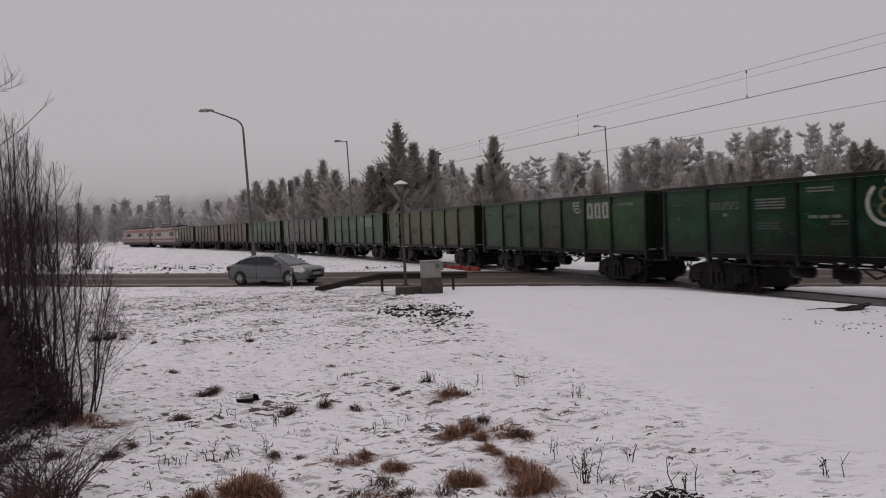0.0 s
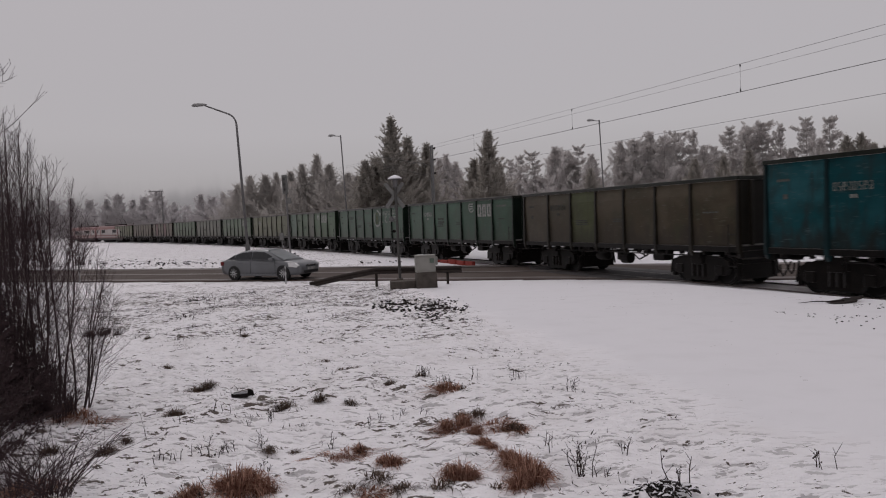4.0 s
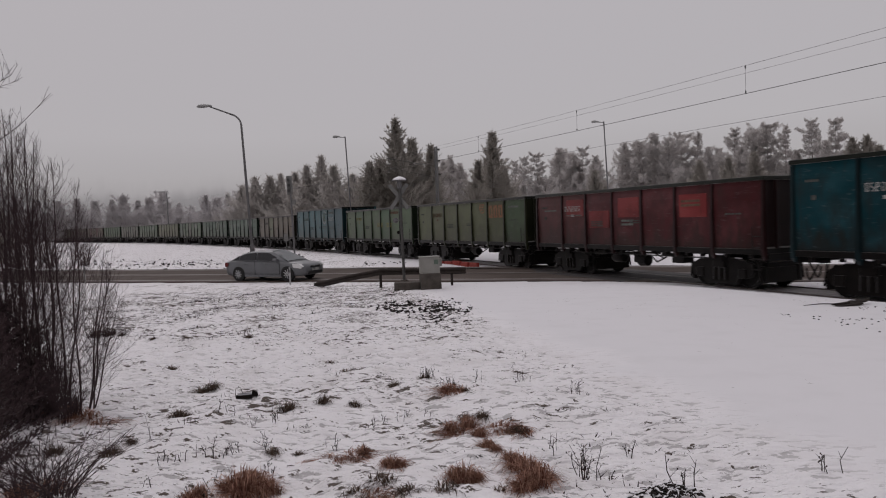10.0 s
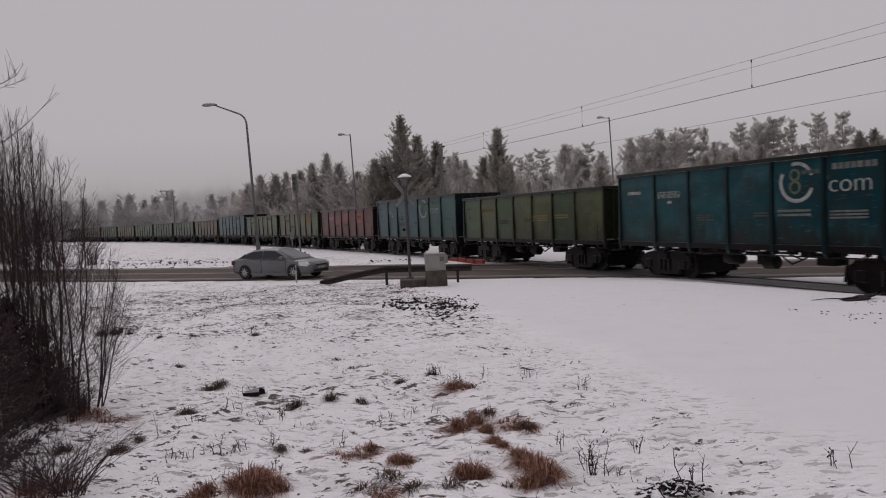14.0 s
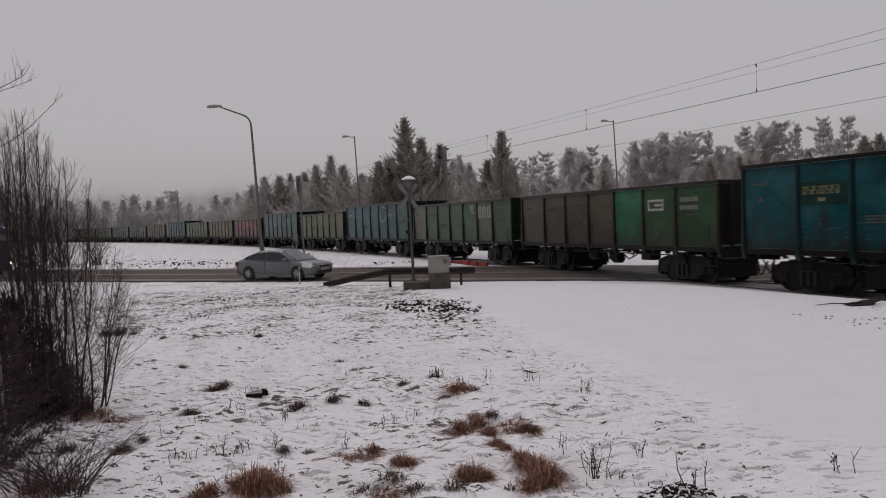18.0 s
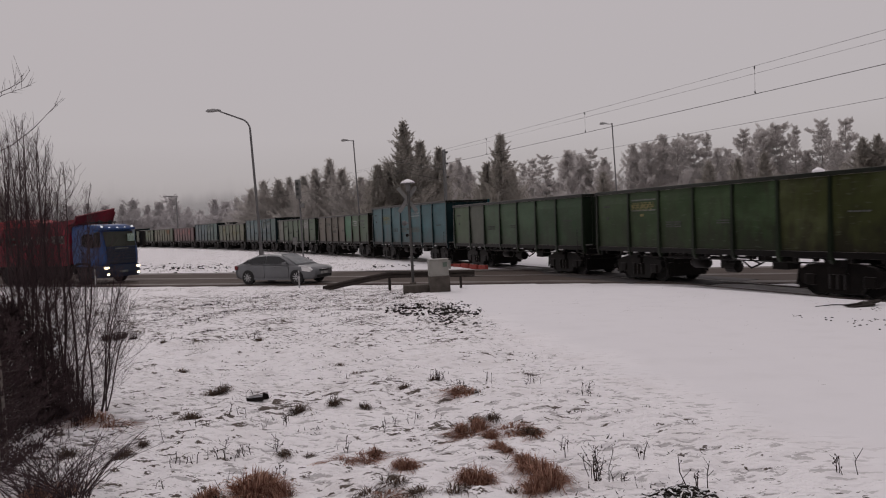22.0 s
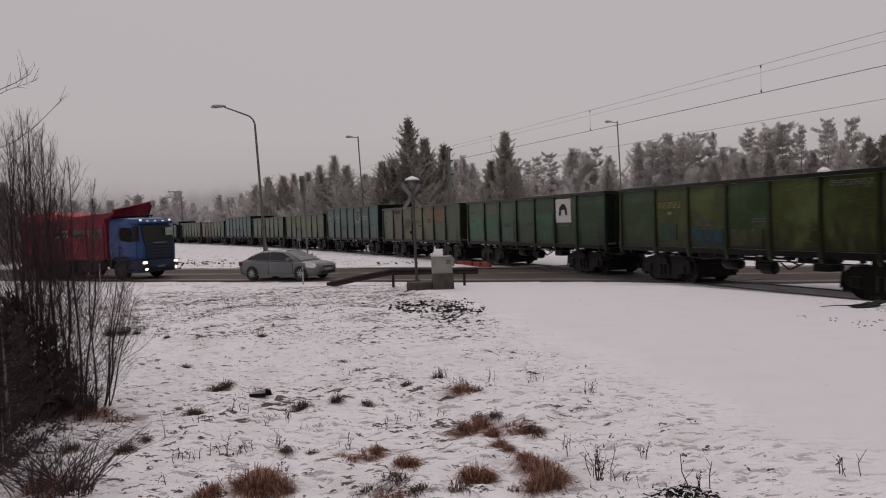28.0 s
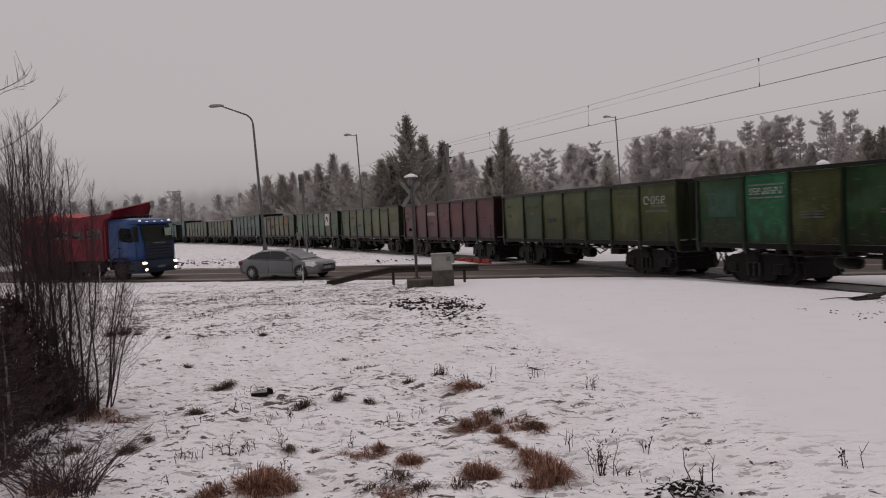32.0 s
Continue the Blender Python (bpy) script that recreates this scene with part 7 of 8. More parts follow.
def plant_saplings():
    kinds = [sapling(11, 3.2, 0.03, 46), sapling(12, 3.2, 0.05, 40, 0.46), sapling(16, 3.2, 0.04, 48, 0.34), sapling(19, 3.2, 0.06, 42, 0.42)]
    # x, y, height, lean in degrees
    rows = [(-4.70, 7.50, 3.10, 0), (-4.50, 7.45, 3.30, 1), (-4.36, 7.30, 3.20, -1), (-4.62, 7.35, 2.85, 1), (-4.55, 7.40, 3.12, 0), (-4.42, 7.36, 2.95, 0), (-4.30, 7.28, 3.10, 0), (-4.25, 7.32, 2.90, 1), (-4.20, 7.26, 2.98, -1), (-4.12, 7.30, 2.66, 2), (-4.01, 7.22, 2.45, -1),
            (-3.96, 7.26, 2.68, 0), (-3.87, 7.22, 2.46, 3), (-3.79, 7.18, 2.20, 2), (-3.80, 7.40, 1.75, 8), (-3.84, 7.50, 1.58, 11), (-4.52, 7.52, 2.52, 1), (-4.05, 7.22, 2.14, -2), (-4.75, 7.62, 2.95, 1), (-3.76, 7.40, 1.58, 10), (-3.80, 7.50, 1.30, 15),
            (-4.18, 7.34, 1.90, 2), (-4.9, 7.9, 3.2, 0), (-3.74, 7.3, 1.0, 14), (-4.4, 7.7, 1.5, 2)]
    used = set()

    def set_down(k, m, label, category, group):
        o = k if k not in used else copy_thing(k, Matrix())
        used.add(k)
        o.matrix_basis = m
        tagged(o, label, category, group)

    for i, (x, y, h, lean) in enumerate(rows):
        f = h / 3.2
        m = Matrix.Translation((x, y, ground_z(x, y) - 0.04)) @ Matrix.Rotation(radians(lean), 4, "Y") @ Matrix.Rotation(i * 2.1, 4, "Z") @ Matrix.Diagonal((f ** 0.6, f ** 0.6, f, 1))
        set_down(kinds[(i * 3 + i // 4) % 4], m, "leafless thin birch sapling growing from the snow", "sapling", "birch saplings")
    bushes = [bramble(14, 0.62, 26, 0.62), bramble(15, 0.5, 30, 0.5), bramble(18, 0.8, 22, 0.45), bramble(19, 1.25, 34, 0.55)]
    for i, (kind, x, y, f) in enumerate([(0, -2.58, 4.66, 1.0), (1, -2.72, 4.72, 0.8), (0, -2.95, 4.98, 0.9), (1, -2.80, 4.55, 0.6), (2, -3.80, 7.1, 0.8), (1, -4.1, 7.0, 0.9), (2, -4.25, 7.5, 1.0), (1, -3.05, 4.85, 0.9), (2, -5.0, 9.0, 1.2), (3, -4.05, 7.15, 0.75), (3, -3.92, 7.35, 0.7), (3, -3.78, 6.9, 0.6), (1, -7.30, 14.55, 0.62), (1, -7.02, 14.66, 0.70), (1, -6.72, 14.72, 0.52)]):
        set_down(bushes[kind], Matrix.Translation((x, y, ground_z(x, y) - 0.02)) @ Matrix.Rotation(i * 1.3, 4, "Z") @ Matrix.Scale(f, 4), "low leafless bush with thin arching shoots", "bush", "leafless bushes")
    for i, (x, y, f) in enumerate([(-25.6, 50.6, 4.6), (-28.6, 51.5, 5.4), (-31.5, 52.5, 5.6)]):
        set_down(bushes[2], Matrix.Translation((x, y, ground_z(x, y) - 0.1)) @ Matrix.Rotation(i * 1.7, 4, "Z") @ Matrix.Scale(f, 4), "tall leafless shrub beyond the road", "bush", "leafless shrubs")
    # a larger birch beside the view: only the tips of its limbs reach in
    t = thing("birch_tree", "leafless birch tree with long drooping limbs", "tree", at=pose(-5.9, 6.6, 0.6))
    rnd = random.Random(5)
    bm = B()
    tube(bm, [(0, 0, 0), (0.03, 0, 1.5), (-0.05, 0.05, 3.2), (0.0, 0.1, 5.2)], [0.07, 0.055, 0.04, 0.015], 8)
    part("trunk", bm, M_TWIG, t)
    for z, line in ((1.6, ((1.0, -0.02, 2.45), (1.82, 0.0, 2.77), (2.04, 0.0, 2.92), (2.23, 0.02, 3.11), (2.34, 0.0, 3.20))), (2.4, ((0.9, 0.0, 2.95), (1.85, 0.0, 3.31), (1.97, 0.02, 3.38), (2.05, 0.0, 3.47))), (2.3, ((0.9, 0.1, 2.9), (1.75, 0.05, 3.26), (2.06, 0.0, 3.33)))):
        pts = [Vector((0, 0.03, z))] + [Vector(q) for q in line]
        bm = B()
        tube(bm, pts, [0.0055 * (1 - 0.80 * k / (len(pts) - 1)) for k in range(len(pts))], 5)
        for k in range(12):
            i = rnd.randint(1, len(pts) - 2)
            s = pts[i].lerp(pts[i + 1], rnd.random())
            rod(bm, s, s + Vector((rnd.uniform(-0.05, 0.16), rnd.uniform(-0.12, 0.12), rnd.uniform(-0.02, 0.22))), 0.0022, 0.0010, 3, False)
        part("limb", bm, M_TWIG, t)


plant_saplings()


def spruce_bushes():
    m = needles("spruce_needles", (0.036, 0.043, 0.028), (0.078, 0.086, 0.060), 0.3)
    o = conifer(2.0, 0.02, 0.8, 21, m, 0.55, clumps=1500, blade=0.075, rise=0.15, ragged=0.55, puff=0.045, core=0.03)
    o.name = "spruce_bush"
    o.children[0].data.materials[0] = M_TWIG
    rows = [(-3.72, 5.7, 0.55), (-4.45, 6.95, 0.58), (-4.15, 6.35, 0.46), (-4.85, 7.7, 0.58), (-4.16, 7.1, 0.34), (-4.62, 7.3, 0.66), (-3.42, 5.15, 0.28), (-4.38, 7.45, 0.5)]
    for i, (x, y, f) in enumerate(rows):
        k = o if i == 0 else copy_thing(o, Matrix())
        k.matrix_basis = Matrix.Translation((x, y, ground_z(x, y) - 0.05)) @ Matrix.Rotation(i * 1.7, 4, "Z") @ Matrix.Diagonal((f * 1.1, f * 1.1, f, 1))
        tagged(k, "dark green young spruce among the saplings", "bush", "young spruces")


spruce_bushes()


def tuft_mesh(seed, r, h, n, droop=0.5):
    """Long withered blades that spring from one crown, arch over and are combed to one side, with a few still upright."""
    rnd = random.Random(seed)
    verts, faces = [], []
    wind = Vector((rnd.uniform(-0.5, 0.5), rnd.uniform(-0.5, 0.1), 0))
    for _ in range(n):
        a, q = rnd.uniform(0, 2 * math.pi), r * 0.5 * rnd.random() ** 0.7
        b = Vector((math.cos(a) * q, math.sin(a) * q, -0.02))
        a2 = a + rnd.gauss(0, 1.1)
        out = Vector((math.cos(a2), math.sin(a2), 0)) + wind
        bent = rnd.random() < droop
        L = h * rnd.uniform(0.45, 1.15) * (1 - 0.4 * q / r)
        sp = r * rnd.uniform(0.3, 1.25) if bent else r * rnd.uniform(0.05, 0.5)
        w = Vector((-out.y, out.x, 0)).normalized() * rnd.uniform(0.0016, 0.0055)
        p1 = b + out * sp * 0.25 + Vector((0, 0, L * 0.7))
        p2 = b + out * sp * 0.65 + Vector((0, 0, L * (0.85 if bent else 1.05)))
        p3 = b + out * sp * 1.05 + Vector((rnd.gauss(0, 0.015), rnd.gauss(0, 0.015), L * (rnd.uniform(0.0, 0.5) if bent else rnd.uniform(1.1, 1.5))))
        i = len(verts)
        verts += [b - w, b + w, p1 - w * 0.9, p1 + w * 0.9, p2 - w * 0.7, p2 + w * 0.7, p3]
        faces += [(i, i + 1, i + 3, i + 2), (i + 2, i + 3, i + 5, i + 4), (i + 4, i + 5, i + 6)]
    return verts, faces


def grass_tufts():
    kinds = []
    for k, (r, h, n, droop) in enumerate(((0.16, 0.15, 280, 0.7), (0.22, 0.09, 190, 0.75), (0.12, 0.13, 190, 0.6), (0.23, 0.20, 330, 0.68), (0.12, 0.085, 150, 0.7), (0.14, 0.07, 80, 0.6))):
        v, f = tuft_mesh(30 + k, r, h, n, droop)
        me = bpy.data.meshes.new("grass_tuft")
        me.from_pydata(v, [], f)
        me.materials.append(M_STRAW if k < 4 else M_DULLSTRAW)
        kinds.append(me)
    # by the slope at the foot, along the trodden strip, and farther out
    foot = [(3, -1.42, 4.70, 1.25), (3, -1.34, 4.76, 1.00), (0, -1.50, 4.73, 0.90), (3, -1.24, 4.68, 0.80), (0, -1.43, 4.97, 0.80), (5, -1.20, 4.66, 0.90), (0, -1.71, 4.60, 0.90), (2, -1.68, 4.68, 0.70), (5, -1.80, 4.63, 0.90), (5, -0.48, 4.75, 1.10), (5, -0.42, 4.71, 0.80), (5, -0.08, 4.57, 1.10), (5, 0.02, 4.58, 0.90), (5, -0.61, 4.52, 1.00), (1, -0.50, 4.49, 0.80), (5, -0.30, 4.51, 1.00), (5, -0.28, 4.47, 0.80), (1, -2.84, 4.93, 1.10), (0, -2.98, 4.83, 1.00)]
    strip_side = [(3, 0.09, 4.77, 0.95), (0, 0.04, 4.80, 0.90), (0, 0.16, 4.79, 0.80), (3, 0.49, 5.05, 0.85), (3, 0.55, 4.82, 0.95), (3, 0.57, 4.57, 0.95), (0, 0.47, 4.48, 1.00), (5, 0.33, 4.55, 1.10), (0, 0.65, 4.70, 0.70), (0, 0.45, 5.19, 0.70), (0, 0.02, 6.00, 0.80), (3, 0.16, 6.02, 0.80), (0, 0.25, 5.78, 0.90), (0, 0.30, 5.53, 0.80), (0, 0.36, 5.41, 0.60), (1, 0.45, 6.02, 1.00), (4, 0.30, 6.27, 1.00), (1, 0.09, 5.92, 0.90), (4, 0.15, 6.35, 0.90), (4, 0.58, 5.82, 1.10), (1, 0.62, 5.78, 0.80)]
    middle = [(1, -0.91, 5.40, 0.90), (1, -0.77, 5.50, 0.90), (2, -0.69, 5.54, 0.70), (0, -0.43, 5.21, 0.95), (2, -0.37, 5.20, 0.70), (2, -0.48, 5.24, 0.60), (4, -1.42, 5.61, 0.80), (4, -1.23, 5.67, 0.70), (2, -0.02, 7.44, 0.90), (1, 0.07, 7.37, 1.10), (5, 0.19, 7.41, 1.10), (4, -0.61, 8.08, 1.00), (4, -0.26, 8.60, 1.20), (4, -1.61, 7.12, 1.20), (4, -1.29, 7.24, 0.90), (4, -0.95, 7.17, 0.90)]
    out = [(4, -2.91, 8.29, 1.30), (4, -2.81, 8.40, 1.30), (4, -2.68, 6.94, 1.10), (4, -2.57, 6.88, 0.80), (4, -3.77, 13.49, 1.20), (4, -4.07, 10.35, 1.20), (4, -4.30, 10.50, 0.90), (1, -3.67, 7.11, 1.20), (1, -3.45, 6.96, 1.00), (0, -4.03, 7.54, 0.90), (1, -4.11, 7.34, 1.00), (4, -2.81, 5.77, 1.20), (4, -2.77, 6.07, 0.80), (4, -3.27, 5.79, 1.20), (4, -7.27, 14.66, 1.50), (4, -7.03, 14.78, 1.40), (4, -6.75, 14.70, 1.00), (4, -5.54, 13.33, 0.90), (4, -5.04, 13.60, 0.80), (5, -1.65, 9.93, 1.00), (5, -1.34, 9.42, 1.20), (5, -1.16, 9.46, 1.00)]
    for i, (k, x, y, f) in enumerate(foot + strip_side + middle + out):
        o = new("grass_tuft", kinds[k])
        o.matrix_basis = Matrix.Translation((x, y, ground_z(x, y) - 0.01)) @ Matrix.Rotation(i * 1.9, 4, "Z") @ Matrix.Scale(f * (0.72 if k in (0, 3) else 0.88), 4)
        tagged(o, "withered reddish-brown grass tuft poking through the snow" if k < 4 else "low dull brown grass tuft half under snow", "grass tuft", "grass tufts")


grass_tufts()


def weeds():
    """Dead stalks standing in small groups."""
    near = [(0.90, 4.91, 0.22, 2), (0.91, 4.67, 0.40, 3), (0.95, 4.72, 0.33, 3), (0.80, 5.32, 0.19, 2), (1.31, 5.12, 0.20, 3), (1.08, 4.60, 0.11, 3), (1.52, 4.50, 0.31, 2), (-2.19, 5.44, 0.14, 3), (-2.07, 5.43, 0.12, 2), (-2.03, 5.57, 0.14, 2), (-1.84, 5.48, 0.19, 2), (-1.82, 5.63, 0.16, 2), (-1.75, 5.62, 0.17, 2), (-1.55, 5.83, 0.20, 4), (-2.14, 4.86, 0.15, 1), (-1.62, 4.93, 0.15, 2), (-1.67, 4.70, 0.14, 5), (-1.79, 4.71, 0.13, 4), (-1.31, 5.14, 0.18, 3), (-0.65, 4.50, 0.09, 2), (-0.98, 5.68, 0.17, 4), (-0.68, 5.49, 0.16, 4), (2.48, 4.62, 0.28, 2)]
    middle = [(1.29, 7.23, 0.22, 3), (1.37, 7.21, 0.18, 3), (-0.19, 6.50, 0.13, 1), (-0.40, 6.64, 0.13, 2), (-0.50, 6.44, 0.13, 2), (-1.66, 6.71, 0.23, 4), (-1.65, 7.05, 0.14, 8), (-1.30, 7.32, 0.09, 12), (-0.99, 7.20, 0.09, 8), (-0.67, 6.32, 0.14, 4), (-0.63, 6.46, 0.12, 3), (-2.30, 6.91, 0.17, 1), (-2.03, 6.76, 0.14, 2), (-1.77, 6.61, 0.13, 2), (-2.47, 6.61, 0.08, 5), (0.33, 7.98, 0.20, 3), (0.04, 7.72, 0.17, 8), (0.25, 7.40, 0.15, 4), (-0.58, 8.14, 0.12, 5)]
    far = [(0.84, 7.89, 0.17, 6), (1.51, 8.83, 0.18, 1), (-0.22, 8.49, 0.21, 14), (-0.27, 8.50, 0.15, 8), (-2.48, 8.00, 0.12, 6), (-2.33, 7.82, 0.23, 1), (-7.17, 14.45, 0.20, 14), (-7.07, 14.60, 0.23, 14), (-6.96, 14.76, 0.21, 12), (-6.75, 14.70, 0.18, 8), (-5.54, 13.33, 0.16, 5), (-5.86, 13.57, 0.14, 5), (-4.88, 13.15, 0.16, 4), (-4.51, 18.52, 0.19, 5), (-4.34, 18.77, 0.15, 4), (-6.52, 20.14, 0.16, 3), (-3.97, 13.72, 0.27, 3), (-3.92, 14.15, 0.14, 5), (0.85, 8.97, 0.13, 1), (1.16, 7.53, 0.06, 2), (-1.26, 9.40, 0.08, 5), (-1.65, 9.93, 0.07, 5)]
    rnd = random.Random(8)
    for x, y, h, n in near + middle + far:
        h *= 0.8
        bm = B()
        for _ in range(n + (2 if h > 0.2 else 1)):
            a = Vector((rnd.gauss(0, 0.04), rnd.gauss(0, 0.04), -0.02))
            L = h * rnd.uniform(0.4, 1.1)
            b = a + Vector((rnd.gauss(0, 0.18) * L, rnd.gauss(0, 0.18) * L, L))
            mid = a.lerp(b, 0.5) + Vector((rnd.gauss(0, 0.07), rnd.gauss(0, 0.07), 0)) * L
            w = rnd.uniform(0.0022, 0.0050) * (1.15 if h > 0.2 else 0.95)
            tube(bm, [a, mid, b], [w, w * 0.8, w * 0.45], 4)
            # side shoots, some with a withered bud
            for k in range(rnd.randint(1, 4) if h > 0.12 else rnd.randint(0, 1)):
                u = rnd.uniform(0.3, 0.9)
                s = a.lerp(mid, u * 2) if u < 0.5 else mid.lerp(b, u * 2 - 1)
                e = s + Vector((rnd.gauss(0, 0.16) * L, rnd.gauss(0, 0.16) * L, L * rnd.uniform(0.1, 0.3)))
                rod(bm, s, e, 0.0022, 0.0012, 4, False)
                if rnd.random() < 0.45:
                    bmesh.ops.create_icosphere(bm, subdivisions=1, radius=1.0, matrix=Matrix.Translation(e) @ Matrix.Diagonal((0.005, 0.005, 0.008, 1)))
        o = part("weed_stalks", bm, M_STALK)
        o.location = (x, y, ground_z(x, y))
        tagged(o, "dry dark weed stalks standing in the snow", "weeds", "weed stalks", "stuff")


weeds()


def clods(name, label, category, cx, cy, rx, ry, n, s0, s1, seed, lift=0.05):
    """A heap of small dark lumps."""
    rnd = random.Random(seed)
    bm = B()
    for _ in range(n):
        u, v = rnd.gauss(0, 0.45), rnd.gauss(0, 0.45)
        x, y = cx + u * rx, cy + v * ry
        s = rnd.uniform(s0, s1)
        z = ground_z(x, y) + lift * math.exp(-(u * u + v * v) * 2) + s * 0.2
        m = Matrix.Translation((x, y, z)) @ Euler((rnd.gauss(0, 0.35), rnd.gauss(0, 0.35), rnd.uniform(0, 6))).to_matrix().to_4x4() @ Matrix.Diagonal((s * rnd.uniform(0.8, 1.9), s, s * rnd.uniform(0.3, 0.6), 1))
        bmesh.ops.create_icosphere(bm, subdivisions=1, radius=0.5, matrix=m)
    return tagged(part(name, bm, M_SOIL), label, category, kind="stuff")


clods("soil_heap", "low heap of dark frozen soil lumps in the snow", "soil heap", -0.15, 17.0, 0.74, 3.2, 480, 0.02, 0.08, 3, 0.0)
clods("soil_heap", "scattered dark frozen soil lumps in the snow", "soil heap", -1.25, 18.6, 0.75, 1.6, 150, 0.025, 0.10, 4, 0.0)


def brush_pile():
    """Dark sticks thrown together, with snow lodged on them."""
    rnd = random.Random(52)
    x, y = 1.36, 4.38
    o = thing("brush_pile", "low pile of dark sticks half under snow", "brush pile", at=pose(x, y, ground_z(x, y)))
    bm, white = B(), B()
    for _ in range(150):
        c = Vector((rnd.gauss(0, 0.10), rnd.gauss(0, 0.045), 0.0))
        c.z = 0.07 * math.exp(-(c.x / 0.16) ** 2 - (c.y / 0.09) ** 2) * rnd.uniform(0.3, 1.1)
        a, L = rnd.uniform(0, math.pi), rnd.uniform(0.012, 0.045)
        d = Vector((math.cos(a), math.sin(a), rnd.gauss(0, 0.22))) * L
        mid = c + Vector((rnd.gauss(0, 0.006), rnd.gauss(0, 0.006), 0.008))
        r = rnd.uniform(0.004, 0.009)
        tube(bm, [c - d, mid, c + d], [r, r, r * 0.6], 5)
        if rnd.random() < 0.55:
            tube(white, [c - d * 0.7 + Vector((0, 0, r)), mid + Vector((0, 0, r * 1.2)), c + d * 0.7 + Vector((0, 0, r))], [r * 0.5, r * 0.9, r * 0.5], 5)
    tagged(part("stick_tangle", bm, M_SOIL, o), kind="stuff")
    tagged(part("lodged_snow", white, M_SNOWCAP, o), kind="stuff")


brush_pile()


def scrap():
    x, y = -2.14, 7.46
    o = thing("scrap_board", "small broken dark board with snow on it", "scrap", at=pose(x, y, ground_z(x, y) + 0.02, 0, 0, 12))
    bm = B()
    box(bm, -0.11, 0.06, -0.03, 0.03, -0.02, 0.022, 0.006)
    b = part("board", bm, M_SOIL, o)
    bm = B()
    box(bm, -0.09, 0.055, -0.02, 0.03, 0.023, 0.038, 0.006)
    part("snow_cap", bm, M_SNOWCAP, b)
    bm = B()
    slab(bm, [(0.03, -0.02), (0.12, -0.02), (0.11, 0.03), (0.06, 0.05)], 0.06, 0.08)
    part("splinter", bm, M_SOIL, o)


scrap()

clods("soil_heap", "dark soil lumps beside the railway", "soil heap", 7.25, 12.3, 0.55, 1.2, 46, 0.010, 0.045, 7, -0.01)
clods("soil_heap", "few dark soil crumbs in the smooth snow", "soil heap", 6.62, 13.6, 0.13, 0.22, 10, 0.012, 0.05, 9, -0.01)
clods("soil_heap", "dark crumbs strewn in the snow by the broken boards", "soil heap", 8.75, 14.2, 0.45, 0.8, 30, 0.010, 0.045, 12, -0.01)
for bx, by in ((-23, 51.0), (-19.0, 49.2), (-15.2, 47.4), (-12.0, 46.0), (-28, 53.5)):
    clods("soil_heap", "dark dirty clumps in the snow bank beyond the road", "soil heap", bx, by, 4.0, 4.2, 70, 0.04, 0.19, 20 - int(bx), -0.02)
clods("soil_heap", "dark soil lumps on the bank beyond the road", "soil heap", -3.4, 41.5, 1.6, 0.9, 16, 0.06, 0.18, 8, 0.03)


def broken_boards():
    """Broken ends of boards and a long splinter, lying splayed on the snow."""
    x, y = 8.68, 15.0
    o = thing("broken_boards", "dark broken boards lying splayed beside the rails", "boards", at=pose(x, y, ground_z(x, y) + 0.015))
    for dx, dy, dz, a, L, w in ((-0.10, -0.06, 0.0, 4, 0.40, 0.04), (0.08, 0.02, 0.015, 12, 0.46, 0.025), (0.18, 0.10, 0.025, 8, 0.40, 0.02), (0.04, 0.16, 0.005, 18, 0.30, 0.025)):
        bm = B()
        slab(bm, [(-L / 2, 0.0), (-L / 2 + 0.06, 0.014), (L / 2 - 0.03, 0.018), (L / 2, 0.008), (L / 2 - 0.05, -0.008), (-L / 2 + 0.1, -0.010)], -w, w)
        p = part("board", bm, M_SOIL, o)
        p.location, p.rotation_euler, p.scale = (dx * 0.55, dy * 0.7, dz * 0.7), (0, radians(-4), radians(a)), (0.5, 0.6, 0.5)
    bm = B()
    tube(bm, [(-0.42, 0.10, -0.005), (-0.28, 0.06, 0.004), (-0.10, 0.0, 0.008)], [0.002, 0.004, 0.005], 5)
    part("splinter", bm, M_SOIL, o)


scrap()

clods("soil_heap", "dark soil lumps beside the railway", "soil heap", 7.25, 12.3, 0.55, 1.2, 46, 0.010, 0.045, 7, -0.01)
clods("soil_heap", "few dark soil crumbs in the smooth snow", "soil heap", 6.62, 13.6, 0.13, 0.22, 10, 0.012, 0.05, 9, -0.01)
clods("soil_heap", "dark crumbs strewn in the snow by the broken boards", "soil heap", 8.75, 14.2, 0.45, 0.8, 30, 0.010, 0.045, 12, -0.01)
for bx, by in ((-23, 51.0), (-19.0, 49.2), (-15.2, 47.4), (-12.0, 46.0), (-28, 53.5)):
    clods("soil_heap", "dark dirty clumps in the snow bank beyond the road", "soil heap", bx, by, 4.0, 4.2, 70, 0.04, 0.19, 20 - int(bx), -0.02)
clods("soil_heap", "dark soil lumps on the bank beyond the road", "soil heap", -3.4, 41.5, 1.6, 0.9, 16, 0.06, 0.18, 8, 0.03)


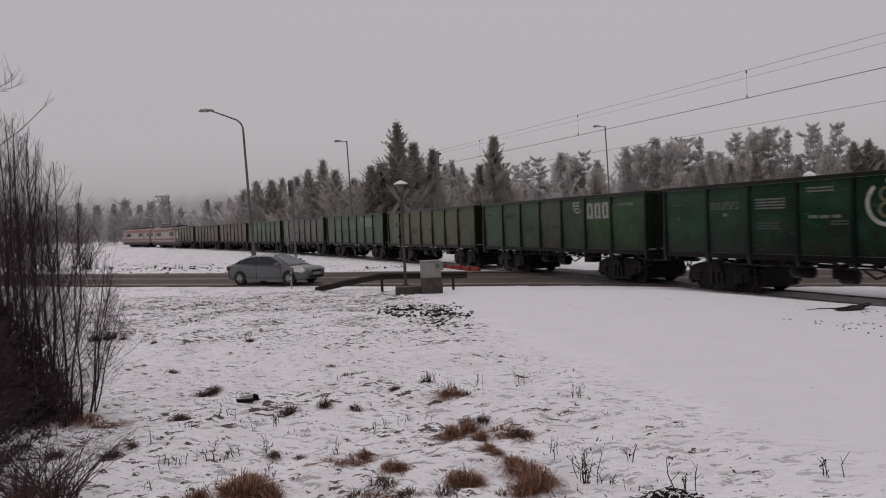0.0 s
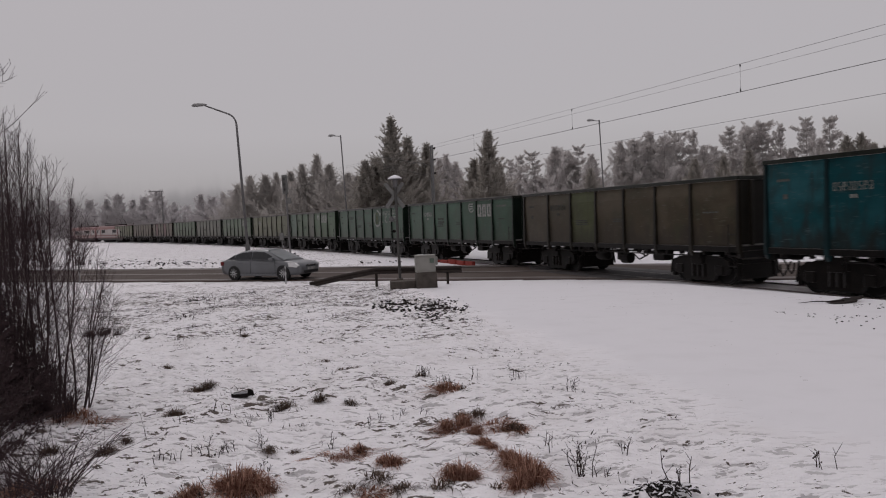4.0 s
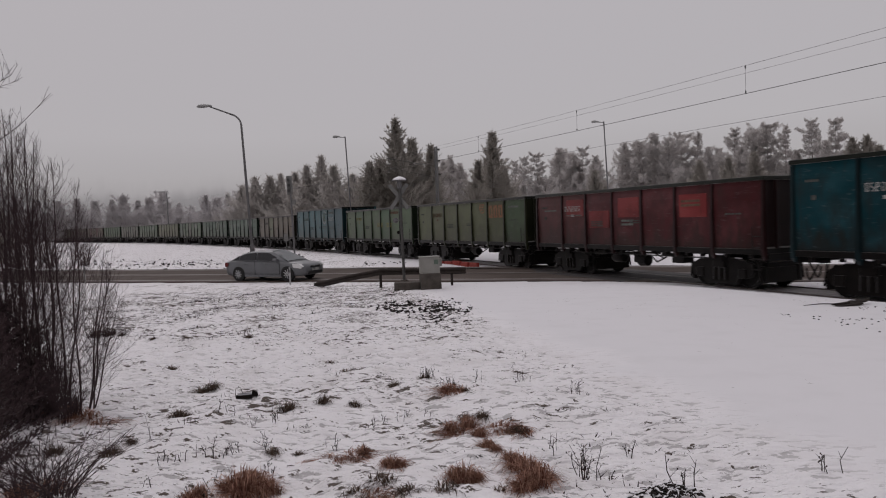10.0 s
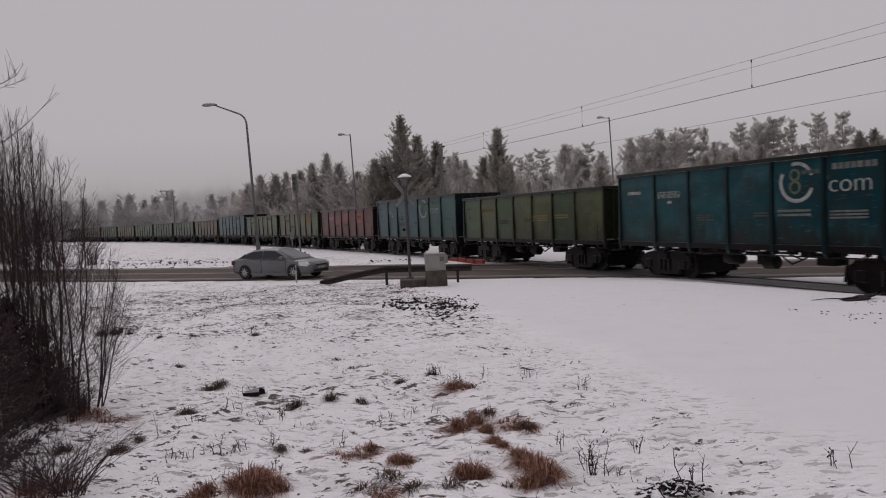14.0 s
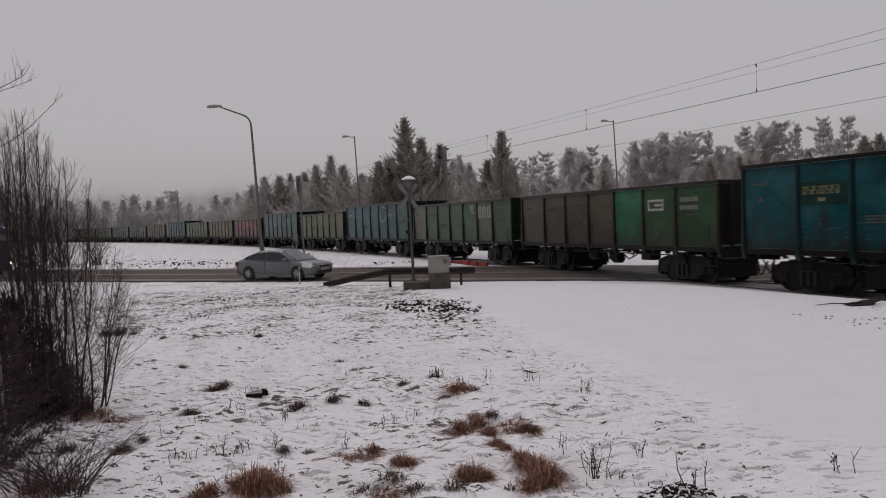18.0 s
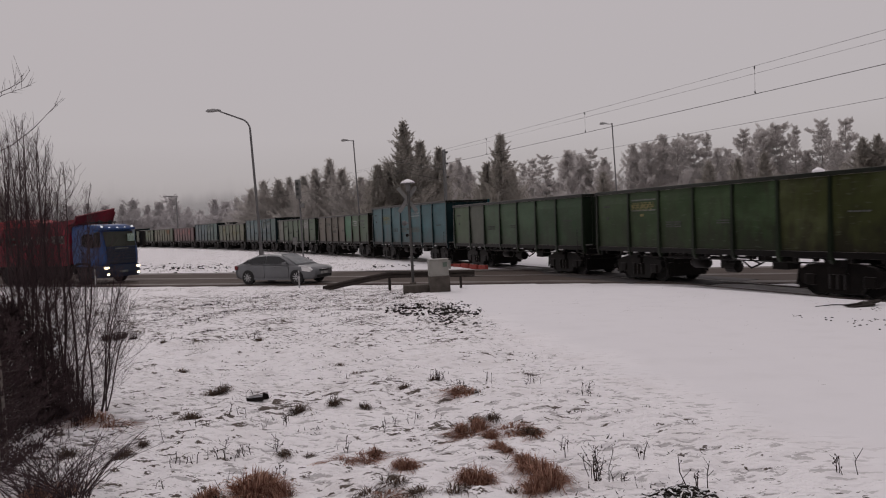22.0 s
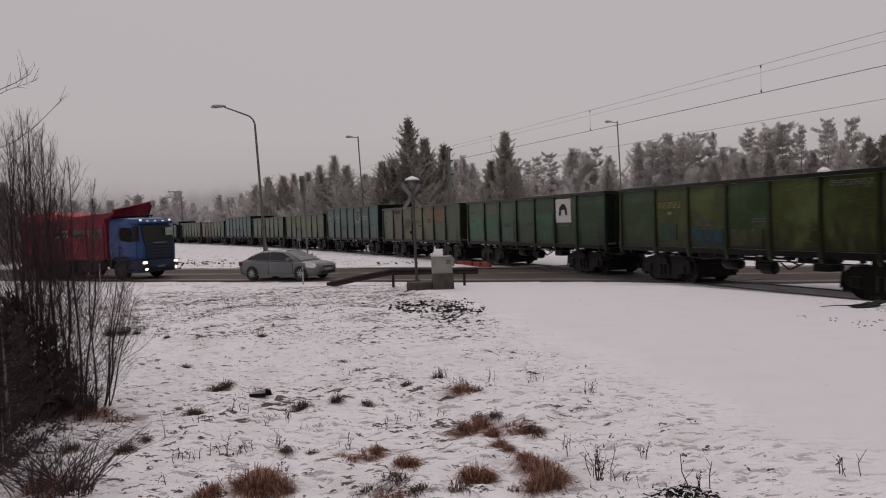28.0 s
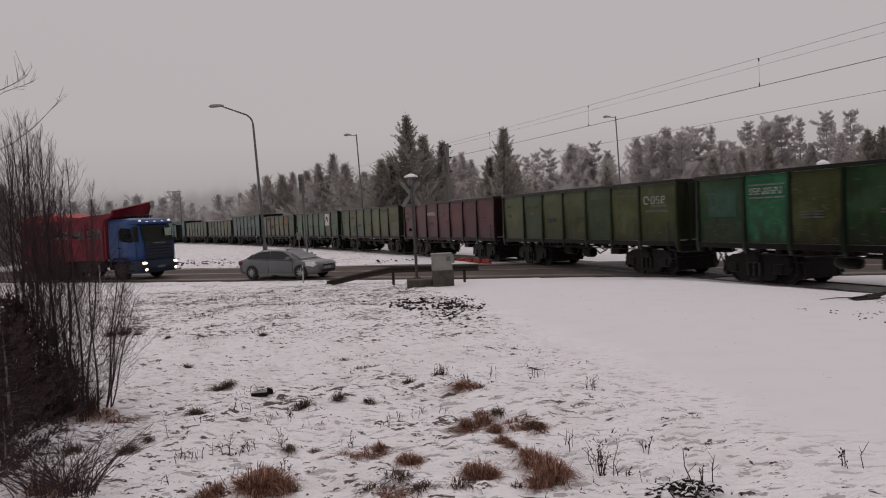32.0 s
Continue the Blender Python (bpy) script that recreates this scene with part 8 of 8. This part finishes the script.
def broken_boards():
    """Broken ends of boards and a long splinter, lying splayed on the snow."""
    x, y = 8.68, 15.0
    o = thing("broken_boards", "dark broken boards lying splayed beside the rails", "boards", at=pose(x, y, ground_z(x, y) + 0.015))
    for dx, dy, dz, a, L, w in ((-0.12, -0.10, 0.0, 8, 0.62, 0.09), (0.12, 0.02, 0.03, 20, 0.66, 0.05), (0.26, 0.14, 0.05, 14, 0.52, 0.04), (0.02, 0.16, 0.01, 28, 0.50, 0.05), (-0.20, 0.02, 0.02, -10, 0.36, 0.05)):
        bm = B()
        slab(bm, [(-L / 2, 0.0), (-L / 2 + 0.08, 0.022), (L / 2 - 0.03, 0.03), (L / 2, 0.012), (L / 2 - 0.05, -0.012), (-L / 2 + 0.1, -0.014)], -w, w)
        p = part("board", bm, M_SOIL, o)
        p.location, p.rotation_euler = (dx, dy, dz), (0, radians(-5), radians(a))
    bm = B()
    tube(bm, [(-0.92, 0.16, 0.0), (-0.62, 0.10, 0.03), (-0.25, 0.0, 0.03)], [0.006, 0.012, 0.014], 5)
    part("splinter", bm, M_SOIL, o)


broken_boards()


def stubble():
    """Short grass ends and crumbs that show through the thin snow."""
    rnd = random.Random(77)
    verts, faces = [], []
    tries = 0
    while tries < 16000:
        tries += 1
        y = 3.2 + 25 * rnd.random() ** 1.6
        x = rnd.uniform(-0.36 * y - 2.5, 0.30 * y + 1.5)
        if rnd.random() > 0.12 + 0.88 * smooth(11.0, 15.0, y):
            continue
        if rnd.random() > smooth(3.6, 1.6, x + 0.175 * y + 0.6 * noise.noise(Vector((x * 0.8, y * 0.8, 2)))):
            continue
        if 0.9 * noise.noise(Vector((x * 0.38, y * 0.55, 5))) + 0.7 * noise.noise(Vector((x * 0.9, y * 1.6, 9))) < rnd.uniform(0.0, 0.6):
            continue
        if y > road_edge(x) - 0.8 or track_dist(x, y) < 3:
            continue
        z = ground_z(x, y)
        for _ in range(rnd.randint(3, 11)):
            b = Vector((x + rnd.gauss(0, 0.055), y + rnd.gauss(0, 0.025), z))
            L = rnd.uniform(0.015, 0.055)
            d = Vector((rnd.gauss(0, 1.0), rnd.gauss(0, 0.5), rnd.uniform(0.1, 0.8))).normalized() * L
            w = Vector((rnd.uniform(0.003, 0.007), rnd.uniform(-0.003, 0.003), 0))
            i = len(verts)
            verts += [b - w, b + w, b + d]
            faces.append((i, i + 1, i + 2))
    for _ in range(90):
        x, y = rnd.uniform(-11.5, -1.5), rnd.uniform(13.5, 26.5)
        if y > road_edge(x) - 1.5:
            continue
        way = Vector((rnd.uniform(0.25, 0.75), rnd.uniform(0.5, 0.9), 0)).normalized() * rnd.uniform(0.5, 2.2)
        for k in range(rnd.randint(10, 34)):
            u = rnd.random()
            px, py = x + way.x * u + rnd.gauss(0, 0.05), y + way.y * u + rnd.gauss(0, 0.05)
            z = ground_z(px, py)
            for _ in range(2):
                b = Vector((px + rnd.gauss(0, 0.02), py + rnd.gauss(0, 0.02), z - 0.01))
                d = Vector((rnd.gauss(0, 0.7), rnd.gauss(0, 0.4), rnd.uniform(0.3, 1.0))).normalized() * rnd.uniform(0.03, 0.09)
                w = Vector((rnd.uniform(0.005, 0.013), rnd.uniform(-0.004, 0.004), 0))
                i = len(verts)
                verts += [b - w, b + w, b + d]
                faces.append((i, i + 1, i + 2))
    me = bpy.data.meshes.new("grass_stubble")
    me.from_pydata(verts, [], faces)
    me.materials.append(M_STALK)
    tagged(new("grass_stubble", me), "short dark grass ends showing through thin snow", "grass", kind="stuff")


stubble()


# ---- what moves ----
def motions():
    for i, w in enumerate(TRAIN):
        rows = []
        for k in range(33):
            rows.append((k, track_pose(train_at(k) - (i - 7.5) * PITCH)))
        walk(w, rows)
    for i, w in enumerate(LOCOS):
        walk(w, [(k, track_pose(train_at(k) + 7.55 * PITCH + 11.0 + 22.4 * i)) for k in range(33)])
    # wheelsets turn alike: one set of keys for each place on a bogie
    first = {}
    for w in TRAIN + LOCOS:
        for o in w.children_recursive:
            if not o.name.startswith("wheelset"):
                continue
            key = round(o.location.x, 3)
            if key not in first:
                first[key] = o
                at = o.location.copy()
                walk(o, [(k / 15, Matrix.Translation(at) @ Matrix.Rotation(train_at(k / 15) / 0.475, 4, "Y")) for k in range(481)])
            else:
                o.rotation_mode = "QUATERNION"
                o.animation_data_create()
                o.animation_data.action = first[key].animation_data.action
                o.animation_data.action_slot = first[key].animation_data.action_slot
    # the lorry rolls up behind the car and stops
    d = Vector((math.cos(radians(-24)), math.sin(radians(-24)), 0))
    stop = Vector((-15.63, 36.40, 0.0))
    run = [(0, -115.0), (8, -66.0), (13, -37.5), (16, -21.2), (17, -16.5), (18, -12.6), (19, -9.33), (20, -6.31), (20.5, -4.98), (21, -3.70), (21.5, -2.72), (22, -1.93), (22.5, -1.33), (23, -0.85), (23.5, -0.47), (24, -0.14), (24.5, 0.12),
           (25, 0.30), (25.5, 0.41), (26.5, 0.46), (28, 0.46), (32, 0.46)]
    walk(LORRY, [(t, Matrix.Translation(stop + d * q) @ Matrix.Rotation(radians(-24), 4, "Z")) for t, q in run])
    for hub in LORRY_WHEELS:
        rows, at = [], hub.location.copy()
        for k in range(321):
            t = k / 10
            for (ta, qa), (tb, qb) in zip(run, run[1:]):
                if ta <= t <= tb:
                    q = qa + (qb - qa) * (t - ta) / (tb - ta)
            rows.append((t, Matrix.Translation(at) @ Matrix.Rotation(q / 0.51, 4, "Y")))
        walk(hub, rows)


motions()
